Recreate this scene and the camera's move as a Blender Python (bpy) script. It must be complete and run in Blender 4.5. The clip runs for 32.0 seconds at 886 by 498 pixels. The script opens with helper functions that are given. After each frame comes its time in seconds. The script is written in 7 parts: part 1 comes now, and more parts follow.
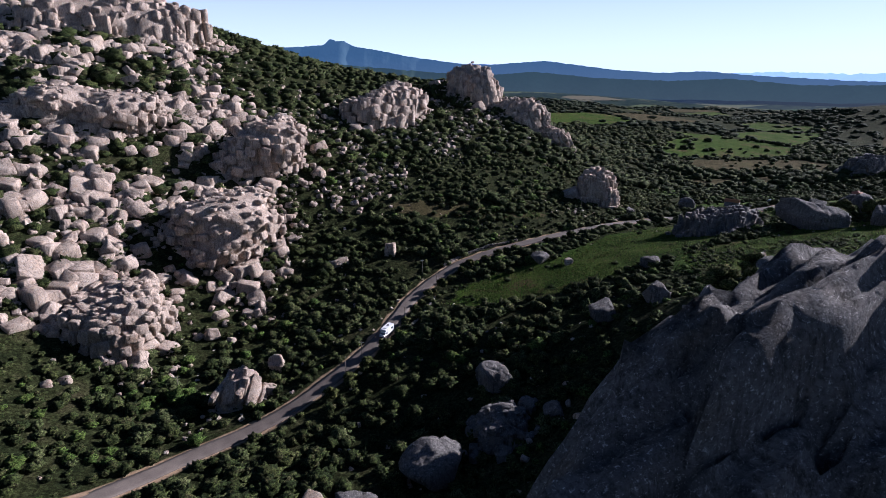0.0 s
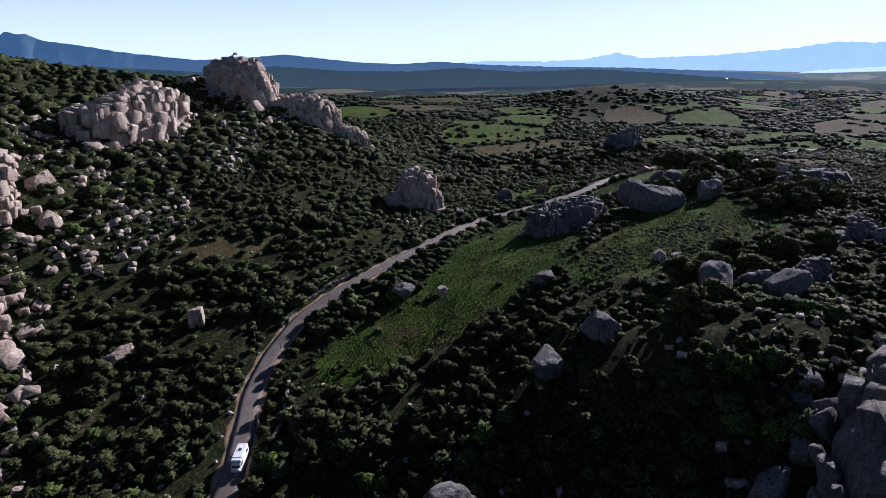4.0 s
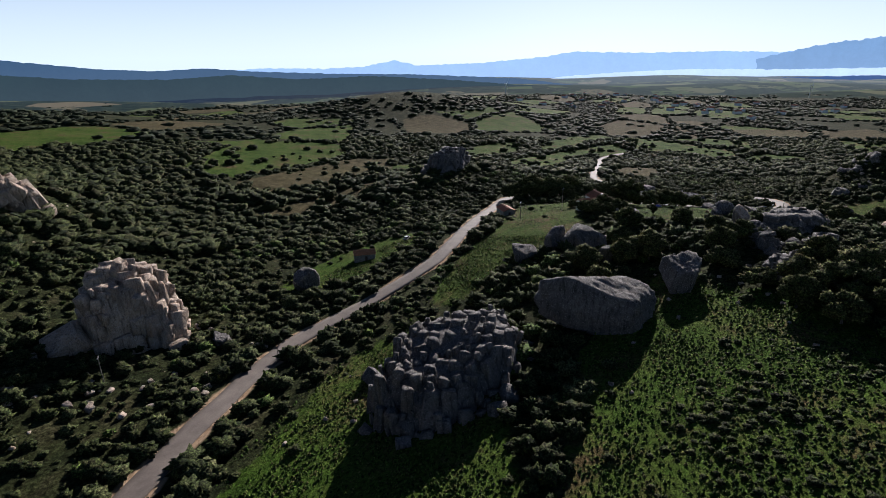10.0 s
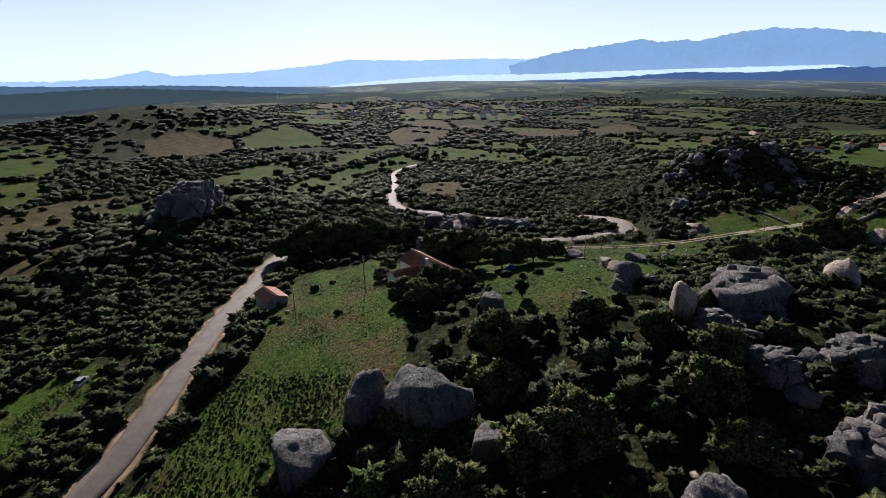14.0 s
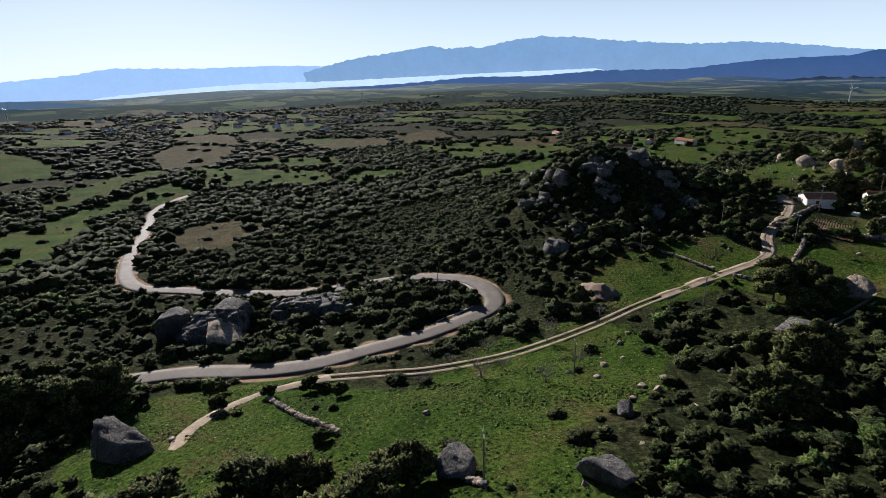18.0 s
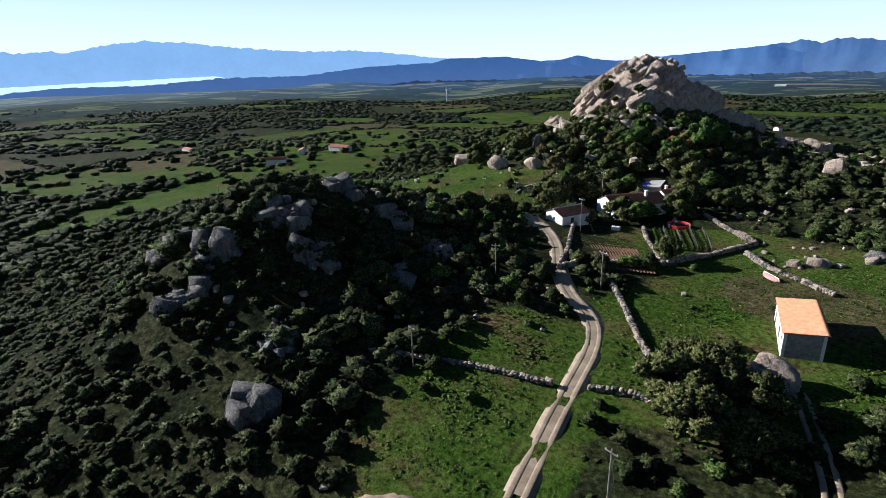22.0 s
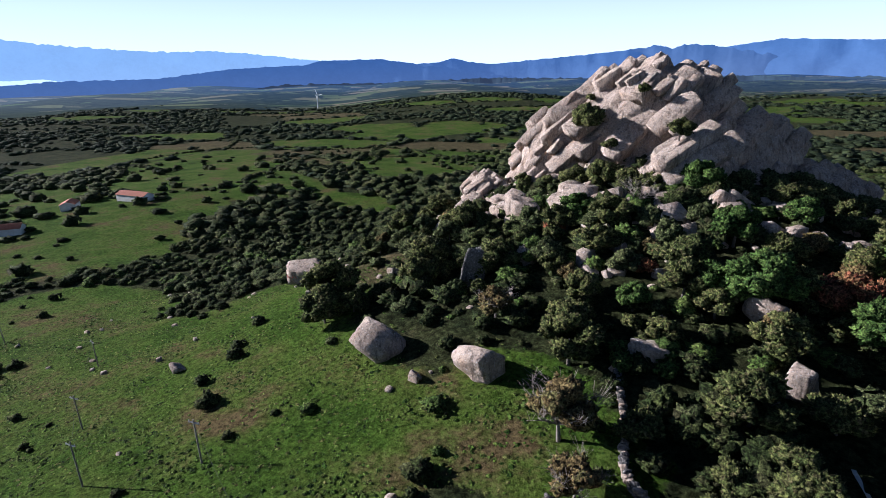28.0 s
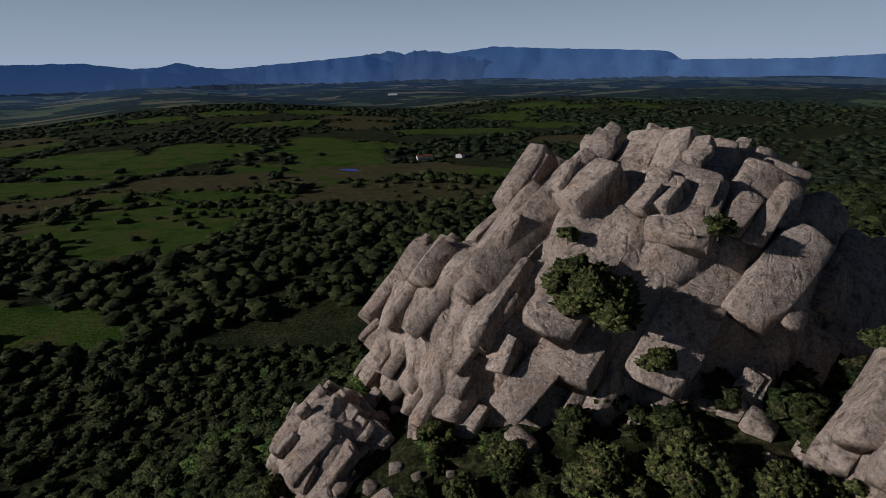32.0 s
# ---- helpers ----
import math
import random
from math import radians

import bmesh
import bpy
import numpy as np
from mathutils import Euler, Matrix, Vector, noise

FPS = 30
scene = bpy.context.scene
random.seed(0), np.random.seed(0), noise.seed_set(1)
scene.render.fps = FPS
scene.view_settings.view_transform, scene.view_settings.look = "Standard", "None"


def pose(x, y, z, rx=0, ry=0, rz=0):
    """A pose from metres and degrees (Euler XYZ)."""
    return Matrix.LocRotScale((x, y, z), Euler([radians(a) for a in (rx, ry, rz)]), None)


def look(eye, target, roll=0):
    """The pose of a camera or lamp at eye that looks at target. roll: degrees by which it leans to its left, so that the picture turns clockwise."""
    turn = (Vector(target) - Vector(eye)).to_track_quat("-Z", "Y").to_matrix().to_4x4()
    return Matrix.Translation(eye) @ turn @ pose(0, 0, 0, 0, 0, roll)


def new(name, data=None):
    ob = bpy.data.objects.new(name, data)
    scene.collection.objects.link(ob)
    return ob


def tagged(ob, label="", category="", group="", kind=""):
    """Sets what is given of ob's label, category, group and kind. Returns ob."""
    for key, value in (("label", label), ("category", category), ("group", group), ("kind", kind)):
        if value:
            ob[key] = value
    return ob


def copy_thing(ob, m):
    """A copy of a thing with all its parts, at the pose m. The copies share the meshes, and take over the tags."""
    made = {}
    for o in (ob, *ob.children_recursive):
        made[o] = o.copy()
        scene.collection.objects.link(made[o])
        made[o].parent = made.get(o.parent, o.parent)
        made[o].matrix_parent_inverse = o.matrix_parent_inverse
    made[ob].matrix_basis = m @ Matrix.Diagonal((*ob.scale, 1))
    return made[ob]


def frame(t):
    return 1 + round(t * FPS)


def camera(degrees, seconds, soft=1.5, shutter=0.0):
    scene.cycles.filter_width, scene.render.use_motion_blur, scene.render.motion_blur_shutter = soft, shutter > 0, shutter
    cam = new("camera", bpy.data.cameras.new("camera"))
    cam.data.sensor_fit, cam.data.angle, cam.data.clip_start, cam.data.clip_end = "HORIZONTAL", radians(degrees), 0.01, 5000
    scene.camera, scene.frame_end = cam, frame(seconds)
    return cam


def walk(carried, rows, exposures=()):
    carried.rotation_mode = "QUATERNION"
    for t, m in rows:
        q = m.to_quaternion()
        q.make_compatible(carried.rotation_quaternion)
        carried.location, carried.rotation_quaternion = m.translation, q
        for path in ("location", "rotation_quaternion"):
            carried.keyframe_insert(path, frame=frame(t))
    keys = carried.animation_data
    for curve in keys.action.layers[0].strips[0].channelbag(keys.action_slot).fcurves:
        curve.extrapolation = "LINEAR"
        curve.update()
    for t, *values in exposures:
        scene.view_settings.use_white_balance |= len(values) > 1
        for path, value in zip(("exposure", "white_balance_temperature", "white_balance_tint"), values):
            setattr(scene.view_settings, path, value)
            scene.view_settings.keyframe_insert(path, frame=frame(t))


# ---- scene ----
cam = camera(78.1, 32.0, soft=0.5)
METRES, EYE, TILT, LEAN, TURN = 700.0, 105.0, -19.0, 0.3, 0.0
ROWS = [
    (0.0, 0.0, 0.0, 0.0, 0.0, -0.0, -0.0),
    (0.5, -0.0099, 0.0035, 0.0005, -9.13, -0.25, 3.27),
    (1.0, -0.0194, 0.0091, 0.002, -13.65, -0.73, 5.11),
    (1.5, -0.0252, 0.0165, 0.0043, -13.34, -0.82, 5.26),
    (2.0, -0.0292, 0.0267, 0.0074, -14.04, -1.0, 5.66),
    (2.5, -0.0308, 0.0378, 0.0108, -14.86, -1.22, 6.06),
    (3.0, -0.0311, 0.0503, 0.0146, -16.48, -1.47, 6.64),
    (3.5, -0.0304, 0.0647, 0.0191, -19.99, -1.92, 7.74),
    (4.0, -0.0291, 0.0783, 0.0234, -24.47, -2.56, 9.09),
    (4.5, -0.0261, 0.0932, 0.0283, -29.36, -3.27, 10.45),
    (6.5, -0.0026, 0.1471, 0.046, -42.51, -5.66, 13.85),
    (7.0, 0.0058, 0.1594, 0.0491, -43.2, -5.8, 14.0),
    (7.5, 0.0157, 0.1726, 0.0522, -43.87, -5.94, 14.14),
    (8.0, 0.0257, 0.1846, 0.0551, -44.4, -6.09, 14.24),
    (8.5, 0.0373, 0.1976, 0.0581, -44.92, -6.22, 14.33),
    (9.0, 0.0482, 0.2094, 0.0605, -45.33, -6.25, 14.41),
    (9.5, 0.0605, 0.2219, 0.0629, -45.74, -6.26, 14.5),
    (10.0, 0.0724, 0.2332, 0.0649, -46.05, -6.27, 14.55),
    (10.5, 0.0854, 0.245, 0.0673, -50.12, -7.21, 15.41),
    (11.0, 0.0978, 0.2554, 0.0696, -54.1, -8.2, 16.26),
    (11.5, 0.1121, 0.2658, 0.0715, -57.52, -9.04, 16.9),
    (12.0, 0.1259, 0.2743, 0.0729, -59.95, -9.65, 17.39),
    (12.5, 0.1413, 0.2827, 0.0744, -64.66, -10.98, 18.15),
    (13.0, 0.1572, 0.2896, 0.0755, -67.26, -11.68, 18.64),
    (13.5, 0.1723, 0.2951, 0.0764, -68.36, -11.94, 18.82),
    (15.5, 0.2346, 0.313, 0.0797, -73.93, -13.52, 19.68),
    (16.0, 0.2513, 0.3171, 0.0793, -81.68, -16.0, 20.28),
    (16.5, 0.2667, 0.3201, 0.0787, -86.02, -17.41, 20.45),
    (17.0, 0.2832, 0.3222, 0.0778, -88.12, -18.04, 20.53),
    (17.5, 0.2985, 0.3232, 0.0768, -89.16, -18.32, 20.59),
    (18.0, 0.3147, 0.3234, 0.0757, -90.18, -18.61, 20.61),
    (18.5, 0.3295, 0.3233, 0.0743, -92.56, -19.35, 20.62),
    (19.0, 0.3453, 0.323, 0.0727, -98.5, -21.3, 20.45),
    (19.5, 0.3596, 0.3222, 0.0713, -102.49, -22.58, 20.29),
    (20.0, 0.3748, 0.3207, 0.0695, -104.04, -23.05, 20.14),
    (20.5, 0.3883, 0.3186, 0.0677, -106.11, -23.72, 19.99),
    (21.0, 0.4024, 0.3156, 0.0654, -114.61, -26.45, 19.1),
    (21.5, 0.4149, 0.3121, 0.0633, -124.59, -29.48, 17.61),
    (22.0, 0.4281, 0.3066, 0.0602, -128.74, -30.62, 16.81),
    (22.5, 0.4397, 0.3002, 0.0571, -136.06, -32.55, 15.21),
    (23.0, 0.452, 0.292, 0.0537, -138.25, -33.13, 14.61),
    (23.5, 0.4631, 0.2828, 0.0503, -138.33, -33.23, 14.56),
    (24.0, 0.4754, 0.2713, 0.0459, -138.53, -33.28, 14.48),
    (24.5, 0.4869, 0.26, 0.0416, -138.64, -33.33, 14.45),
    (25.0, 0.4996, 0.2474, 0.0368, -138.78, -33.36, 14.43),
    (25.5, 0.5116, 0.2357, 0.0324, -138.88, -33.36, 14.35),
    (27.5, 0.5621, 0.188, 0.0185, -139.7, -33.39, 14.02),
    (28.0, 0.5751, 0.1767, 0.0157, -141.08, -33.63, 13.67),
    (28.5, 0.5867, 0.1668, 0.0135, -143.35, -34.08, 13.1),
    (29.0, 0.5987, 0.1561, 0.0113, -144.48, -34.29, 12.8),
    (29.5, 0.6102, 0.1454, 0.0091, -148.09, -34.98, 11.77),
    (30.0, 0.6204, 0.1352, 0.0069, -150.84, -35.46, 10.97),
    (30.5, 0.6307, 0.1232, 0.0044, -153.46, -35.91, 10.14),
    (31.0, 0.6396, 0.1114, 0.0019, -156.4, -36.35, 9.17),
    (31.5, 0.6488, 0.0976, -0.0012, -161.57, -37.07, 7.46),
    (32.0, 0.6563, 0.0839, -0.0041, -166.06, -37.61, 6.01),
]
walk(cam, [(t, pose(0, 0, EYE, TILT, LEAN, TURN) @ pose(METRES * x, METRES * y, METRES * z, 90 + pitch, roll, yaw)) for t, x, y, z, yaw, pitch, roll in ROWS],
     exposures=[(0, 1.06, 5350, 22), (4, 1.02, 5350, 23), (8, 0.95, 5800, 16), (12, 0.95, 5900, 15), (16, 1.05, 6000, 14), (19, 0.82, 5900, 11), (21, 0.9, 5900, 10), (22, 1.22, 5550, 9), (23, 1.45, 5200, 7), (25, 1.52, 5150, 8), (28, 1.25, 5400, 18), (31, 1.18, 5400, 18), (31.6, 1.13, 5500, 17), (31.8, 0.8, 5600, 14), (31.9, 0.25, 5700, 14), (32.0, -0.42, 5700, 14)])

# ---- light ----
SUN_AZ, SUN_EL = 64.0, 21.0
world = bpy.data.worlds.new("world")
scene.world = world
world.use_nodes = True
wt = world.node_tree
sky = wt.nodes.new("ShaderNodeTexSky")
sky.sky_type = "NISHITA"
sky.sun_disc = False
sky.sun_elevation, sky.sun_rotation = radians(SUN_EL), radians(SUN_AZ)
sky.altitude, sky.air_density, sky.dust_density, sky.ozone_density = 300, 1.0, 0.4, 4.0
# pale haze low down, all round the horizon
way = wt.nodes.new("ShaderNodeSeparateXYZ")
wt.links.new(wt.nodes.new("ShaderNodeTexCoord").outputs["Generated"], way.inputs[0])
low = wt.nodes.new("ShaderNodeMapRange")
for slot, v in zip(low.inputs[1:5], (0.0, 0.28, 0.85, 0.0)):
    slot.default_value = v
wt.links.new(way.outputs["Z"], low.inputs[0])
haze = wt.nodes.new("ShaderNodeMix")
haze.data_type = "RGBA"
haze.inputs[7].default_value = (19.0, 22.0, 24.6, 1)
wt.links.new(low.outputs[0], haze.inputs[0])
wt.links.new(sky.outputs[0], haze.inputs[6])
wt.links.new(haze.outputs[2], wt.nodes["Background"].inputs[0])
wt.nodes["Background"].inputs[1].default_value = 0.0258
sun = new("sun", bpy.data.lights.new("sun", "SUN"))
sun.data.energy, sun.data.angle, sun.data.color = 5.0, radians(0.5), (1.0, 0.91, 0.80)
sun_way = Vector((math.sin(radians(SUN_AZ)) * math.cos(radians(SUN_EL)), math.cos(radians(SUN_AZ)) * math.cos(radians(SUN_EL)), math.sin(radians(SUN_EL))))
sun.matrix_world = look((0, 0, 900), Vector((0, 0, 900)) - sun_way)

# ---- materials ----
def material(name, rough=0.9, metal=0.0, spec=0.25):
    m = bpy.data.materials.new(name)
    m.use_nodes = True
    b = m.node_tree.nodes["Principled BSDF"]
    b.inputs["Roughness"].default_value, b.inputs["Metallic"].default_value = rough, metal
    b.inputs["Specular IOR Level"].default_value = spec
    return m, m.node_tree, b


def node(nt, kind, **sets):
    n = nt.nodes.new(kind)
    for k, v in sets.items():
        n.inputs[k.replace("_", " ")].default_value = v
    return n


def coords(nt, space="Object"):
    if space == "Position":
        return nt.nodes.new("ShaderNodeNewGeometry").outputs["Position"]
    return nt.nodes.new("ShaderNodeTexCoord").outputs[space]


def noise_of(nt, vec, scale, detail=4, rough=0.6):
    n = node(nt, "ShaderNodeTexNoise", Scale=scale, Detail=detail, Roughness=rough)
    nt.links.new(vec, n.inputs["Vector"])
    return n.outputs["Fac"]


def ramp(nt, fac, stops):
    r = nt.nodes.new("ShaderNodeValToRGB")
    el = r.color_ramp.elements
    while len(el) < len(stops):
        el.new(0.5)
    for e, (p, c) in zip(el, stops):
        e.position = p
        e.color = (*c, 1) if isinstance(c, tuple) else (c, c, c, 1)
    nt.links.new(fac, r.inputs[0])
    return r.outputs[0]


def mix(nt, fac, a, b, mode="MIX"):
    n = nt.nodes.new("ShaderNodeMix")
    n.data_type, n.blend_type = "RGBA", mode
    for sock, v in ((n.inputs[0], fac), (n.inputs[6], a), (n.inputs[7], b)):
        if isinstance(v, (int, float)):
            sock.default_value = v
        elif isinstance(v, tuple):
            sock.default_value = (*v, 1)
        else:
            nt.links.new(v, sock)
    return n.outputs[2]


def math_of(nt, op, a, b=0.0):
    n = nt.nodes.new("ShaderNodeMath")
    n.operation = op
    for sock, v in zip(n.inputs, (a, b)):
        if isinstance(v, (int, float)):
            sock.default_value = v
        else:
            nt.links.new(v, sock)
    return n.outputs[0]


def bump(nt, bsdf, height, strength=0.5, distance=0.1):
    b = node(nt, "ShaderNodeBump", Strength=strength, Distance=distance)
    nt.links.new(height, b.inputs["Height"])
    nt.links.new(b.outputs[0], bsdf.inputs["Normal"])


def speckled(name, dark, light, scale, rough=0.9, fine=8.0, relief=0.03, vary=0.0, metal=0.0):
    """A plain surface with broad stains, fine grain and a little relief; vary: how far single pieces differ."""
    m, nt, b = material(name, rough, metal)
    v = coords(nt)
    c = ramp(nt, noise_of(nt, v, scale), [(0.3, dark), (0.7, light)])
    g = ramp(nt, noise_of(nt, v, scale * fine, 3), [(0.25, 0.72), (0.75, 1.0)])
    c = mix(nt, 1.0, c, g, "MULTIPLY")
    if vary:
        rnd = nt.nodes.new("ShaderNodeObjectInfo").outputs["Random"]
        c = mix(nt, 1.0, c, ramp(nt, rnd, [(0.0, 1.0 - vary), (1.0, 1.0)]), "MULTIPLY")
    nt.links.new(c, b.inputs["Base Color"])
    if relief:
        bump(nt, b, noise_of(nt, v, scale * fine * 0.5, 5), 0.6, relief)
    return m


def granite(name, dark, light, stain):
    m, nt, b = material(name, 0.95, 0.0, 0.08)
    v = coords(nt, "Position")
    broad = noise_of(nt, v, 0.16, 5, 0.65)
    c = ramp(nt, broad, [(0.28, dark), (0.62, light)])
    c = mix(nt, ramp(nt, noise_of(nt, v, 0.33, 5), [(0.53, 0.0), (0.70, 0.55)]), c, stain)
    lichen = ramp(nt, noise_of(nt, v, 2.3, 6, 0.75), [(0.50, 0.0), (0.62, 0.7)])
    c = mix(nt, lichen, c, tuple(0.38 * q for q in light))
    spots = ramp(nt, noise_of(nt, v, 4.2, 6, 0.85), [(0.57, 0.0), (0.61, 0.85)])
    c = mix(nt, spots, c, tuple(min(0.62, 3.0 * q) for q in light))
    stretch = node(nt, "ShaderNodeMapping")
    stretch.inputs["Scale"].default_value = (1.3, 1.3, 0.12)
    nt.links.new(v, stretch.inputs["Vector"])
    streak = ramp(nt, noise_of(nt, stretch.outputs[0], 1.0, 5, 0.7), [(0.50, 1.0), (0.66, 0.42)])
    c = mix(nt, 1.0, c, streak, "MULTIPLY")
    c = mix(nt, 1.0, c, ramp(nt, noise_of(nt, v, 9.0, 3), [(0.3, 0.8), (0.7, 1.0)]), "MULTIPLY")
    nt.links.new(c, b.inputs["Base Color"])
    crack = nt.nodes.new("ShaderNodeTexVoronoi")
    crack.feature = "DISTANCE_TO_EDGE"
    crack.inputs["Scale"].default_value = 0.13
    warp = node(nt, "ShaderNodeTexNoise", Scale=0.22, Detail=5.0)
    nt.links.new(v, warp.inputs["Vector"])
    wv = nt.nodes.new("ShaderNodeVectorMath")
    wv.operation = "MULTIPLY_ADD"
    wv.inputs[1].default_value = (9.0, 9.0, 5.0)
    nt.links.new(warp.outputs["Color"], wv.inputs[0])
    nt.links.new(v, wv.inputs[2])
    nt.links.new(wv.outputs[0], crack.inputs["Vector"])
    joint = ramp(nt, crack.outputs["Distance"], [(0.0, 0.0), (0.025, 1.0)])
    c = mix(nt, 1.0, c, ramp(nt, noise_of(nt, v, 3.2, 6, 0.8), [(0.36, 0.6), (0.50, 1.0), (0.66, 1.2)]), "MULTIPLY")
    nt.links.new(c, b.inputs["Base Color"])
    hgt = math_of(nt, "ADD", math_of(nt, "MULTIPLY", joint, 0.12), noise_of(nt, v, 0.55, 10, 0.72))
    bump(nt, b, hgt, 0.75, 1.4)
    return m


def foliage(name, tones, per="island"):
    m, nt, b = material(name, 0.9, 0.0, 0.06)
    if per == "island":
        rnd = nt.nodes.new("ShaderNodeNewGeometry").outputs["Random Per Island"]
    else:
        rnd = nt.nodes.new("ShaderNodeObjectInfo").outputs["Random"]
    v = coords(nt, "Position")
    c = ramp(nt, rnd, [(i / (len(tones) - 1), t) for i, t in enumerate(tones)])
    big = ramp(nt, noise_of(nt, v, 0.05, 3), [(0.35, (0.75, 0.8, 0.7)), (0.65, (1.1, 1.05, 0.95))])
    c = mix(nt, 1.0, c, big, "MULTIPLY")
    # noise paints sunlit leaf tips and shaded gaps into the base colour
    c = mix(nt, 1.0, c, ramp(nt, noise_of(nt, v, 2.6, 4, 0.7), [(0.38, 0.15), (0.50, 0.9), (0.64, 2.6)]), "MULTIPLY")
    nt.links.new(c, b.inputs["Base Color"])
    bump(nt, b, noise_of(nt, v, 3.0, 5), 1.0, 0.5)
    return m


def ground_material():
    m, nt, b = material("ground_cover", 1.0, 0.0, 0.02)
    v = coords(nt, "Position")
    cov = nt.nodes.new("ShaderNodeAttribute")
    cov.attribute_name = "cover"
    sep = nt.nodes.new("ShaderNodeSeparateColor")
    nt.links.new(cov.outputs["Color"], sep.inputs[0])
    grass, bare, dry = sep.outputs[0], sep.outputs[1], sep.outputs[2]
    scrub = ramp(nt, noise_of(nt, v, 0.09, 6, 0.7), [(0.35, (0.012, 0.016, 0.007)), (0.52, (0.026, 0.030, 0.012)), (0.70, (0.042, 0.038, 0.020))])
    scrub = mix(nt, 1.0, scrub, ramp(nt, noise_of(nt, v, 1.1, 6, 0.8), [(0.40, 0.3), (0.52, 1.0), (0.64, 2.4)]), "MULTIPLY")
    green = ramp(nt, noise_of(nt, v, 0.045, 7, 0.75), [(0.30, (0.018, 0.034, 0.006)), (0.44, (0.040, 0.074, 0.010)), (0.54, (0.060, 0.086, 0.016)), (0.63, (0.088, 0.066, 0.030))])
    tuft = ramp(nt, noise_of(nt, v, 1.3, 6, 0.8), [(0.38, 0.3), (0.62, 1.4)])
    green = mix(nt, 1.0, green, tuft, "MULTIPLY")
    straw = ramp(nt, noise_of(nt, v, 0.15, 6, 0.7), [(0.35, (0.046, 0.040, 0.018)), (0.65, (0.105, 0.085, 0.042))])
    straw = mix(nt, 1.0, straw, tuft, "MULTIPLY")
    earth = ramp(nt, noise_of(nt, v, 0.5, 6, 0.7), [(0.3, (0.20, 0.13, 0.08)), (0.7, (0.36, 0.26, 0.17))])
    ragged = math_of(nt, "ADD", grass, math_of(nt, "MULTIPLY", math_of(nt, "SUBTRACT", noise_of(nt, v, 0.07, 7, 0.75), 0.5), 1.7))
    c = mix(nt, ramp(nt, ragged, [(0.42, 0.0), (0.56, 1.0)]), scrub, green)
    ragged2 = math_of(nt, "ADD", dry, math_of(nt, "MULTIPLY", math_of(nt, "SUBTRACT", noise_of(nt, v, 0.1, 6, 0.75), 0.5), 0.9))
    c = mix(nt, ramp(nt, ragged2, [(0.42, 0.0), (0.62, 0.9)]), c, straw)
    c = mix(nt, ramp(nt, bare, [(0.45, 0.0), (0.62, 1.0)]), c, earth)
    nt.links.new(c, b.inputs["Base Color"])
    bump(nt, b, noise_of(nt, v, 1.4, 7, 0.78), 0.9, 0.6)
    return m


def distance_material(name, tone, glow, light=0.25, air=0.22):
    """Far land, as a backdrop: woods and rock, kilometres of hazy air painted in as colour and glow."""
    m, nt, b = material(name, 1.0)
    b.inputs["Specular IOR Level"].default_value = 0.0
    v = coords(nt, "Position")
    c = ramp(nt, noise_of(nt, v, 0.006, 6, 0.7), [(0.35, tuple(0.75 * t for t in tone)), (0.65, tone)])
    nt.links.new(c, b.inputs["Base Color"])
    # painted haze: the emission pales towards the foot of the slopes
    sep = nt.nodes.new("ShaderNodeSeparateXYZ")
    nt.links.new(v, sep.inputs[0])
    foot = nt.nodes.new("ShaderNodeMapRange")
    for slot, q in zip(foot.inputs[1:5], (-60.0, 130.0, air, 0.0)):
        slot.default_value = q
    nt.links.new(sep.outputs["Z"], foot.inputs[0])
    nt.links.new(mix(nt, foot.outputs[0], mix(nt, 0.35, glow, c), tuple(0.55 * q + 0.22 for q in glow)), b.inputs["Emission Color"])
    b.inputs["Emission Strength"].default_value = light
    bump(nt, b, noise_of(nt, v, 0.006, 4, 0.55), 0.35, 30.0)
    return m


GROUND = ground_material()
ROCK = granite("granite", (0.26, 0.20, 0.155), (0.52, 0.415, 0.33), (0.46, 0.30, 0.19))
# grey granite darkened below its own tone: shade put into the colour
ROCK_GREY_SHADED = granite("shaded_grey_granite", (0.08, 0.077, 0.076), (0.185, 0.172, 0.162), (0.19, 0.155, 0.12))
BUSH = foliage("maquis_leaves", [(0.012, 0.018, 0.007), (0.023, 0.032, 0.011), (0.044, 0.054, 0.019), (0.040, 0.040, 0.020)])
BUSH_LIGHT = foliage("olive_leaves", [(0.034, 0.044, 0.018), (0.052, 0.064, 0.026), (0.070, 0.076, 0.036)])
BUSH_GREEN = foliage("bright_leaves", [(0.032, 0.054, 0.014), (0.05, 0.078, 0.020), (0.072, 0.095, 0.026)])
BUSH_RED = foliage("russet_leaves", [(0.10, 0.035, 0.02), (0.16, 0.06, 0.035), (0.11, 0.075, 0.035)])
WOODS = foliage("far_woods", [(0.012, 0.019, 0.010), (0.020, 0.029, 0.015), (0.033, 0.041, 0.019)])
BARK = speckled("bark", (0.06, 0.05, 0.04), (0.14, 0.12, 0.10), 3.0)
TWIG = speckled("bare_twigs", (0.16, 0.13, 0.11), (0.30, 0.26, 0.22), 3.0)
ASPHALT = speckled("worn_asphalt", (0.105, 0.085, 0.072), (0.165, 0.135, 0.112), 0.25, 0.85, 14.0, 0.01)
DIRT = speckled("pale_track_dirt", (0.20, 0.15, 0.10), (0.38, 0.30, 0.21), 0.4, 0.95, 10.0, 0.04)

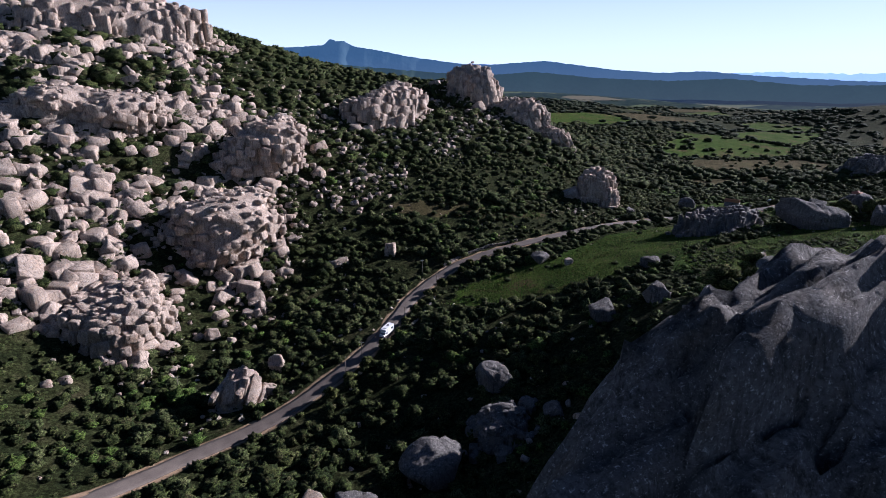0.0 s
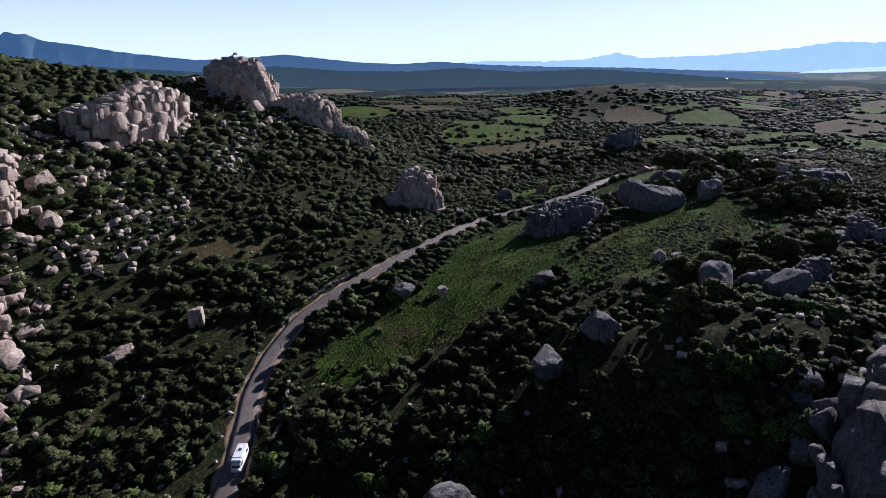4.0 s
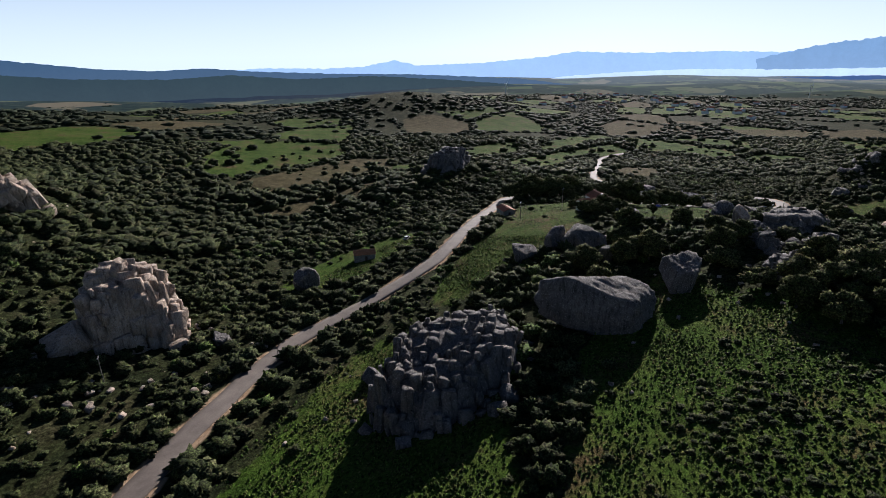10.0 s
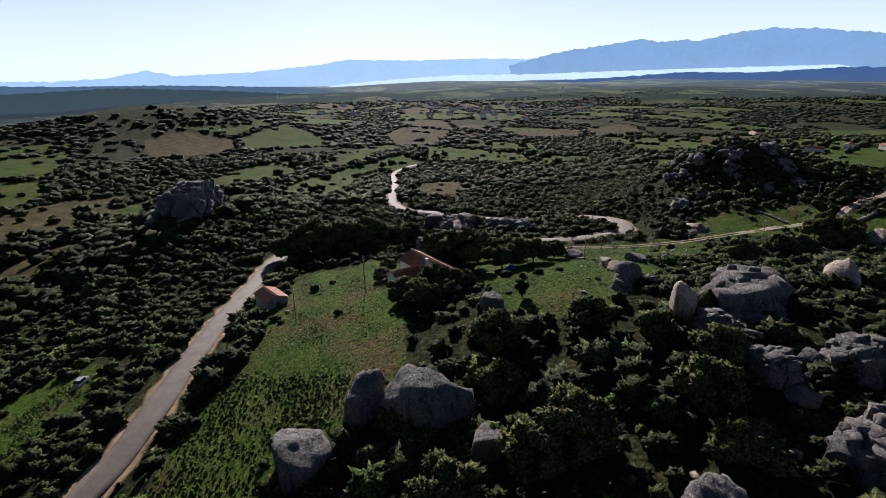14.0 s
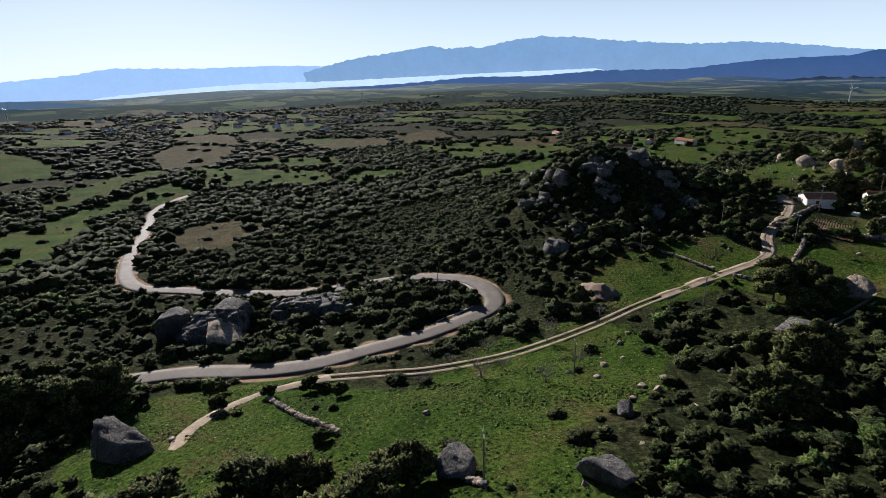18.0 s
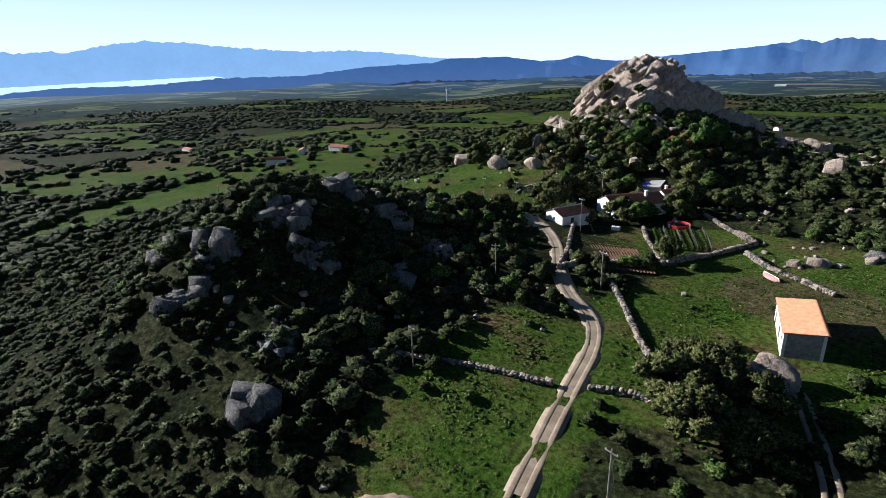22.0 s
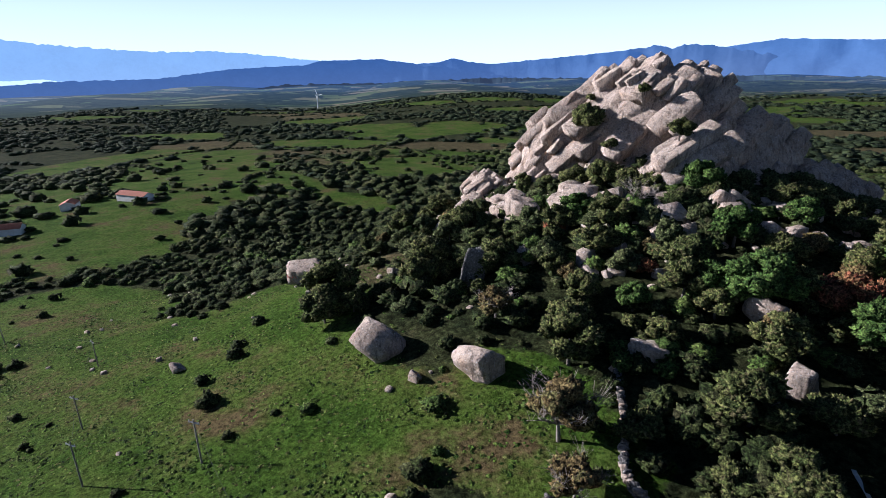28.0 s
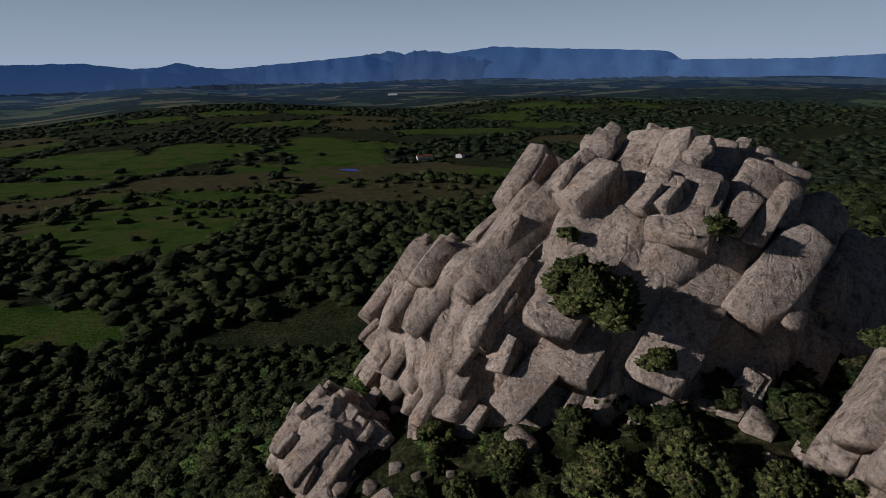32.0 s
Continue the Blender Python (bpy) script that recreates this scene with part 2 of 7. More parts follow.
# ---- lie of the land ----
# hills and hollows: centre x, y, radius, height
HILLS = [(-210, 400, 170, 104.8), (-90, 330, 90, -32.3), (-110, 240, 60, -9.4), (30, 460, 70, 29.3), (110, 90, 90, 7.2),
         (45, 50, 45, 6.7), (165, 160, 50, 1.1), (235, 200, 40, 5.6), (235, 265, 60, 12.6), (410, 170, 38, 19.6), (408, 173, 20, 1.2), (379, 176, 13, -3.0),
         (455, 5, 42, 34.6), (360, 60, 90, 6.8), (330, 140, 60, -0.7), (320, 405, 40, 13.1), (-60, 150, 70, -57.3),
         (300, 260, 60, -3.6), (500, 100, 80, 11.7), (100, 300, 70, -18.2), (250, -50, 160, 15.5), (480, 300, 90, 1.9),
         (-300, 50, 200, -13.6), (100, 600, 150, -15.2), (540, 0, 80, -8.9), (160, 420, 90, -24.0), (20, 230, 60, -13.6),
         (-30, 150, 40, 16.1), (700, 0, 150, 15.1), (560, 420, 60, -6.2), (455, 25, 22, -7.2), (345, 540, 90, -10.2),
         (-100, 290, 45, -0.1), (-40, 420, 60, -19.7), (741, 880, 140, 46.0), (-150, 490, 60, -9.0),
         (120, 980, 200, 30.0), (4, 94, 32, -14.0), (68, 114, 16, 8.0), (415, 182, 16, 9.0), (383, 155, 14, -2.5)]


def smooth(a, b, v):
    t = np.clip((v - a) / (b - a), 0, 1)
    return t * t * (3 - 2 * t)


def land(x, y):
    """Height of the open land, before roads are cut in."""
    x, y = np.asarray(x, float), np.asarray(y, float)
    z = -16.5 + 68.2 / (1 + np.exp((x - 350) / 160)) * smooth(-480, -90, y) * (1 - 0.45 * smooth(520, 1100, y) * smooth(-250, 100, x)) + -1.6 / (1 + np.exp((x + 0.35 * y - 480) / 90))
    for a, b, r, h in HILLS:
        z = z + h * np.exp(-((x - a) ** 2 + (y - b) ** 2) / (2 * r * r))
    d = np.hypot(x - 300, y - 100)
    z = z - 0.015 * np.maximum(0, d - 900) * smooth(900, 1500, d)
    z = z - 22 * smooth(900, 3200, d)
    far = smooth(600, 1500, d)
    return z + far * 14 * np.sin(x / 310 + 1.3) * np.cos(y / 270) + far * 9 * np.sin((x + y) / 170)


def spline(points, step=2.0):
    """Points every step metres along a smooth curve through the given ones."""
    p = np.array(points, float)
    p = np.vstack([2 * p[0] - p[1], p, 2 * p[-1] - p[-2]])
    out = []
    for i in range(1, len(p) - 2):
        n = max(2, int(np.linalg.norm(p[i + 1] - p[i]) / step))
        for t in np.arange(n) / n:
            out.append(0.5 * (2 * p[i] + (p[i + 1] - p[i - 1]) * t + (2 * p[i - 1] - 5 * p[i] + 4 * p[i + 1] - p[i + 2]) * t * t
                              + (3 * p[i] - p[i - 1] - 3 * p[i + 1] + p[i + 2]) * t ** 3))
    out.append(p[-2])
    return np.array(out)


def level_along(line, reach=9):
    z = land(line[:, 0], line[:, 1])
    k = np.ones(2 * reach + 1) / (2 * reach + 1)
    return np.convolve(np.pad(z, reach, mode="edge"), k, mode="valid")


ROAD = spline([(-110, 40), (-92, 68), (-76, 93), (-63, 111), (-47, 126), (-34, 142), (-22, 162), (-12, 195), (1, 216), (15, 228), (42, 242), (67, 256), (87, 269), (118, 285),
               (153, 288), (180, 291), (212, 304), (253, 322), (281, 333), (300, 324), (311, 304), (316, 288), (315, 264), (321, 248), (331, 231),
               (342, 220), (356, 222), (366, 231), (371, 245), (370, 265), (370, 282), (378, 312), (388, 336), (425, 358), (478, 381), (530, 406),
               (585, 428), (640, 420)])
ROAD_Z = level_along(ROAD)
TRACK = spline([(307, 256), (307, 245), (307, 234), (311, 220), (321, 203), (330, 189), (338, 172), (341, 165), (345, 156), (350, 150), (358, 146), (366, 140), (375, 131), (386, 124), (394, 122)])
TRACK_Z = level_along(TRACK, 4)


def near_line(x, y, line, line_z):
    """Distance to a line, and the line's height at its nearest point, for arrays of places."""
    best, bz = np.full(x.shape, 1e9), np.zeros(x.shape)
    lo, hi = line.min(0) - 30, line.max(0) + 30
    sel = np.where((x > lo[0]) & (x < hi[0]) & (y > lo[1]) & (y < hi[1]))
    sx, sy = x[sel], y[sel]
    d, z = np.full(sx.shape, 1e9), np.zeros(sx.shape)
    for (a, b), lz in zip(line, line_z):
        e = (sx - a) ** 2 + (sy - b) ** 2
        m = e < d
        d[m], z[m] = e[m], lz
    best[sel], bz[sel] = np.sqrt(d), z
    return best, bz


def height(x, y):
    """Height of the ground with the road and the track cut into it."""
    x, y = np.atleast_1d(np.asarray(x, float)), np.atleast_1d(np.asarray(y, float))
    z = land(x, y)
    for line, lz, half in ((TRACK, TRACK_Z, 2.2), (ROAD, ROAD_Z, 3.6)):
        d, rz = near_line(x, y, line, lz)
        k = 1 - smooth(half, half + 7, d)
        z = z * (1 - k) + (rz - 0.12) * k
    return z


def at(x, y):
    return float(height(x, y)[0])


# meadows: centre x, y, half length, half width, turn in degrees
MEADOWS = [(282, 268, 28, 18, 30), (258, 284, 14, 9, 40), (128, 180, 52, 24, 10), (150, 203, 30, 13, 12), (50, 197, 48, 20, 12), (195, 273, 48, 11, 14), (175, 329, 34, 16, 10), (245, 230, 28, 15, 0), (640, 160, 85, 34, -62), (1000, -80, 120, 50, -70), (88, 222, 62, 24, 35), (152, 197, 16, 12, 10), (222, 277, 46, 15, 35), (262, 236, 40, 24, 20), (300, 215, 30, 18, -40), (333, 140, 22, 26, 10),
           (345, 108, 30, 18, 0), (480, 100, 58, 34, -10), (425, 110, 22, 15, 0), (492, 66, 26, 14, -15), (428, 77, 17, 10, -25), (170, 332, 30, 10, 20), (345, 178, 14, 26, 30), (300, 262, 12, 14, 0),
           (560, 90, 40, 25, 0), (700, 20, 60, 35, 20), (690, 90, 40, 20, 0), (800, -60, 90, 40, 10), (780, 160, 110, 40, 25), (620, -60, 30, 16, 0), (340, 520, 60, 24, -20),
           (480, 440, 60, 30, 10), (520, 520, 70, 26, 20), (390, 470, 40, 18, 0), (760, -260, 120, 30, 10), (900, -420, 90, 40, 30), (560, -420, 70, 30, 0), (340, 662, 72, 22, -21), (480, 515, 42, 24, 10), (437, 411, 24, 14, 0), (850, -85, 150, 66, -40), (740, -500, 130, 50, -50), (700, -370, 110, 38, -22), (660, 60, 56, 46, 0), (700, -180, 90, 50, -40), (730, -163, 60, 30, 0), (420, -330, 80, 24, 10)]
DRY = [(24, 274, 30, 8, 6), (-8, 268, 18, 7, 0), (905, 345, 165, 62, -52), (470, 340, 40, 24, 20), (330, 120, 14, 10, 0), (515, 35, 16, 12, 0), (480, 53, 10, 7, 0), (250, 450, 50, 16, 0),
       (800, -150, 60, 20, 0), (900, 450, 120, 40, 20)]


HEATH = [(388, 224, 42, 20, 0), (118, 172, 46, 18, 10), (450, 243, 95, 32, 15), (330, 330, 30, 20, 0)]


def inside(x, y, fields):
    """1 well inside any of the ellipses, 0 outside, smooth at the rim."""
    v = np.zeros(np.shape(x))
    for a, b, u, w, turn in fields:
        c, s = math.cos(radians(turn)), math.sin(radians(turn))
        p, q = (x - a) * c + (y - b) * s, (y - b) * c - (x - a) * s
        v = np.maximum(v, 1 - smooth(0.75, 1.2, np.sqrt((p / u) ** 2 + (q / w) ** 2)))
    return v


FIELD_RNG = np.random.RandomState(31)
FIELD_SEEDS = FIELD_RNG.uniform(0.12, 0.88, (64, 64, 2))
FIELD_KIND = FIELD_RNG.uniform(size=(64, 64))


def field_plan(x, y):
    """The plain's patchwork: the kind (0 to 1) of the field at a place, and the metres to its hedge."""
    c, s = math.cos(radians(28)), math.sin(radians(28))
    p, q = (x * c + y * s) / 150 + 25, (y * c - x * s) / 88 + 25
    bi, bj = np.floor(p).astype(int), np.floor(q).astype(int)
    d1, d2, kind = np.full(p.shape, 9.0), np.full(p.shape, 9.0), np.zeros(p.shape)
    for di in (-1, 0, 1):
        for dj in (-1, 0, 1):
            ci, cj = bi + di, bj + dj
            seed = FIELD_SEEDS[ci % 64, cj % 64]
            d = np.hypot(p - ci - seed[..., 0], (q - cj - seed[..., 1]))
            near = d < d1
            d2 = np.where(near, d1, np.minimum(d2, d))
            kind = np.where(near, FIELD_KIND[ci % 64, cj % 64], kind)
            d1 = np.minimum(d1, d)
    return kind, (d2 - d1) * 52


def on_plain(x, y):
    d = np.hypot(x - 300, y - 100)
    return smooth(330, 420, d) * ((x > 330) | (y > 470)) * (x > 120) * (1 - inside(x, y, [(741, 870, 240, 150, 0), (330, 405, 60, 50, 0), (560, 420, 40, 30, 0)]))


def far_fields(x, y):
    """Pasture (first) and stubble (second) on the plain, 0 to 1."""
    kind, hedge = field_plan(x, y)
    open_ = on_plain(x, y) * smooth(2, 8, hedge)
    return open_ * (kind > np.where(y > 250, 0.66, 0.72)), open_ * ((kind > np.where(y > 250, 0.50, 0.60)) & (kind <= np.where(y > 250, 0.66, 0.72)))


def axis(lo, hi, a, b, step):
    """Grid lines: even between a and b, ever wider towards lo and hi."""
    out, d, v = list(np.arange(a, b + 0.1, step)), step, a
    while v > lo:
        d *= 1.032
        v -= d
        out.insert(0, v)
    d, v = step, out[-1]
    while v < hi:
        d *= 1.032
        v += d
        out.append(v)
    return np.array(out)


def mesh_of(name, verts, faces, mat, smooth_faces=False):
    me = bpy.data.meshes.new(name)
    verts, faces = np.asarray(verts, np.float32), np.asarray(faces, np.int32)
    k = faces.shape[1]
    me.vertices.add(len(verts))
    me.vertices.foreach_set("co", verts.ravel())
    me.loops.add(faces.size)
    me.loops.foreach_set("vertex_index", faces.ravel())
    me.polygons.add(len(faces))
    me.polygons.foreach_set("loop_start", np.arange(0, faces.size, k, dtype=np.int32))
    if smooth_faces:
        me.polygons.foreach_set("use_smooth", np.ones(len(faces), bool))
    me.update(calc_edges=True)
    me.validate()
    me.materials.append(mat)
    return me


gx, gy = axis(-4700, 4900, -180, 640, 4.0), axis(-4700, 4900, -60, 480, 4.0)
GX, GY = np.meshgrid(gx, gy)
GZ = height(GX.ravel(), GY.ravel()).reshape(GX.shape)
fine = np.exp(-((GX - 250) / 500) ** 4 - ((GY - 200) / 400) ** 4)
road_gap = smooth(3.5, 9, np.minimum(near_line(GX, GY, ROAD, ROAD_Z)[0], near_line(GX, GY, TRACK, TRACK_Z)[0] + 1.5))
rough_land = np.sin(GX * 0.9 + 2 * np.sin(GY * 0.37)) * np.sin(GY * 0.83 + 2 * np.sin(GX * 0.41))
meadow = inside(GX, GY, MEADOWS)
GZ = GZ + fine * road_gap * rough_land * (0.15 + 0.45 * (1 - meadow))
nx, ny = len(gx), len(gy)
ii = np.arange(nx * ny).reshape(ny, nx)
quads = np.stack([ii[:-1, :-1], ii[:-1, 1:], ii[1:, 1:], ii[1:, :-1]], -1).reshape(-1, 4)
gm = mesh_of("ground", np.stack([GX, GY, GZ], -1).reshape(-1, 3), quads, GROUND, True)
cover = np.ones((nx * ny, 4), np.float32)
pasture, stubble = far_fields(GX, GY)
cover[:, 0] = np.maximum(meadow, pasture).ravel()
cover[:, 1] = (1 - smooth(2.0, 5.5, near_line(GX, GY, ROAD, ROAD_Z)[0])).ravel()
cover[:, 2] = np.maximum(np.maximum(inside(GX, GY, DRY), stubble), 0.15 * inside(GX, GY, HEATH)).ravel()
gm.color_attributes.new("cover", "FLOAT_COLOR", "POINT").data.foreach_set("color", cover.ravel())
ground = tagged(new("ground", gm), "rolling scrub land with green meadows and bare earth", "ground", kind="structure")


def ribbon(name, line, line_z, half, mat, lift, thick=0.12):
    """A strip of even width along a line, crowned a little, with sides that reach into the ground."""
    t = np.gradient(line, axis=0)
    t /= np.linalg.norm(t, axis=1)[:, None]
    side = np.stack([t[:, 1], -t[:, 0]], 1)
    rows = []
    for off, dz in ((-half, -thick), (-half, 0), (-half / 2, 0.04), (0, 0.06), (half / 2, 0.04), (half, 0), (half, -thick)):
        wob = off * (1 + 0.05 * np.sin(np.arange(len(line)) * 0.7 + off))
        rows.append(np.column_stack([line + side * wob[:, None], line_z + lift + dz]))
    v = np.stack(rows, 1)
    n, k = v.shape[:2]
    i = np.arange(n * k).reshape(n, k)
    f = np.stack([i[:-1, :-1], i[:-1, 1:], i[1:, 1:], i[1:, :-1]], -1).reshape(-1, 4)[:, ::-1]
    return new(name, mesh_of(name, v.reshape(-1, 3), f, mat, False))


road = tagged(ribbon("road", ROAD, ROAD_Z, 2.6, ASPHALT, 0.02), "narrow worn reddish-grey asphalt country road", "road", kind="structure")

# ---- distance ----
def mountain(name, label, radius, a0, a1, crest_at, mat, jag=6.0, seed=0, centre=(230, 150)):
    """A range along a bearing: crest_at gives (bearing, elevation) in degrees along the skyline; both ends sink away."""
    n = int((a1 - a0) * 10)
    az = np.linspace(a0, a1, n)
    el = np.interp(az, [p[0] for p in crest_at], [p[1] for p in crest_at])
    k = np.hanning(9)
    el = np.convolve(np.pad(el, 4, mode="edge"), k / k.sum(), mode="valid")
    el = el + (jag / 100.0) * np.array([noise.fractal(Vector((a * 1.3, seed, 0)), 0.75, 2.0, 6) for a in az])
    rows = []
    crest = 85 + radius * np.tan(np.radians(el))
    w = np.hanning(61)
    calm = np.convolve(np.pad(crest, 30, mode="edge"), w / w.sum(), mode="valid")
    for k in range(7):
        f = k / 6
        wav = np.array([noise.fractal(Vector((a * 0.35, seed + 5, k * 0.4)), 0.9, 2.0, 2) for a in az])
        z = -330 + ((crest if k == 6 else calm) + 330) * f ** 0.8 + (0 if k in (0, 6) else 9) * wav
        rr = radius - 420 * (1 - f) ** 1.3 + (0 if k == 6 else 45) * wav
        rows.append(np.column_stack([centre[0] + rr * np.sin(np.radians(az)), centre[1] + rr * np.cos(np.radians(az)), z]))
    v = np.stack(rows, 0)
    i = np.arange(7 * n).reshape(7, n)
    f = np.stack([i[:-1, :-1], i[1:, :-1], i[1:, 1:], i[:-1, 1:]], -1).reshape(-1, 4)
    return tagged(new(name, mesh_of(name, v.reshape(-1, 3), f, mat, True)), label, "mountains", kind="structure")


# haze tints: tone and glow hold the blue of the air in between
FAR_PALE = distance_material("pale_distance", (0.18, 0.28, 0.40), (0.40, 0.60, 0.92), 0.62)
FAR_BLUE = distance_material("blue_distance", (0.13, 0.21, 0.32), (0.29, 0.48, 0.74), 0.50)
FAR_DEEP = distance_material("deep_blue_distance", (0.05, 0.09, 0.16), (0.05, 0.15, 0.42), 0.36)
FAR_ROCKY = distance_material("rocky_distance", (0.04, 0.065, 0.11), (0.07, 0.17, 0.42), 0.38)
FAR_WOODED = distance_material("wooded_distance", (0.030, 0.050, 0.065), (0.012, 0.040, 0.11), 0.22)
# the fog is a solid band made pale by its own emission
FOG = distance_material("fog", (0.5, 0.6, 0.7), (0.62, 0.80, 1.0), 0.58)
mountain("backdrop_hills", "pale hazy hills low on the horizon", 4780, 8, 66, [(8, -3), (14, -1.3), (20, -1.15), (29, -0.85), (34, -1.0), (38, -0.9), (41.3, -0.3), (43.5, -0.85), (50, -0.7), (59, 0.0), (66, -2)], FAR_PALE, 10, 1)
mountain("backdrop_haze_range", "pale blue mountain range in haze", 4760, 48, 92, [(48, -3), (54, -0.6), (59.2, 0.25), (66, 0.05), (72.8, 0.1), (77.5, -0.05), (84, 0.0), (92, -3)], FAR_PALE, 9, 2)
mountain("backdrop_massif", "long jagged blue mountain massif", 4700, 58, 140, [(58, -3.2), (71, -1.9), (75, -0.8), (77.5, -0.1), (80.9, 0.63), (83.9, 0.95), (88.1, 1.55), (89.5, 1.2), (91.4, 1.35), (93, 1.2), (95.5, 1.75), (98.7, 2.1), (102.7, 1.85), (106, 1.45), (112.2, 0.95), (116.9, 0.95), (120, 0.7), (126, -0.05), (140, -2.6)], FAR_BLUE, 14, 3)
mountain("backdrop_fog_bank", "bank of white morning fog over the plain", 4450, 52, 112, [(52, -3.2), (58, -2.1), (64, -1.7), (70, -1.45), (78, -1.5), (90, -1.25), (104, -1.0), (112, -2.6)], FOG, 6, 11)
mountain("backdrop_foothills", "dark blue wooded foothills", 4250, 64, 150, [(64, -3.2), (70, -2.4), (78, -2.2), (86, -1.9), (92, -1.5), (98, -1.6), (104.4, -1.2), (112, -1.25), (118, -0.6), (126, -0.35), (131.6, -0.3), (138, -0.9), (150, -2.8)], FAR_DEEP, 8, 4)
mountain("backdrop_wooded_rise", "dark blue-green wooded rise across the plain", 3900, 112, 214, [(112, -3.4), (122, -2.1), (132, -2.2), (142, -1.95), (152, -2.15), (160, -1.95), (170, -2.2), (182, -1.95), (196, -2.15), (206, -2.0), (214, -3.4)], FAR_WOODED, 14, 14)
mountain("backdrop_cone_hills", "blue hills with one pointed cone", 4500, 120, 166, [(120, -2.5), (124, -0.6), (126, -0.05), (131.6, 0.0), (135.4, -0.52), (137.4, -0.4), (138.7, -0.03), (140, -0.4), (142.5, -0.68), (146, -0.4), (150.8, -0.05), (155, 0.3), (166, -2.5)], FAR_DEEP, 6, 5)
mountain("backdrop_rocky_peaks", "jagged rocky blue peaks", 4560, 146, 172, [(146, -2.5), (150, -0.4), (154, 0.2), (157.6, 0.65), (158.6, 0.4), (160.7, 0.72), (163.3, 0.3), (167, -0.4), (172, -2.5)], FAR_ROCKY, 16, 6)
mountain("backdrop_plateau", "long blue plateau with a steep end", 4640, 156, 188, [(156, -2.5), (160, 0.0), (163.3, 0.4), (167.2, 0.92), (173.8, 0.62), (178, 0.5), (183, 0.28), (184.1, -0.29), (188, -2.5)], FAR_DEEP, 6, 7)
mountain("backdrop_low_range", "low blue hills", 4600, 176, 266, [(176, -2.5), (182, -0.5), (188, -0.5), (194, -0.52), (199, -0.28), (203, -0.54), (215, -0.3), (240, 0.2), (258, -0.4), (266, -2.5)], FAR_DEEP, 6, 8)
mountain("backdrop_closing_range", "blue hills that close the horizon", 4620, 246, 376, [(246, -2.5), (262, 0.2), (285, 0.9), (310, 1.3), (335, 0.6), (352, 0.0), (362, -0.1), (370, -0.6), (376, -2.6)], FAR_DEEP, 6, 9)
# blue haze glow painted over the wooded slopes
NORTH_WOODS = distance_material("hazed_wooded_hills", (0.05, 0.075, 0.08), (0.05, 0.125, 0.25), 0.50, 0.25)
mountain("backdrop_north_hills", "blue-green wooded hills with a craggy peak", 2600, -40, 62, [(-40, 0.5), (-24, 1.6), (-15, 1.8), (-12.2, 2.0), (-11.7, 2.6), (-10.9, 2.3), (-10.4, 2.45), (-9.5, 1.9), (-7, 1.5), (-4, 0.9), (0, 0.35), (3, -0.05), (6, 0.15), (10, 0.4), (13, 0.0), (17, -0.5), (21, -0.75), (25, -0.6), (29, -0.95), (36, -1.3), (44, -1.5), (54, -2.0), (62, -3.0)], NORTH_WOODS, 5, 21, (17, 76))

NORTH_GREEN = distance_material("hazed_wooded_foothills", (0.045, 0.065, 0.045), (0.035, 0.085, 0.13), 0.34, 0.2)
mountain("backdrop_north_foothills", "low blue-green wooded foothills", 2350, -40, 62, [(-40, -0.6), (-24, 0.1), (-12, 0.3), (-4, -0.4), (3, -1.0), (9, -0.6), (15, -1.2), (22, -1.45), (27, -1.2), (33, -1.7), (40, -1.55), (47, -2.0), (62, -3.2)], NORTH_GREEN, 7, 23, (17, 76))

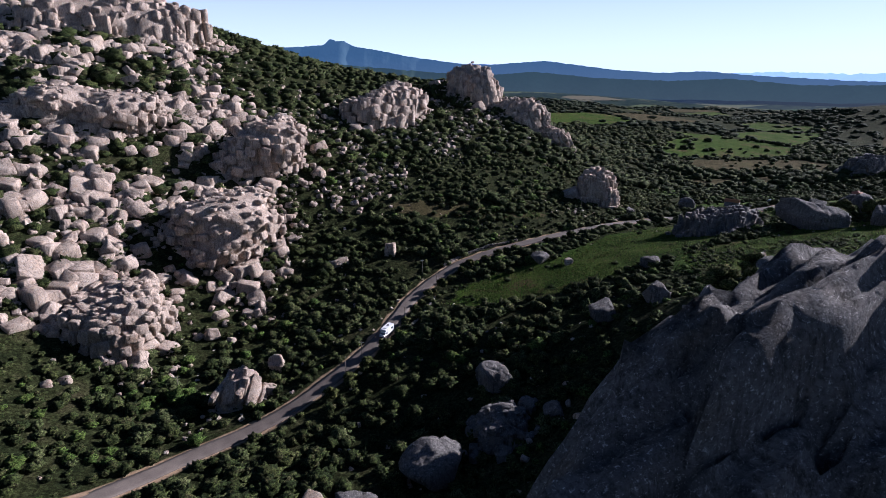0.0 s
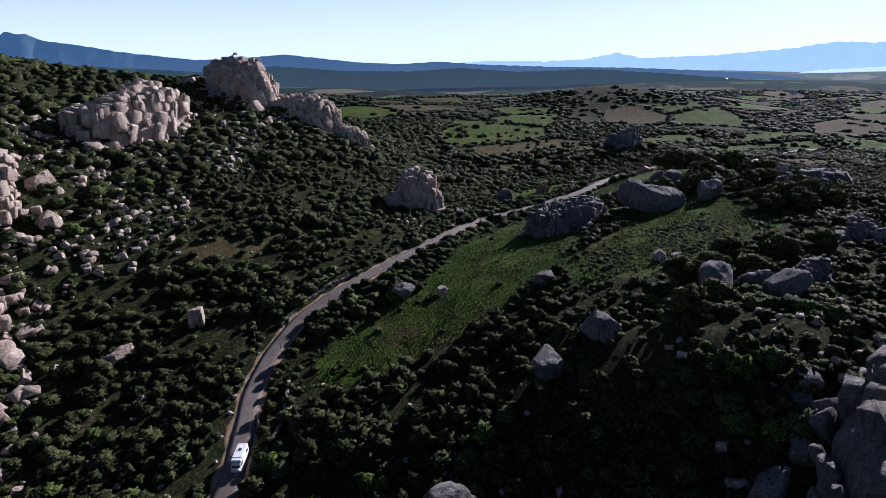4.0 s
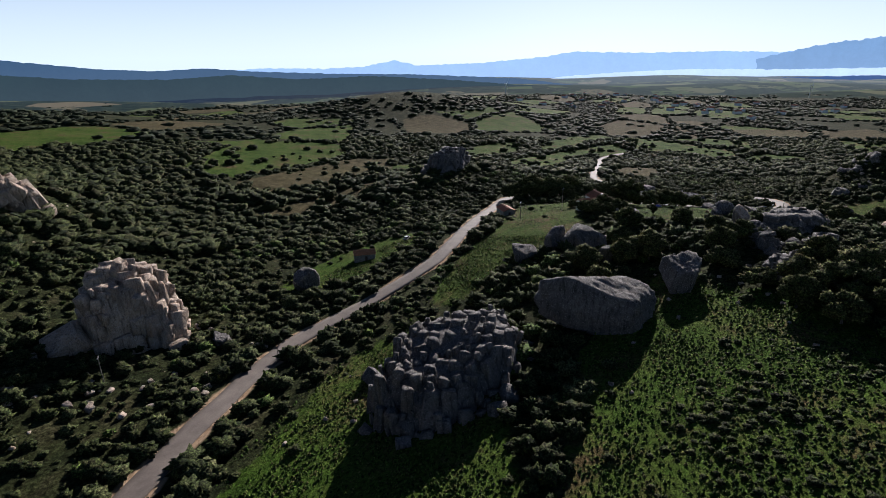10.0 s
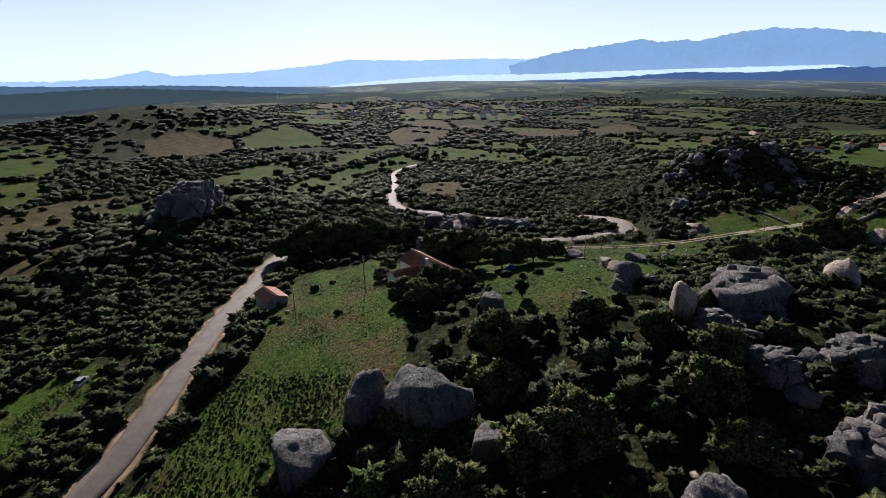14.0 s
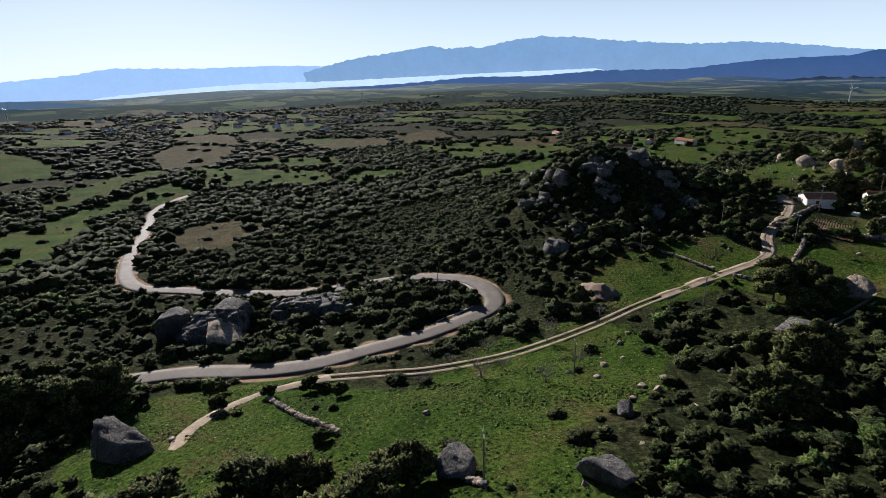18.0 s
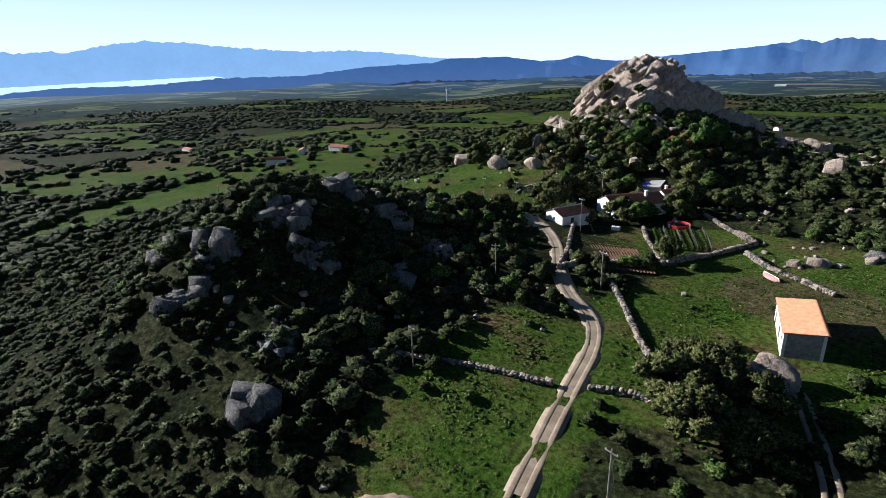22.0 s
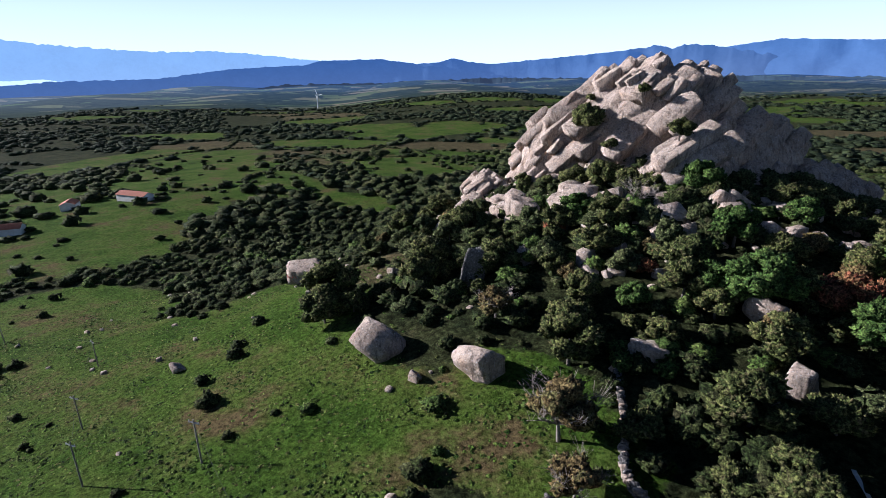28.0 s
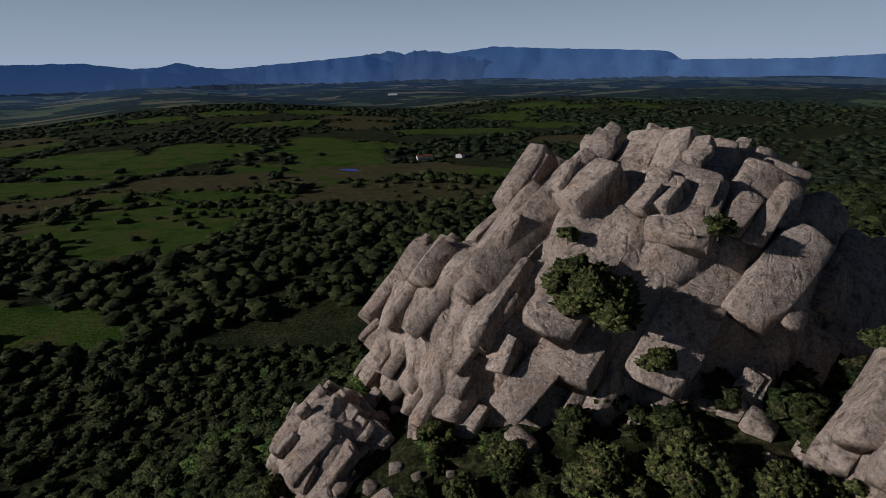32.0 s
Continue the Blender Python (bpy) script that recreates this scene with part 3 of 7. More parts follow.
# the plain beyond the last hedges: woods and pale fields, kilometres of haze painted as emission
def plain_material():
    m, nt, b = material("hazy_plain", 1.0, 0.0, 0.0)
    v = coords(nt, "Position")
    cells = nt.nodes.new("ShaderNodeTexVoronoi")
    cells.inputs["Scale"].default_value = 0.0085
    nt.links.new(v, cells.inputs["Vector"])
    pick = nt.nodes.new("ShaderNodeSeparateColor")
    nt.links.new(cells.outputs["Color"], pick.inputs[0])
    wood = ramp(nt, noise_of(nt, v, 0.03, 5, 0.75), [(0.35, (0.012, 0.018, 0.010)), (0.65, (0.035, 0.045, 0.022))])
    field = ramp(nt, pick.outputs[1], [(0.0, (0.05, 0.075, 0.025)), (0.5, (0.09, 0.10, 0.045)), (1.0, (0.13, 0.11, 0.065))])
    open_ = math_of(nt, "ADD", pick.outputs[0], math_of(nt, "MULTIPLY", math_of(nt, "SUBTRACT", noise_of(nt, v, 0.02, 6, 0.8), 0.5), 1.4))
    c = mix(nt, ramp(nt, open_, [(0.70, 0.0), (0.76, 1.0)]), wood, field)
    nt.links.new(c, b.inputs["Base Color"])
    # painted haze: emission strength rises with distance from the middle
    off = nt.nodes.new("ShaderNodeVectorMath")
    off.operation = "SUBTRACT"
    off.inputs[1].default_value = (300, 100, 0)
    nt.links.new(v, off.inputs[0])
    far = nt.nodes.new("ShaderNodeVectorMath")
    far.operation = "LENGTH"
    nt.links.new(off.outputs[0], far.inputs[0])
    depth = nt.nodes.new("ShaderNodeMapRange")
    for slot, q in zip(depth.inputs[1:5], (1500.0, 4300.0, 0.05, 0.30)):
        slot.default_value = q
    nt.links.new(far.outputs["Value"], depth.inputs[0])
    # painted haze colour: blue away from the sun, pale grey towards it
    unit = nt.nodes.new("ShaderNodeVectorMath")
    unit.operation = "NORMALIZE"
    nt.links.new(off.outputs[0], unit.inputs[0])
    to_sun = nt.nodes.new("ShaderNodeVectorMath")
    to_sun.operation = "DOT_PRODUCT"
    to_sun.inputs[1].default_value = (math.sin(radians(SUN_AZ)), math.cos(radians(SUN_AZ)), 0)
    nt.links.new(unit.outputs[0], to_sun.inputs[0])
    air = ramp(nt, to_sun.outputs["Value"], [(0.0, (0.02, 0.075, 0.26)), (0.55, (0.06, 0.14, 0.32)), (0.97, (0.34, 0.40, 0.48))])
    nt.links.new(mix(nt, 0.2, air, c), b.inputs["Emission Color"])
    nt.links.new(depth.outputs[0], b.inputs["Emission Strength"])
    return m


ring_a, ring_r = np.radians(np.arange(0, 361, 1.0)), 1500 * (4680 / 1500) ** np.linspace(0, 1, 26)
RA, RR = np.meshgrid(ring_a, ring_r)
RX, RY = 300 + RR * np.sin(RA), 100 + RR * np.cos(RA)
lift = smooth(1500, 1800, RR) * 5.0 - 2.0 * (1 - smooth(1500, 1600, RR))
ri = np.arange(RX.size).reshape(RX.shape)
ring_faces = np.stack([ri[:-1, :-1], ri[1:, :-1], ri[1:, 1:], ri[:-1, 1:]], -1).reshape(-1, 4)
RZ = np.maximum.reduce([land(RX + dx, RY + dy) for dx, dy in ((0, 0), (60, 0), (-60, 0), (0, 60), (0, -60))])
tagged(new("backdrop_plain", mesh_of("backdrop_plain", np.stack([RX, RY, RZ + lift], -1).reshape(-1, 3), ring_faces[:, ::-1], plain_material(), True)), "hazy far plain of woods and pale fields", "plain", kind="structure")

# ---- builders ----
def part(name, data, mat, parent, label=""):
    """One mesh object under a thing or a part; data is a bmesh or a mesh."""
    if isinstance(data, bmesh.types.BMesh):
        me = bpy.data.meshes.new(name)
        data.to_mesh(me)
        data.free()
        me.materials.append(mat)
    else:
        me = data
    ob = new(name, me)
    ob.parent = parent
    if label:
        ob["label"] = label
    return ob


def sphere_dirs(sub):
    bm = bmesh.new()
    bmesh.ops.create_icosphere(bm, subdivisions=sub, radius=1)
    v = np.array([p.co[:] for p in bm.verts])
    f = np.array([[q.index for q in p.verts] for p in bm.faces])
    bm.free()
    return v / np.linalg.norm(v, axis=1)[:, None], f


DIRS = {s: sphere_dirs(s) for s in (1, 2, 3, 4, 5, 6, 7)}


def rock_mesh(name, seed, sub, mat, planes=13, edge=11.0, relief=0.07, joints=0.0, block=0.0, least=0.62, cells=0, tall=0.5, gash=0.10):
    """A weathered granite block: many flat faces with rounded edges, roughened and split by joints."""
    rng = np.random.RandomState(seed)
    u, f = DIRS[sub]
    n = rng.normal(size=(planes, 3))
    n /= np.linalg.norm(n, axis=1)[:, None]
    if block:
        cube = np.array([(1, 0, 0), (-1, 0, 0), (0, 1, 0), (0, -1, 0), (0, 0, 1), (0, 0, -1)], float) + rng.normal(0, 0.24, (6, 3))
        n[:6] = cube / np.linalg.norm(cube, axis=1)[:, None]
    d = rng.uniform(least, 1.0, planes)
    if block:
        d[:6] = rng.uniform(0.62, 0.8, 6)
    r = (np.maximum(u @ n.T, 0) / d) ** edge
    r = (r.sum(1) + 0.75 ** edge) ** (-1 / edge)
    off = Vector(rng.uniform(0, 50, 3))
    add = np.array([noise.fractal(Vector(p) * 1.8 + off, 0.7, 2.1, 6) for p in u])
    r = r * (1 + relief * add)
    if joints:
        way = rng.normal(size=3)
        way /= np.linalg.norm(way)
        s = (u * r[:, None]) @ way * 3.2 + 0.6 * add + rng.uniform(0, 3)
        gap = np.exp(-((s - np.round(s)) / 0.07) ** 2)
        r = r * (1 - joints * gap)
    if cells:
        # deep joints between upright blocks, each standing a little in or out
        seed_pts = rng.normal(size=(cells, 3))
        seed_pts /= np.linalg.norm(seed_pts, axis=1)[:, None]
        sway = u + 0.10 * np.stack([np.sin(5 * u[:, 1] + 3 * add), np.sin(6 * u[:, 2] + 2), np.sin(5 * u[:, 0] + 1)], 1)
        d = np.sqrt((((sway[:, None] - seed_pts[None]) * (1, 1, tall)) ** 2).sum(2))
        o = np.argsort(d, axis=1)[:, :2]
        k = np.arange(len(u))
        gap = np.exp(-((d[k, o[:, 1]] - d[k, o[:, 0]]) / (0.16 / math.sqrt(cells))) ** 2)
        r = r * (1 + rng.uniform(-0.5, 0.5, cells)[o[:, 0]] * gash) * (1 - gash * gap)
    return mesh_of(name, u * r[:, None], f, mat, edge < 15)


ROCKS_BIG = [rock_mesh("boulder", 40 + i, 4, ROCK, 7 + i % 4, 44, 0.07, 0.05 if i % 3 == 0 else 0, 1.0 if i % 4 else 0, cells=6 if i % 2 else 0, gash=0.10) for i in range(10)]
ROCKS_GREY_SHADED = [rock_mesh("boulder", 70 + i, 4, ROCK_GREY_SHADED, 8 + i % 4, 40, 0.07, 0.05 if i % 3 == 0 else 0, 1.0 if i % 4 else 0, cells=7 if i % 2 else 0, gash=0.10) for i in range(8)]


def place(ob, x, y, z, size, turn=(0, 0, 0)):
    ob.matrix_basis = pose(x, y, z, *turn) @ Matrix.Diagonal((*size, 1))
    return ob


def ripple(p, scale, seed, octaves=5, rough=0.55):
    """Cheap smooth noise, about -1 to 1, for many places at once."""
    r = np.random.RandomState(seed)
    v, amp = np.zeros(len(p)), 1.0
    for k in range(octaves):
        for j in range(4):
            w = r.normal(size=3)
            w *= scale * 2 ** k / np.linalg.norm(w) * r.uniform(0.75, 1.3)
            v += amp * 0.5 * np.sin(p @ w + r.uniform(0, 6.28) + 1.4 * np.sin(p @ w[[1, 2, 0]] * 0.7 + r.uniform(0, 6.28)))
        amp *= rough
    return v / 2


def nearest_two(p, seeds, axis_, squash):
    """Cell of each place and the metres to its edge, for cells drawn out along an axis."""
    def bent(q):
        along = q @ axis_
        return q + (squash - 1) * along[:, None] * axis_
    p, seeds = bent(p), bent(seeds)
    best, gap = np.zeros(len(p), int), np.zeros(len(p))
    for lo in range(0, len(p), 4000):
        q = p[lo:lo + 4000]
        d = np.sqrt(np.maximum((q * q).sum(1)[:, None] + (seeds * seeds).sum(1)[None] - 2 * q @ seeds.T, 0))
        two = np.argpartition(d, 1, axis=1)[:, :2]
        k = np.arange(len(q))
        d0, d1 = d[k, two[:, 0]], d[k, two[:, 1]]
        best[lo:lo + 4000] = np.where(d0 <= d1, two[:, 0], two[:, 1])
        gap[lo:lo + 4000] = np.abs(d1 - d0) / 2
    return best, gap


def prism_mesh(name, seed, mat, cut=0.6, slack=0.16):
    """A sharp-edged jointed block about 1 m in half size: a skewed box with broken corners and worn edges."""
    rng = np.random.RandomState(seed)
    bm = bmesh.new()
    for i in (-1, 1):
        for j in (-1, 1):
            for k in (-1, 1):
                c = np.array((i, j, k), float) * rng.uniform(1 - slack, 1.0, 3) * 0.97
                if rng.uniform() < cut:
                    for ax in range(3):
                        e = c.copy()
                        e[ax] *= 1 - rng.uniform(0.1, 0.85)
                        bm.verts.new(e)
                else:
                    bm.verts.new(c)
    hull = bmesh.ops.convex_hull(bm, input=bm.verts)
    bmesh.ops.delete(bm, geom=list({q for q in hull["geom_interior"] + hull["geom_unused"] if isinstance(q, bmesh.types.BMVert)}), context="VERTS")
    bmesh.ops.dissolve_limit(bm, angle_limit=0.10, verts=bm.verts, edges=bm.edges)
    bmesh.ops.bevel(bm, geom=list(bm.edges), offset=0.06, segments=1, profile=0.6, affect="EDGES")
    bmesh.ops.triangulate(bm, faces=list(bm.faces))
    bm.verts.index_update()
    v, f = np.array([q.co[:] for q in bm.verts]), np.array([[p.index for p in q.verts] for q in bm.faces])
    bm.free()
    return mesh_of(name, v, f, mat)


PRISMS = {m.name: [prism_mesh("block", 500 + i, m, 0.45 + 0.04 * i) for i in range(10)] for m in (ROCK, ROCK_GREY_SHADED)}


def massif(top, centre, half, turn, seed, cell, sub=5, along=(0.1, 0.1, 1.0), squash=0.45, lump=0.16, square=2.3, mat=None, names="block", bury=2.0, spread=6.0, lesser_share=1.3, twist=0.0, most=230):
    """A mass of granite split by joints: a rough core clad in flat-faced blocks drawn out along one axis."""
    rng = np.random.RandomState(seed)
    mat = mat or ROCK
    u, f = DIRS[sub]
    q = u * ((np.abs(u) ** square).sum(1) ** (-1 / square))[:, None]
    q = q * (1 + lump * ripple(u, 2.2, seed, 3))[:, None]
    c, s = math.cos(radians(turn)), math.sin(radians(turn))
    spin = np.array([[c, s, 0], [-s, c, 0], [0, 0, 1]])
    p = (q * half) @ spin
    n = (np.sign(q) * np.abs(q) ** (square - 1) / half) @ spin
    n /= np.linalg.norm(n, axis=1)[:, None]
    axis_ = np.array(along) / np.linalg.norm(along)
    up = p[:, 2] > height(p[:, 0] + centre[0], p[:, 1] + centre[1]) - centre[2] - bury
    if not up.any():
        return
    keep = up[f].any(1)
    used = np.unique(f[keep])
    back = np.zeros(len(u), int)
    back[used] = np.arange(len(used))
    f, p, n = back[f[keep]], p[used], n[used]
    tri = p[f]
    area = np.linalg.norm(np.cross(tri[:, 1] - tri[:, 0], tri[:, 2] - tri[:, 0]), axis=1) / 2
    count = int(np.clip(area.sum() * squash / cell ** 2 * 1.6, 5, most))
    # seeds spread evenly: the best of several candidates each time
    pool = f[rng.choice(len(f), count * 12, True, area / area.sum()), 0]
    chosen = [pool[0]]
    stretch = p + (squash - 1) * (p @ axis_)[:, None] * axis_
    dist = np.linalg.norm(stretch[pool] - stretch[pool[0]], axis=1)
    for k in range(count - 1):
        far = int(np.argmax(dist * rng.uniform(0.6, 1.0, len(pool))))
        chosen.append(pool[far])
        dist = np.minimum(dist, np.linalg.norm(stretch[pool] - stretch[pool[far]], axis=1))
    seeds = np.array(chosen)
    warp = p + cell * 0.2 * np.stack([ripple(p, 1.3 / cell, seed + k, 3) for k in (1, 2, 3)], 1)
    ids, gap = nearest_two(warp, p[seeds], axis_, squash)
    r = np.linalg.norm(p, axis=1)
    core = r * 0.91 - 0.2 * cell * np.exp(-(gap / (0.12 * cell)) ** 2) + 0.05 * cell * ripple(p, 4.0 / cell, seed + 9, 4, 0.6)
    ob = part("core_block", mesh_of("core_block", p / r[:, None] * core[:, None], f, mat), None, top)
    ob.location = Vector(centre) - top.location
    lesser = f[rng.choice(len(f), int(count * lesser_share), True, area / area.sum()), 0]
    for i, v in enumerate(np.concatenate([seeds, lesser])):
        small = i >= len(seeds)
        k = rng.uniform(0.34, 0.6) if small else 1.0
        out = n[v] - 0.85 * (n[v] @ axis_) * axis_ + rng.normal(0, 0.10, 3)
        zaxis = Vector(axis_ + rng.normal(0, 0.02 * spread, 3)).normalized()
        side = Vector(out).cross(zaxis).normalized()
        face = zaxis.cross(side)
        a = radians(twist + rng.normal(0, 12))
        side, face = side * math.cos(a) + face * math.sin(a), face * math.cos(a) - side * math.sin(a)
        thick, wide, tall = cell * k * rng.uniform(0.30, 0.48), cell * k * rng.uniform(0.40, 0.64), cell * k / squash * rng.uniform(0.32, 0.55)
        tall *= (0.8 if small else 1.0) * (1 - 0.45 * smooth(0.55, 0.85, n[v][2]))
        at_ = p[v] - n[v] * (thick * rng.uniform(0.5, 0.9) if small else thick * rng.uniform(0.7, 1.05) + 0.75 * tall * abs(n[v] @ axis_))
        m = Matrix(((side.x, face.x, zaxis.x, at_[0]), (side.y, face.y, zaxis.y, at_[1]), (side.z, face.z, zaxis.z, at_[2]), (0, 0, 0, 1)))
        block = part(names, PRISMS[mat.name][rng.randint(10)], None, top)
        block.matrix_basis = Matrix.Translation(Vector(centre) - top.location) @ m @ Matrix.Diagonal((wide, thick, tall, 1))


def crag(name, label, x, y, half, rise, n, seed, meshes, turn=0, lean=(0.1, 0.1), piece=(3, 7), sub=5, square=2.4, lump=0.2, squash=0.5, loose=1.0, up=0.2):
    """A granite crag: a jointed mass that rises from the slope, with loose blocks round its foot."""
    rng = np.random.RandomState(seed)
    top = tagged(new(name), label, "crag")
    z0 = at(x, y)
    top.location = (x, y, z0)
    rock = meshes[0].materials[0]
    massif(top, (x, y, z0 - up * rise), (half[0] * 0.95, half[1] * 0.95, rise * (0.98 + up)), turn, seed, piece[1] * 0.8, min(sub, 5), (*lean, 1.0), squash, lump, square, rock, spread=9.0, lesser_share=0.5, most=110)
    c, s = math.cos(radians(turn)), math.sin(radians(turn))
    for i in range(int(n * 0.3 * loose)):
        r, a = rng.uniform(0.85, 1.25), rng.uniform(0, 6.283)
        p, q = half[0] * r * math.cos(a), half[1] * r * math.sin(a)
        dx, dy = p * c - q * s, p * s + q * c
        size = rng.uniform(0.25, 0.7) * piece[0] + rng.exponential(0.25) * piece[0]
        ob = part("fallen_block", PRISMS[rock.name][rng.randint(10)], None, top)
        ob.matrix_basis = pose(dx, dy, at(x + dx, y + dy) - z0 + size * 0.3, rng.normal(0, 15), rng.normal(0, 15), rng.uniform(0, 360)) @ Matrix.Diagonal(
            (size * rng.uniform(0.9, 1.4), size, size * rng.uniform(0.7, 1.1), 1))
    return top


def boulder(x, y, size, turn=(0, 0, 0), label="weathered pale granite boulder on the grass", mesh=0, sink=0.25, mats=None):
    ob = new("boulder", (mats or ROCKS_BIG)[mesh])
    place(ob, x, y, at(x, y) + size[2] * (0.72 - sink), size, turn)
    return tagged(ob, label, "boulder", "scattered granite boulders")

# ---- crags ----
SLABS = [rock_mesh("slab", 110 + i, 4, ROCK, 10 + i % 4, 26, 0.06, 0.05 if i % 2 else 0, 1.0) for i in range(7)]
SHADED_GREY_SLABS = [rock_mesh("boulder", 130 + i, 5, ROCK_GREY_SHADED, 11, 24, 0.09, 0.06, 1.0) for i in range(4)]
# outcrops on the knoll above the track: x, y, half sizes, rise, turn, seed
KNOLL_ROCKS = [(400.5, 180, 5, 4, 3.0, 0, 11), (390, 179, 4, 3, 2.2, 40, 51), (396, 158, 3.8, 2.8, 1.8, 10, 52), (380, 169, 3.4, 2.6, 2.4, 70, 53), (383, 157.6, 3.4, 2.4, 1.8, -20, 54), (406.5, 164, 4, 3, 2.6, 30, 55), (402, 194, 5, 3.5, 2.6, 20, 56), (416, 199, 4, 3, 2.4, 50, 57), (396, 201, 3.6, 2.6, 2.4, 80, 58), (375.6, 193, 2.6, 2.2, 2.6, 10, 59), (367, 200, 2.6, 2.0, 2.0, 60, 60)]
crag("granite_crag", "tall fissured granite crag above the scrub", 22, 452, (30, 20), 19, 40, 1, ROCKS_BIG, 130, (-0.1, 0.15), (4, 8), 6, 2.2, 0.3)
crag("granite_crag", "fissured granite shoulder below the tall crag", 55, 428, (25, 15), 13, 40, 41, ROCKS_BIG, -35, (-0.3, 0.1), (3, 7), 5, 2.2, 0.3)
crag("granite_crag", "low fissured granite end of the ridge", 79, 420, (17, 10), 8, 30, 42, ROCKS_BIG, -30, (-0.3, 0.1), (2.5, 5.5), 5, 2.2, 0.3)
crag("granite_crag", "granite outcrop with a balanced block", 91, 317, (13, 11), 17, 30, 2, ROCKS_BIG, 0, piece=(2.5, 5), lump=0.3)
crag("granite_crag", "pale granite ridge of stacked blocks", -42, 385, (42, 24), 22, 80, 3, ROCKS_BIG, 60, piece=(3, 6.5), sub=6, lump=0.34)
crag("granite_crag", "pale granite cliff of fractured blocks", -95, 288, (24, 34), 16, 80, 4, ROCKS_BIG, 20, piece=(2.5, 5.5), sub=6, lump=0.34, squash=0.8)
crag("granite_crag", "tumbled pale granite blocks on the hillside", -98, 232, (24, 30), 11, 100, 5, ROCKS_BIG, 0, piece=(1.8, 4.2), sub=6, lump=0.4, squash=0.9)
crag("granite_crag", "pale granite blocks on a shoulder", -112, 165, (16, 18), 13, 60, 25, ROCKS_BIG, 0, piece=(2, 4.5), sub=6, lump=0.36, squash=0.8)
crag("granite_crag", "rocky summit of pale granite", -190, 345, (40, 24), 20, 60, 26, ROCKS_BIG, 30, piece=(3, 7), lump=0.36)
crag("granite_crag", "pale granite outcrop high on the slope", -165, 260, (34, 26), 12, 70, 27, ROCKS_BIG, 30, piece=(2.5, 5.5), lump=0.36, squash=0.8)
crag("granite_crag", "striped granite outcrop beside the road", -60, 138, (8, 7), 10, 10, 28, SLABS, 30, (0.3, 0.9), (2, 4.0), squash=0.3, lump=0.12)
crag("granite_crag", "shaded fissured granite wall", 60, 80, (26, 14), 19, 30, 6, ROCKS_GREY_SHADED, 30, (-0.35, 0.1), (3.0, 5.0), 6, 1.9, 0.12, 0.26)
crag("granite_crag", "shaded granite blocks in the hollow", 15, 108, (9, 8), 5, 60, 29, ROCKS_GREY_SHADED, 0, piece=(2.0, 4.0), lump=0.4, squash=0.7)
crag("granite_crag", "shaded jagged outcrop of upright granite blades", 122, 233, (19, 14), 11, 40, 7, ROCKS_GREY_SHADED, 20, (0.05, 0.05), (1.8, 3.2), 6, 2.6, 0.22, 0.3)
crag("granite_crag", "broad granite crag with rounded tops", 231, 197, (12.5, 7), 5.0, 26, 8, ROCKS_GREY_SHADED, -20, (5.0, 1.5), (2.0, 5.6), 6, 2.6, 0.14, 0.6)
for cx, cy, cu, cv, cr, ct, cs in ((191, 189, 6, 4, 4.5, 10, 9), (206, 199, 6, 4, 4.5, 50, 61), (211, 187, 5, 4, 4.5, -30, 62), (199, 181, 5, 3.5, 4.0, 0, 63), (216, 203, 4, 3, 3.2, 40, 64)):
    crag("granite_crag", "shaded granite outcrop on a wooded ridge", cx, cy, (cu, cv), cr, 20, cs, ROCKS_GREY_SHADED, ct, piece=(1.4, 3.2), lump=0.34, squash=0.8, up=0.3)
crag("granite_crag", "rocky wooded knob above the plain", 318, 408, (20, 13), 14, 40, 10, ROCKS_GREY_SHADED, 20, piece=(3, 6))
crag("granite_crag", "fissured granite outcrop inside the road bend", 354, 268, (12, 7), 4.5, 26, 30, ROCKS_GREY_SHADED, 80, piece=(1.5, 3.5), lump=0.34)
crag("granite_crag", "rounded granite outcrop above the road", 338, 288, (10, 8), 6.5, 20, 31, ROCKS_GREY_SHADED, 0, piece=(2.5, 4.5), lump=0.2, squash=0.8)
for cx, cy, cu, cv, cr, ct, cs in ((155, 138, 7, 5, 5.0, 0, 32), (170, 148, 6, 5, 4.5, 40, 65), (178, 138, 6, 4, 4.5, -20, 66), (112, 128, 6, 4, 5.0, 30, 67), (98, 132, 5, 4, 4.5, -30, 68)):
    crag("granite_crag", "shaded granite blocks on the wooded shoulder", cx, cy, (cu, cv), cr, 20, cs, ROCKS_GREY_SHADED, ct, piece=(1.6, 3.6), lump=0.34, squash=0.8, up=0.3)
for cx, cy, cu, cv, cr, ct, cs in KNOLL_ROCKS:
    crag("granite_crag", "shaded grey granite outcrop among bushes", cx, cy, (0.75 * cu, 0.75 * cv), 0.75 * cr, 50, cs, ROCKS_GREY_SHADED, ct, piece=(1.4, 2.0), lump=0.36, squash=0.7, up=0.3)
# part of the dome's shade lies in its darkened granite colour
dome = tagged(new("granite_dome"), "huge shaded lichen-speckled granite dome", "rock")
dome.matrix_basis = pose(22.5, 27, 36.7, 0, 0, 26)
place(part("core_block", rock_mesh("core_block", 5, 6, ROCK_GREY_SHADED, 17, 14, 0.06, 0.0, 0, 0.86, 26, 0.4, 0.035), None, dome), 1, 0, 0, (35, 12.6, 71))
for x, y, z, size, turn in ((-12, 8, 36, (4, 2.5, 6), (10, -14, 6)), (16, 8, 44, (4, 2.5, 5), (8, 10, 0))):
    place(part("block", SHADED_GREY_SLABS[int(abs(x)) % 4], None, dome), x, y, z, size, turn)


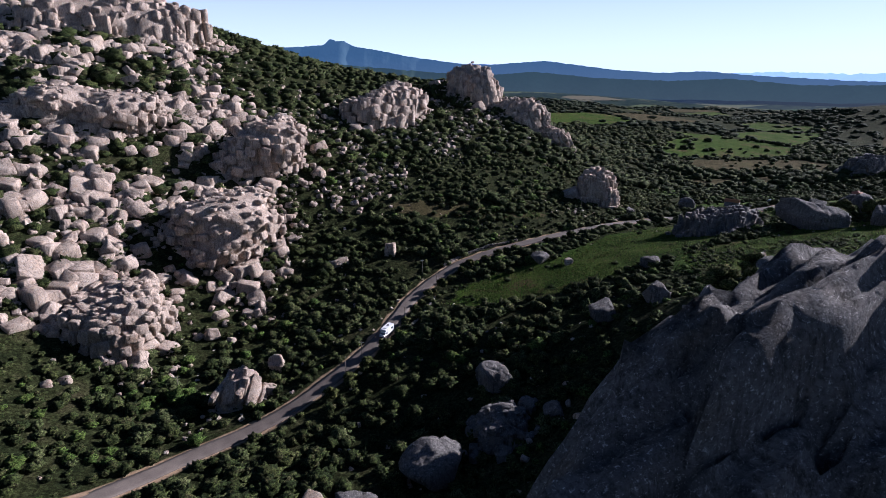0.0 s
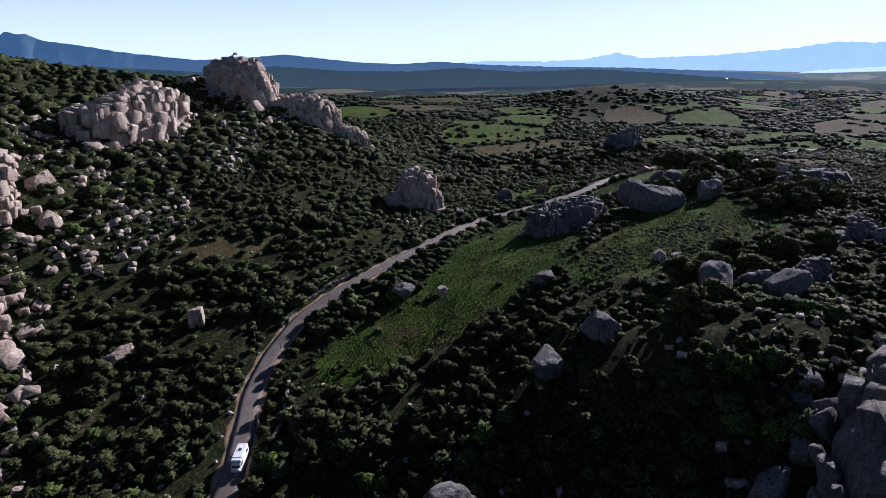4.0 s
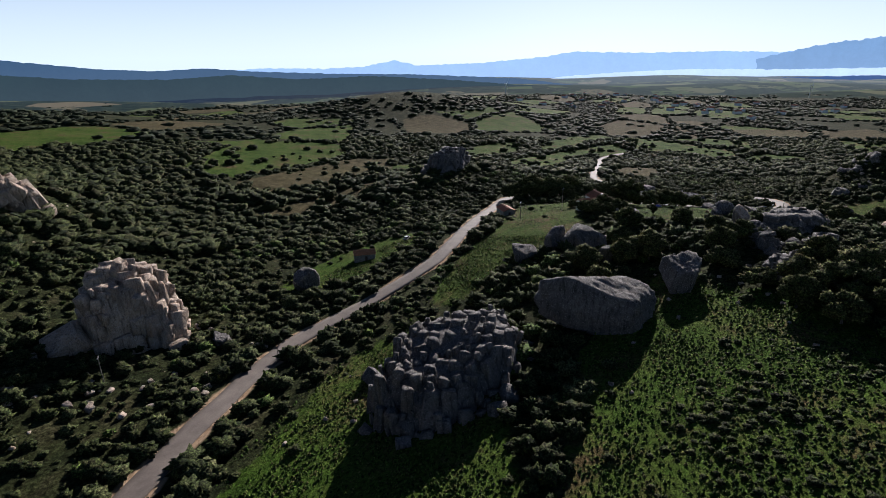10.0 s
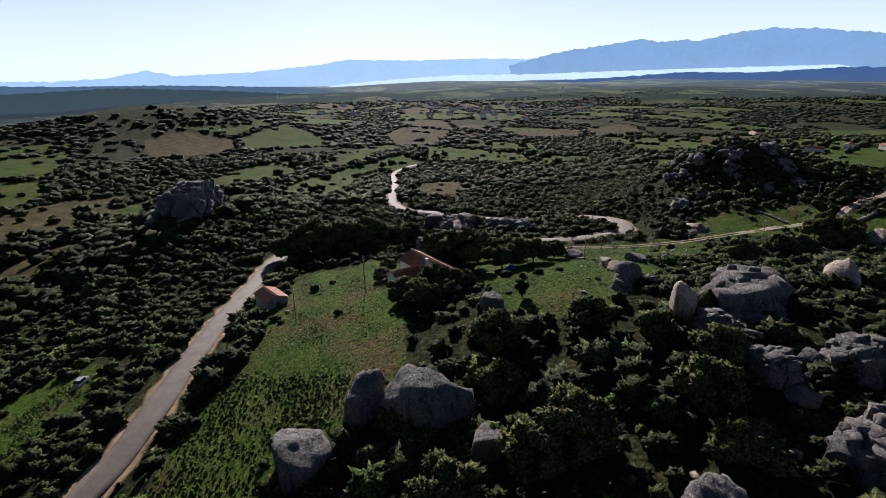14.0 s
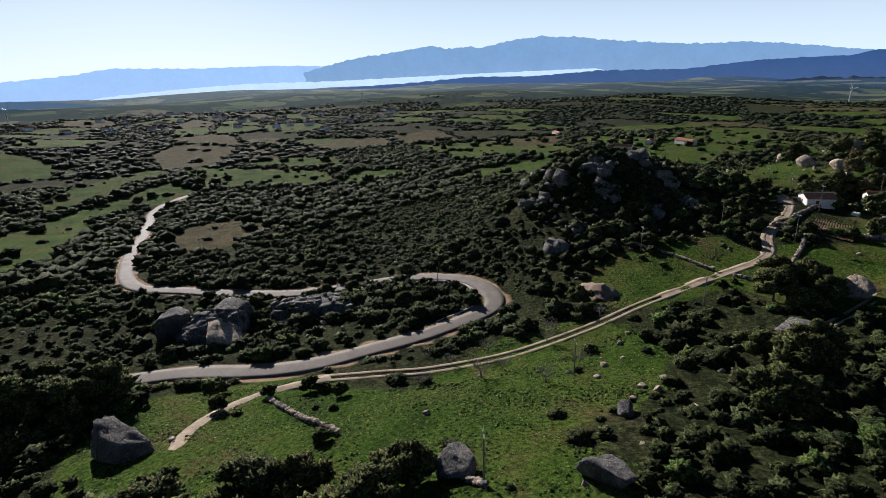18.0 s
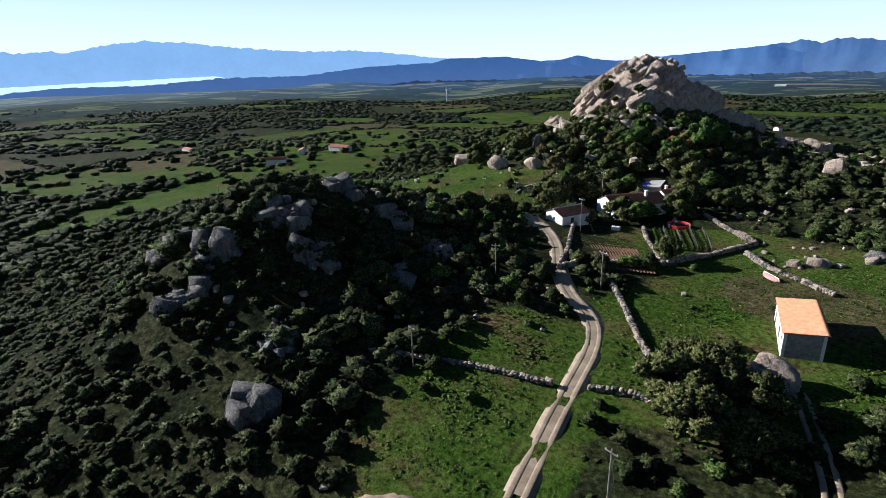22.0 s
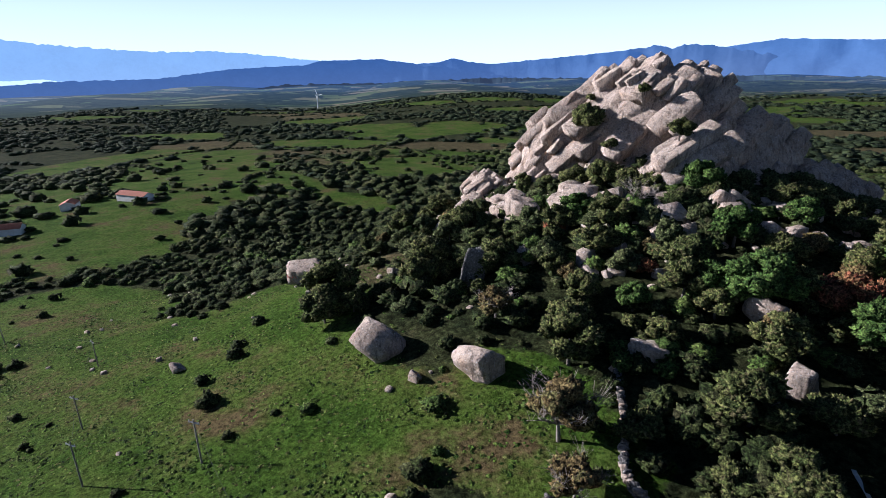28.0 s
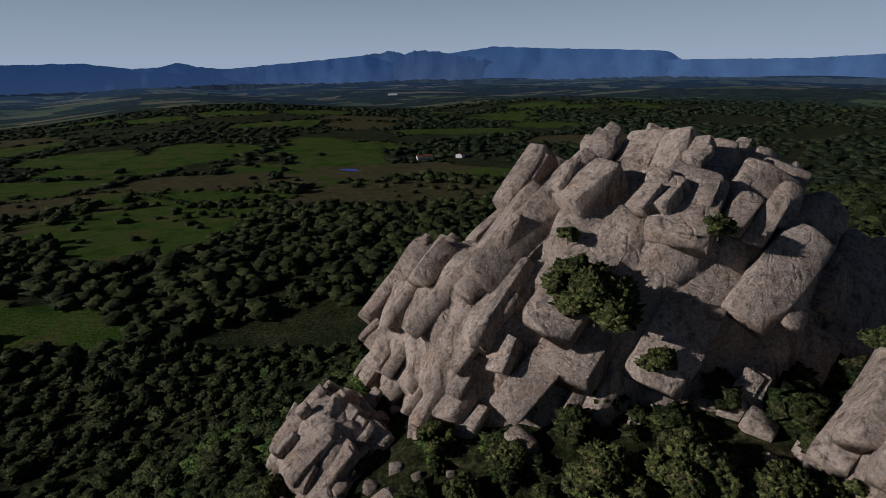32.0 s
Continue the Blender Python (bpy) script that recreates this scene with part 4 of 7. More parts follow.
def great_crag():
    """The sunlit crag: a jointed dome whose slabs lean one way, with a long shaded shoulder and a lower slab."""
    rng = np.random.RandomState(77)
    top = tagged(new("granite_crag"), "great sunlit granite crag of leaning jointed slabs", "crag")
    top.location = (455, -4, at(455, -4))
    lean = (-0.45, -0.60, 0.68)
    TWIST = -28.0
    massif(top, (453, -11, 44), (24.5, 20.5, 30), 10, 391, 5.2, 6, lean, 0.30, 0.05, 2.1, ROCK, "slab", 1.0, 5.0, 0.5, TWIST)
    massif(top, (471, -2, 42), (18.5, 11, 20), -38, 392, 3.8, 6, lean, 0.28, 0.08, 1.9, ROCK, "slab", 1.0, 5.0, 0.5, TWIST)
    massif(top, (433, -12, 42), (20, 9.5, 19), 53, 393, 5.0, 5, lean, 0.34, 0.10, 2.1, ROCK, "slab", 1.0, 5.0, 0.5, TWIST)
    massif(top, (433.5, 10, 41), (6.5, 12, 19), -30, 395, 4.6, 5, (-0.55, -0.70, 0.5), 0.30, 0.08, 2.2, ROCK, "slab", 1.0, 4.0, 0.5, TWIST)
    massif(top, (419, -24, 37), (18, 10, 13), 60, 394, 5.0, 5, lean, 0.4, 0.12, 2.1, ROCK, "slab", 1.0, 5.0, 0.5, TWIST)
    massif(top, (485, 9, 37), (9, 7, 9.5), -40, 396, 2.8, 5, lean, 0.30, 0.1, 2.0, ROCK, "slab", 1.0, 5.0, 0.5, TWIST)
    # tumbled blocks on the ledge and at the foot of the bright face
    for k in range(90):
        u = rng.uniform(0, 1)
        x, y = 488 - 64 * u + rng.normal(0, 2), 15 + 9 * math.sin(3.14 * u) + abs(rng.normal(0, 5))
        s = rng.uniform(0.5, 1.3) + rng.exponential(0.45)
        ob = part("fallen_block", PRISMS[ROCK.name][rng.randint(10)], None, top)
        ob.matrix_basis = Matrix.Translation(-top.location) @ pose(x, y, at(x, y) + 0.3 * s, rng.normal(0, 15), 20 + rng.normal(0, 15), rng.uniform(0, 360)) @ Matrix.Diagonal((s * 1.3, s, s * 0.9, 1))
    return top


great_crag()
crag("granite_crag", "long low granite ridge among trees", 392, -18, (17, 8), 3.5, 90, 34, ROCKS_BIG, 10, piece=(1.6, 4.0), lump=0.36, up=0.3)

# single boulders: x, y, size, mesh, turn, grey?
for bx, by, sz, k, tz, grey, words in (
        (152, 216, (13.0, 8.0, 8.0), 1, 115, 2, "huge dark slab-sided granite boulder on the meadow"),
        (173, 207, (5.4, 4.6, 5.6), 3, 30, 2, "tall leaning granite boulder among bushes"),
        (190, 242, (6.8, 5.0, 5.6), 5, 60, 1, "large rounded granite boulder above the meadow"),
        (190, 251, (3.4, 3.0, 4.6), 2, 10, 1, "split granite boulder leaning on its neighbour"),
        (179, 255, (3.9, 3.4, 4.0), 4, 70, 1, "round granite boulder on green grass"),
        (185, 231, (3.0, 2.6, 3.0), 6, 0, 1, ""), (147, 322, (4.2, 3.4, 4.2), 0, 20, 1, "pointed granite boulder beside bushes"),
        (106, 300, (3.0, 2.5, 2.5), 7, 50, 1, ""), (102, 165, (2.4, 1.9, 1.5), 1, 10, 0, ""), (104, 161, (2.2, 2.0, 1.6), 3, 60, 0, ""),
        (50, 206, (2.4, 1.8, 1.8), 2, 30, 0, "pale block of granite ringed by bushes"), (40, 215, (3.2, 2.8, 3.0), 4, 0, 1, ""),
        (74, 182, (4.0, 3.0, 3.0), 6, 15, 1, ""), (60, 143, (4.6, 3.4, 4.6), 5, 80, 1, ""), (46, 142, (5.0, 3.6, 3.6), 7, 20, 1, ""), (87, 135, (5.2, 4.0, 4.6), 0, 45, 1, ""),
        (93, 123, (5.0, 4.2, 4.2), 2, 0, 1, ""), (46, 92, (3.2, 2.8, 4.2), 3, 10, 1, ""), (14, 126, (5.0, 3.6, 5.0), 1, 0, 1, "squared granite block on the shaded slope"),
        (-3, 99, (6.0, 5.0, 6.5), 4, 40, 1, ""), (-17, 88, (5.0, 4.0, 5.0), 6, 0, 1, ""), (-28, 91, (2.9, 2.4, 3.2), 2, 70, 0, ""), (-82, 172, (3.4, 2.4, 2.6), 3, 20, 0, "bright pale granite block among bushes"),
        (-53, 152, (3.4, 2.8, 3.0), 6, 0, 0, ""), (-46, 222, (4.4, 2.6, 2.2), 5, 30, 0, ""), (-24, 231, (3.2, 2.6, 4.2), 2, 0, 0, ""),
        (237, 217, (3.0, 2.6, 2.6), 0, 0, 1, "round granite boulder on dry grass"), (233, 218, (2.6, 2.0, 1.9), 3, 30, 1, ""), (236, 213, (1.7, 1.5, 2.0), 5, 30, 1, ""),
        (222, 240, (2.6, 2.2, 2.4), 1, 0, 1, ""), (220, 208, (3.0, 2.6, 4.0), 6, 0, 0, ""), (270, 231, (2.2, 1.8, 1.5), 4, 0, 1, ""), (266, 215, (3.0, 2.2, 1.6), 7, 40, 1, ""),
        (282, 208, (1.5, 1.2, 0.9), 2, 0, 1, ""), (307, 168, (4.4, 3.4, 2.4), 5, 30, 1, "grey granite outcrop in the scrub"), (285, 279, (5.4, 3.4, 3.2), 3, 60, 1, ""), (260, 174, (3.6, 3.0, 3.0), 0, 0, 0, ""),
        (341, 298, (6.0, 4.6, 6.0), 6, 0, 1, ""), (333, 283, (5.6, 4.0, 3.0), 1, 20, 0, "smooth pale granite whaleback"), (255, 222, (1.9, 1.5, 1.4), 2, 0, 0, ""), (250, 220, (1.7, 1.4, 1.2), 4, 0, 0, ""),
        (501, 54, (7.0, 4.0, 3.0), 3, 30, 0, "pale tilted granite block with a red scrawl"), (457, 74, (3.7, 3.0, 2.6), 0, 15, 0, "pale angular granite boulder on green grass"),
        (439, 72, (3.6, 2.6, 2.3), 4, 160, 0, "pale rounded granite boulder on green grass"), (422, 61, (2.4, 1.8, 2.0), 5, 30, 0, "bright granite block in the shade of trees"),
        (407, 57, (1.9, 1.7, 2.4), 2, 0, 0, ""), (446, 77, (1.2, 0.9, 0.9), 6, 0, 0, ""), (489, 90, (1.5, 1.1, 0.8), 1, 0, 0, ""), (454, 54, (2.4, 2.0, 4.6), 7, 40, 1, "upright pointed granite blade"),
        (448, 48, (2.2, 2.0, 2.6), 3, 0, 0, ""), (459, 32, (4.4, 3.2, 3.8), 5, 10, 0, "lichened granite block below the crag"), (466, 24, (3.0, 2.2, 1.8), 0, 0, 0, ""), (470, 47, (1.7, 1.3, 2.8), 2, 0, 0, ""),
        (470, 57, (1.5, 1.2, 2.0), 7, 30, 0, ""), (413, 47, (2.8, 2.2, 2.0), 1, 0, 0, "flat granite block with an ochre face"), (358, 31, (4.0, 2.6, 4.2), 3, 0, 0, "tilted pale granite block on the field"),
        (328, 94, (2.6, 1.9, 1.2), 5, 0, 1, ""), (324, 147, (2.9, 2.4, 2.4), 4, 0, 0, "pale fissured boulder beside the barn"), (382, -16, (4.6, 3.0, 3.2), 6, 0, 0, "")):
    boulder(bx, by, sz, (8, -6, tz), words or ("weathered grey granite boulder in the scrub" if grey else "weathered pale granite boulder in the scrub"), k, 0.25, (ROCKS_BIG, ROCKS_GREY_SHADED, SHADED_GREY_SLABS)[grey])

# ---- plants and loose stones ----
BUILT = [(326, 133, 8), (385, 116, 6), (384, 92, 13), (378, 80, 8), (242, 261, 10), (233, 299, 6), (178, 327, 7), (412, 88, 7), (397, 66, 10), (367, 96, 4), (360, 100, 12), (369, 121, 11), (339, 195, 6)]


def clear_of_works(x, y):
    ok = (near_line(x, y, ROAD, ROAD_Z)[0] > 4.2) & (near_line(x, y, TRACK, TRACK_Z)[0] > 2.8)
    for a, b, r in BUILT:
        ok &= np.hypot(x - a, y - b) > r
    return ok


ROCKY = [(-130, 240, 66, 110, 10, 1.0), (-40, 370, 75, 60, 20, 0.55), (40, 425, 60, 45, 0, 0.6), (0, 400, 120, 60, 25, 0.4), (-70, 300, 60, 60, 0, 0.5), (-230, 360, 100, 100, 0, 1.0), (60, 90, 55, 40, 0, 0.35), (0, 120, 50, 40, 0, 0.2), (-60, 170, 60, 60, 0, 0.25),
         (200, 190, 60, 34, -20, 0.15), (408, 170, 44, 36, 0, 0.28), (455, 28, 36, 30, 0, 0.55), (325, 98, 26, 10, 0, 0.45), (390, 0, 50, 44, 0, 0.5), (300, 185, 30, 24, 0, 0.15), (245, 212, 24, 20, 0, 0.1),
         (85, 300, 34, 30, 0, 0.3), (345, 275, 26, 20, 0, 0.3), (130, 240, 30, 20, 0, 0.2), (520, 60, 40, 40, 0, 0.12), (370, 60, 40, 30, 0, 0.25)]


def rockiness(x, y):
    v = np.zeros(np.shape(x))
    for a, b, u, w, turn, amount in ROCKY:
        v = np.maximum(v, amount * inside(x, y, [(a, b, u, w, turn)]))
    return v


FLIGHT = spline([(0, 0), (-22, 18), (-18, 60), (10, 112), (50, 170), (110, 208), (176, 224), (242, 228), (300, 215), (340, 186), (394, 128), (459, 55)], 12.0)


def distance_to_flight(x, y):
    d = np.full(np.shape(x), 1e9)
    for a, b in FLIGHT:
        d = np.minimum(d, np.hypot(x - a, y - b))
    return d


def tuft_bush(seed, tufts, spiky=0.5, flat=0.75, size=0.42, heart=2):
    """Verts and faces of one shrub about 1 m in radius: a dark heart and many leafy tufts that stick out of it."""
    rng = np.random.RandomState(seed)
    u, f = DIRS[heart]
    lump = 1 + 0.25 * np.sin(u[:, 0] * 3 + seed) * np.cos(u[:, 1] * 4 + seed)
    core = u * (0.66 * lump)[:, None]
    core[:, 2] = core[:, 2] * flat + 0.35
    keep = core[f].mean(1)[:, 2] > 0.0
    vs, fs, n = [core], [f[keep]], len(core)
    for i in range(tufts):
        z = 1 - 1.15 * (i + 0.5) / tufts
        a = i * 2.39996 + rng.uniform(-0.3, 0.3)
        d = np.array([math.sqrt(max(0, 1 - z * z)) * math.cos(a), math.sqrt(max(0, 1 - z * z)) * math.sin(a), z])
        reach = 0.72 * (1 + 0.25 * math.sin(d[0] * 3 + seed) * math.cos(d[1] * 4 + seed)) * rng.uniform(0.85, 1.15)
        c = d * reach
        tip = c + (d + rng.normal(0, 0.35, 3)) * spiky * size * rng.uniform(0.7, 1.4)
        s = np.cross(d, rng.normal(size=3))
        s /= np.linalg.norm(s) + 1e-6
        t = np.cross(d, s)
        w = size * rng.uniform(0.6, 1.1)
        pts = np.array([c + w * (s * math.cos(g) + t * math.sin(g)) - d * 0.1 for g in (0, 1.57, 3.14, 4.71)] + [tip])
        pts[:, 2] = pts[:, 2] * flat + 0.35
        vs.append(pts)
        fs.append(np.array([(0, 1, 4), (1, 2, 4), (2, 3, 4), (3, 0, 4)]) + n)
        n += 5
    return np.vstack(vs), np.vstack(fs)


def scatter(name, label, category, kinds, places, mat, smooth_faces=False):
    """One object of many shrubs or stones: places are rows of x, y, z, radius, height, turn, kind."""
    vs, fs, n = [], [], 0
    for k, (v, f) in enumerate(kinds):
        rows = places[places[:, 6].astype(int) == k]
        if not len(rows):
            continue
        c, s = np.cos(rows[:, 5])[:, None], np.sin(rows[:, 5])[:, None]
        x = (v[None, :, 0] * c - v[None, :, 1] * s) * rows[:, 3:4] + rows[:, 0:1]
        y = (v[None, :, 0] * s + v[None, :, 1] * c) * rows[:, 3:4] + rows[:, 1:2]
        z = v[None, :, 2] * rows[:, 4:5] + rows[:, 2:3]
        vs.append(np.stack([x, y, z], -1).reshape(-1, 3))
        fs.append((f[None] + (np.arange(len(rows)) * len(v))[:, None, None]).reshape(-1, 3) + n)
        n += len(rows) * len(v)
    ob = new(name, mesh_of(name, np.vstack(vs), np.vstack(fs), mat, smooth_faces))
    return tagged(ob, label, category, kind="stuff")


def jittered(x0, x1, y0, y1, cell, rng):
    gx0, gy0 = np.meshgrid(np.arange(x0, x1, cell), np.arange(y0, y1, cell))
    return (gx0 + rng.uniform(0, cell, gx0.shape)).ravel(), (gy0 + rng.uniform(0, cell, gy0.shape)).ravel()


def rows_of(x, y, radius, tall, kinds, rng, sink=0.0):
    return np.column_stack([x, y, height(x, y) - sink * radius, radius, tall, rng.uniform(0, 6.28, len(x)), rng.randint(0, kinds, len(x))])


def clumpy(x, y, s):
    return 0.5 + 0.25 * (np.sin(x / s + 1.7 * np.sin(y / (1.3 * s))) + np.sin(y / (0.8 * s) + 1.9 * np.sin(x / (1.1 * s))))


rng = np.random.RandomState(4)
GRASS = foliage("grass_blades", [(0.018, 0.038, 0.007), (0.040, 0.070, 0.011), (0.060, 0.090, 0.018), (0.078, 0.076, 0.028)])
NEAR_KINDS = [tuft_bush(s, 34, 0.75, size=0.36, heart=1) for s in range(6)]
MID_KINDS = [tuft_bush(20 + s, 15, 0.7, size=0.55, heart=1) for s in range(4)]
FAR_KINDS = [tuft_bush(40 + s, 6, 0.8, size=0.75, heart=1) for s in range(3)]

# shrubs close to the flight line
x, y = jittered(-190, 620, -60, 480, 3.3, rng)
d = distance_to_flight(x, y)
dry = inside(x, y, DRY)
keep = (d < 165) & clear_of_works(x, y) & (rng.uniform(size=len(x)) < (0.93 - 0.885 * inside(x, y, MEADOWS) - 0.5 * dry - 0.30 * rockiness(x, y)) * (0.55 + 0.6 * clumpy(x, y, 9)))
x, y = x[keep], y[keep]
open_ground = inside(x, y, MEADOWS)
r = rng.uniform(0.9, 2.9, len(x)) * (0.6 + 0.75 * clumpy(x, y, 14)) * (1 - 0.45 * open_ground) * (1 - 0.32 * inside(x, y, HEATH))
tone = rng.uniform(size=len(x)) + 0.35 * clumpy(x, y, 23)
near_rows = rows_of(x, y, r, r * rng.uniform(0.75, 1.25, len(x)), 6, rng, 0.1)
scatter("maquis_scrub", "dense dark evergreen maquis shrubs", "shrubs", NEAR_KINDS, near_rows[tone < 0.95], BUSH)
scatter("olive_scrub", "grey-green wild olive and mastic shrubs", "shrubs", NEAR_KINDS, near_rows[(tone >= 0.95) & (tone < 1.12)], BUSH_LIGHT)
scatter("green_scrub", "fresh green broom shrubs", "shrubs", NEAR_KINDS, near_rows[tone >= 1.12], BUSH_GREEN)

# tufts of grass on the meadows
x, y = jittered(-60, 560, 30, 350, 0.72, rng)
grassy = np.maximum(inside(x, y, MEADOWS), 0.8 * inside(x, y, DRY))
keep = (distance_to_flight(x, y) < 105) & clear_of_works(x, y) & (rng.uniform(size=len(x)) < grassy * (0.4 + 0.8 * clumpy(x, y, 5)) * np.where(x > 330, 0.6, 1.0))
x, y = x[keep], y[keep]
a4 = np.array([(0.5, 0, 0), (0, 0.5, 0), (-0.5, 0, 0), (0, -0.5, 0), (0.12, 0.05, 1.0)])
f4 = np.array([(0, 1, 4), (1, 2, 4), (2, 3, 4), (3, 0, 4)])
r = rng.uniform(0.4, 1.0, len(x))
scatter("grass_tufts", "tussocks of green grass on the meadows", "grass", [(a4, f4), (a4 * (1.3, 0.7, 0.8), f4)], rows_of(x, y, r, r * rng.uniform(0.4, 0.9, len(x)) * np.where(x > 200, 0.45, 1.0), 2, rng, 0.05), GRASS)

# low heath between the road and the knoll
x, y = (np.concatenate(q) for q in zip(jittered(340, 560, 190, 300, 1.7, rng), jittered(30, 175, 150, 222, 1.9, rng)))
keep = clear_of_works(x, y) & (rng.uniform(size=len(x)) < 0.95 * inside(x, y, HEATH) * (0.5 + 0.6 * clumpy(x, y, 7)))
x, y = x[keep], y[keep]
r = rng.uniform(0.3, 1.0, len(x)) * (0.6 + 0.6 * clumpy(x, y, 6))
scatter("heath", "low dark heath of small shrubs", "shrubs", MID_KINDS, rows_of(x, y, r, r * rng.uniform(0.6, 1.0, len(x)), 4, rng, 0.1), BUSH)

# the same scrub farther off
x, y = jittered(-420, 1000, -420, 760, 5.2, rng)
d = distance_to_flight(x, y)
green = np.maximum(np.maximum(inside(x, y, MEADOWS), sum(far_fields(x, y))), inside(x, y, DRY))
keep = (d >= 165) & (d < 470) & clear_of_works(x, y) & (rng.uniform(size=len(x)) < (0.95 - 0.88 * green - 0.4 * rockiness(x, y)) * (0.6 + 0.55 * clumpy(x, y, 38)))
x, y = x[keep], y[keep]
r = rng.uniform(1.6, 5.0, len(x)) * (0.75 + 0.5 * clumpy(x, y, 30))
scatter("distant_scrub", "dark scrub and low woods", "shrubs", MID_KINDS, rows_of(x, y, r, r * rng.uniform(0.6, 1.1, len(x)), 4, rng, 0.1), BUSH)

# hedges round the walled pasture
for loop in ([(846, -8), (966, -80), (979, -179), (867, -217), (722, -53), (719, -12), (738, 14), (846, -8)], [(722, -53), (640, -20), (600, 30)], [(867, -217), (800, -274), (652, -208)], [(979, -179), (1100, -260), (1240, -300)]):
    q = spline(loop, 3.0)
    x, y = q[:, 0] + rng.normal(0, 1.2, len(q)), q[:, 1] + rng.normal(0, 1.2, len(q))
    r = rng.uniform(1.0, 2.6, len(q))
    scatter("hedge", "dark hedge round a walled pasture", "hedge", MID_KINDS, rows_of(x, y, r, r * rng.uniform(0.6, 1.0, len(q)), 4, rng, 0.1), BUSH)

# woods on the plain
x, y = jittered(-1200, 2600, -1900, 2300, 13.0, rng)
d = distance_to_flight(x, y)
green = np.maximum(sum(far_fields(x, y)), inside(x, y, MEADOWS))
keep = (d >= 470) & (d < 1600) & (rng.uniform(size=len(x)) < (1 - 0.96 * green) * smooth(0.25, 0.55, clumpy(x, y, 60)) * (1 - 0.4 * smooth(900, 2000, d)))
x, y, d = x[keep], y[keep], d[keep]
r = rng.uniform(2.8, 7.5, len(x)) * (1 + 0.5 * smooth(900, 2000, d))
scatter("far_woods", "dark evergreen woods across the plain", "woods", FAR_KINDS, rows_of(x, y, r, r * rng.uniform(0.45, 0.75, len(x)), 3, rng, 0.1), WOODS)
# hedgerows between the fields
x, y = jittered(150, 1500, -1000, 1300, 6.5, rng)
kind, hedge = field_plan(x, y)
d = distance_to_flight(x, y)
keep = (hedge < 3.2) & (on_plain(x, y) > 0.5) & (rng.uniform(size=len(x)) < 0.7 * smooth(0.15, 0.4, clumpy(x, y, 35))) & (inside(x, y, MEADOWS) < 0.3)
x, y = x[keep], y[keep]
r = rng.uniform(1.8, 4.6, len(x))
scatter("hedgerows", "dark hedgerows between pastures", "hedges", FAR_KINDS, rows_of(x, y, r, r * rng.uniform(0.5, 0.9, len(x)), 3, rng, 0.1), WOODS)
# loose stones
STONE_KINDS = []
for k in range(10):
    srng = np.random.RandomState(200 + k)
    me = PRISMS[ROCK.name][k]
    v = np.array([q.co[:] for q in me.vertices]) * (1.05, srng.uniform(0.6, 0.95), srng.uniform(0.55, 1.0))
    v = v @ np.array(Euler(srng.normal(0, 0.35, 3)).to_matrix()).T
    STONE_KINDS.append((v, np.array([q.vertices[:] for q in me.polygons])))
x, y = jittered(-330, 560, -60, 480, 2.3, rng)
keep = clear_of_works(x, y) & (rng.uniform(size=len(x)) < (0.25 + 0.75 * smooth(0.3, 0.6, clumpy(x, y, 13))) * 0.8 * rockiness(x, y) ** 1.15 + 0.008)
x, y = x[keep], y[keep]
r = np.minimum(0.3 + 1.35 * rng.exponential(0.8, len(x)) * (0.35 + 1.1 * clumpy(x, y, 11)) * (0.35 + 1.0 * rockiness(x, y)), 4.5)
r = np.minimum(r, 0.5 + 4.2 * rockiness(x, y) ** 2)
rows = rows_of(x, y, r, r * rng.uniform(0.7, 1.25, len(x)), 10, rng, -0.15)
scatter("boulder_field", "thousands of pale tumbled granite blocks and stones", "rocks", STONE_KINDS, rows, ROCK)

# ---- trees ----
def limb(bm, a, b, r0, r1, sides=6):
    """A tapered round stick from a to b."""
    a, b = Vector(a), Vector(b)
    q = (b - a).to_track_quat("Z", "Y")
    rings = []
    for p, r in ((a, r0), (b, r1)):
        rings.append([bm.verts.new(p + q @ Vector((r * math.cos(6.2832 * i / sides), r * math.sin(6.2832 * i / sides), 0))) for i in range(sides)])
    for i in range(sides):
        j = (i + 1) % sides
        bm.faces.new((rings[0][i], rings[0][j], rings[1][j], rings[1][i]))
    bm.faces.new(rings[1])
    bm.faces.new(rings[0][::-1])


def crown_mesh(name, seed, tall, wide, blobs, tufts, mat, foot):
    """Leafy clumps of uneven size with gaps between them."""
    rng = np.random.RandomState(seed)
    vs, fs, n = [], [], 0
    for b in range(blobs):
        a, h = b * 2.39996 + rng.uniform(-0.4, 0.4), (b + 0.5) / blobs
        out = wide * 0.55 * math.sqrt(max(0.05, 1 - (2 * h - 0.75) ** 2)) * rng.uniform(0.6, 1.1)
        c = np.array([out * math.cos(a), out * math.sin(a), foot + (tall - foot) * (0.15 + 0.75 * h)])
        rad = wide * rng.uniform(0.34, 0.52) * (1.1 - 0.4 * h)
        v, f = tuft_bush(seed * 31 + b, 2 * tufts, 0.8, 0.85, 0.21)
        v = (v - (0, 0, 0.35)) * rad + c
        vs.append(v)
        fs.append(f + n)
        n += len(v)
    return mesh_of(name, np.vstack(vs), np.vstack(fs), mat)


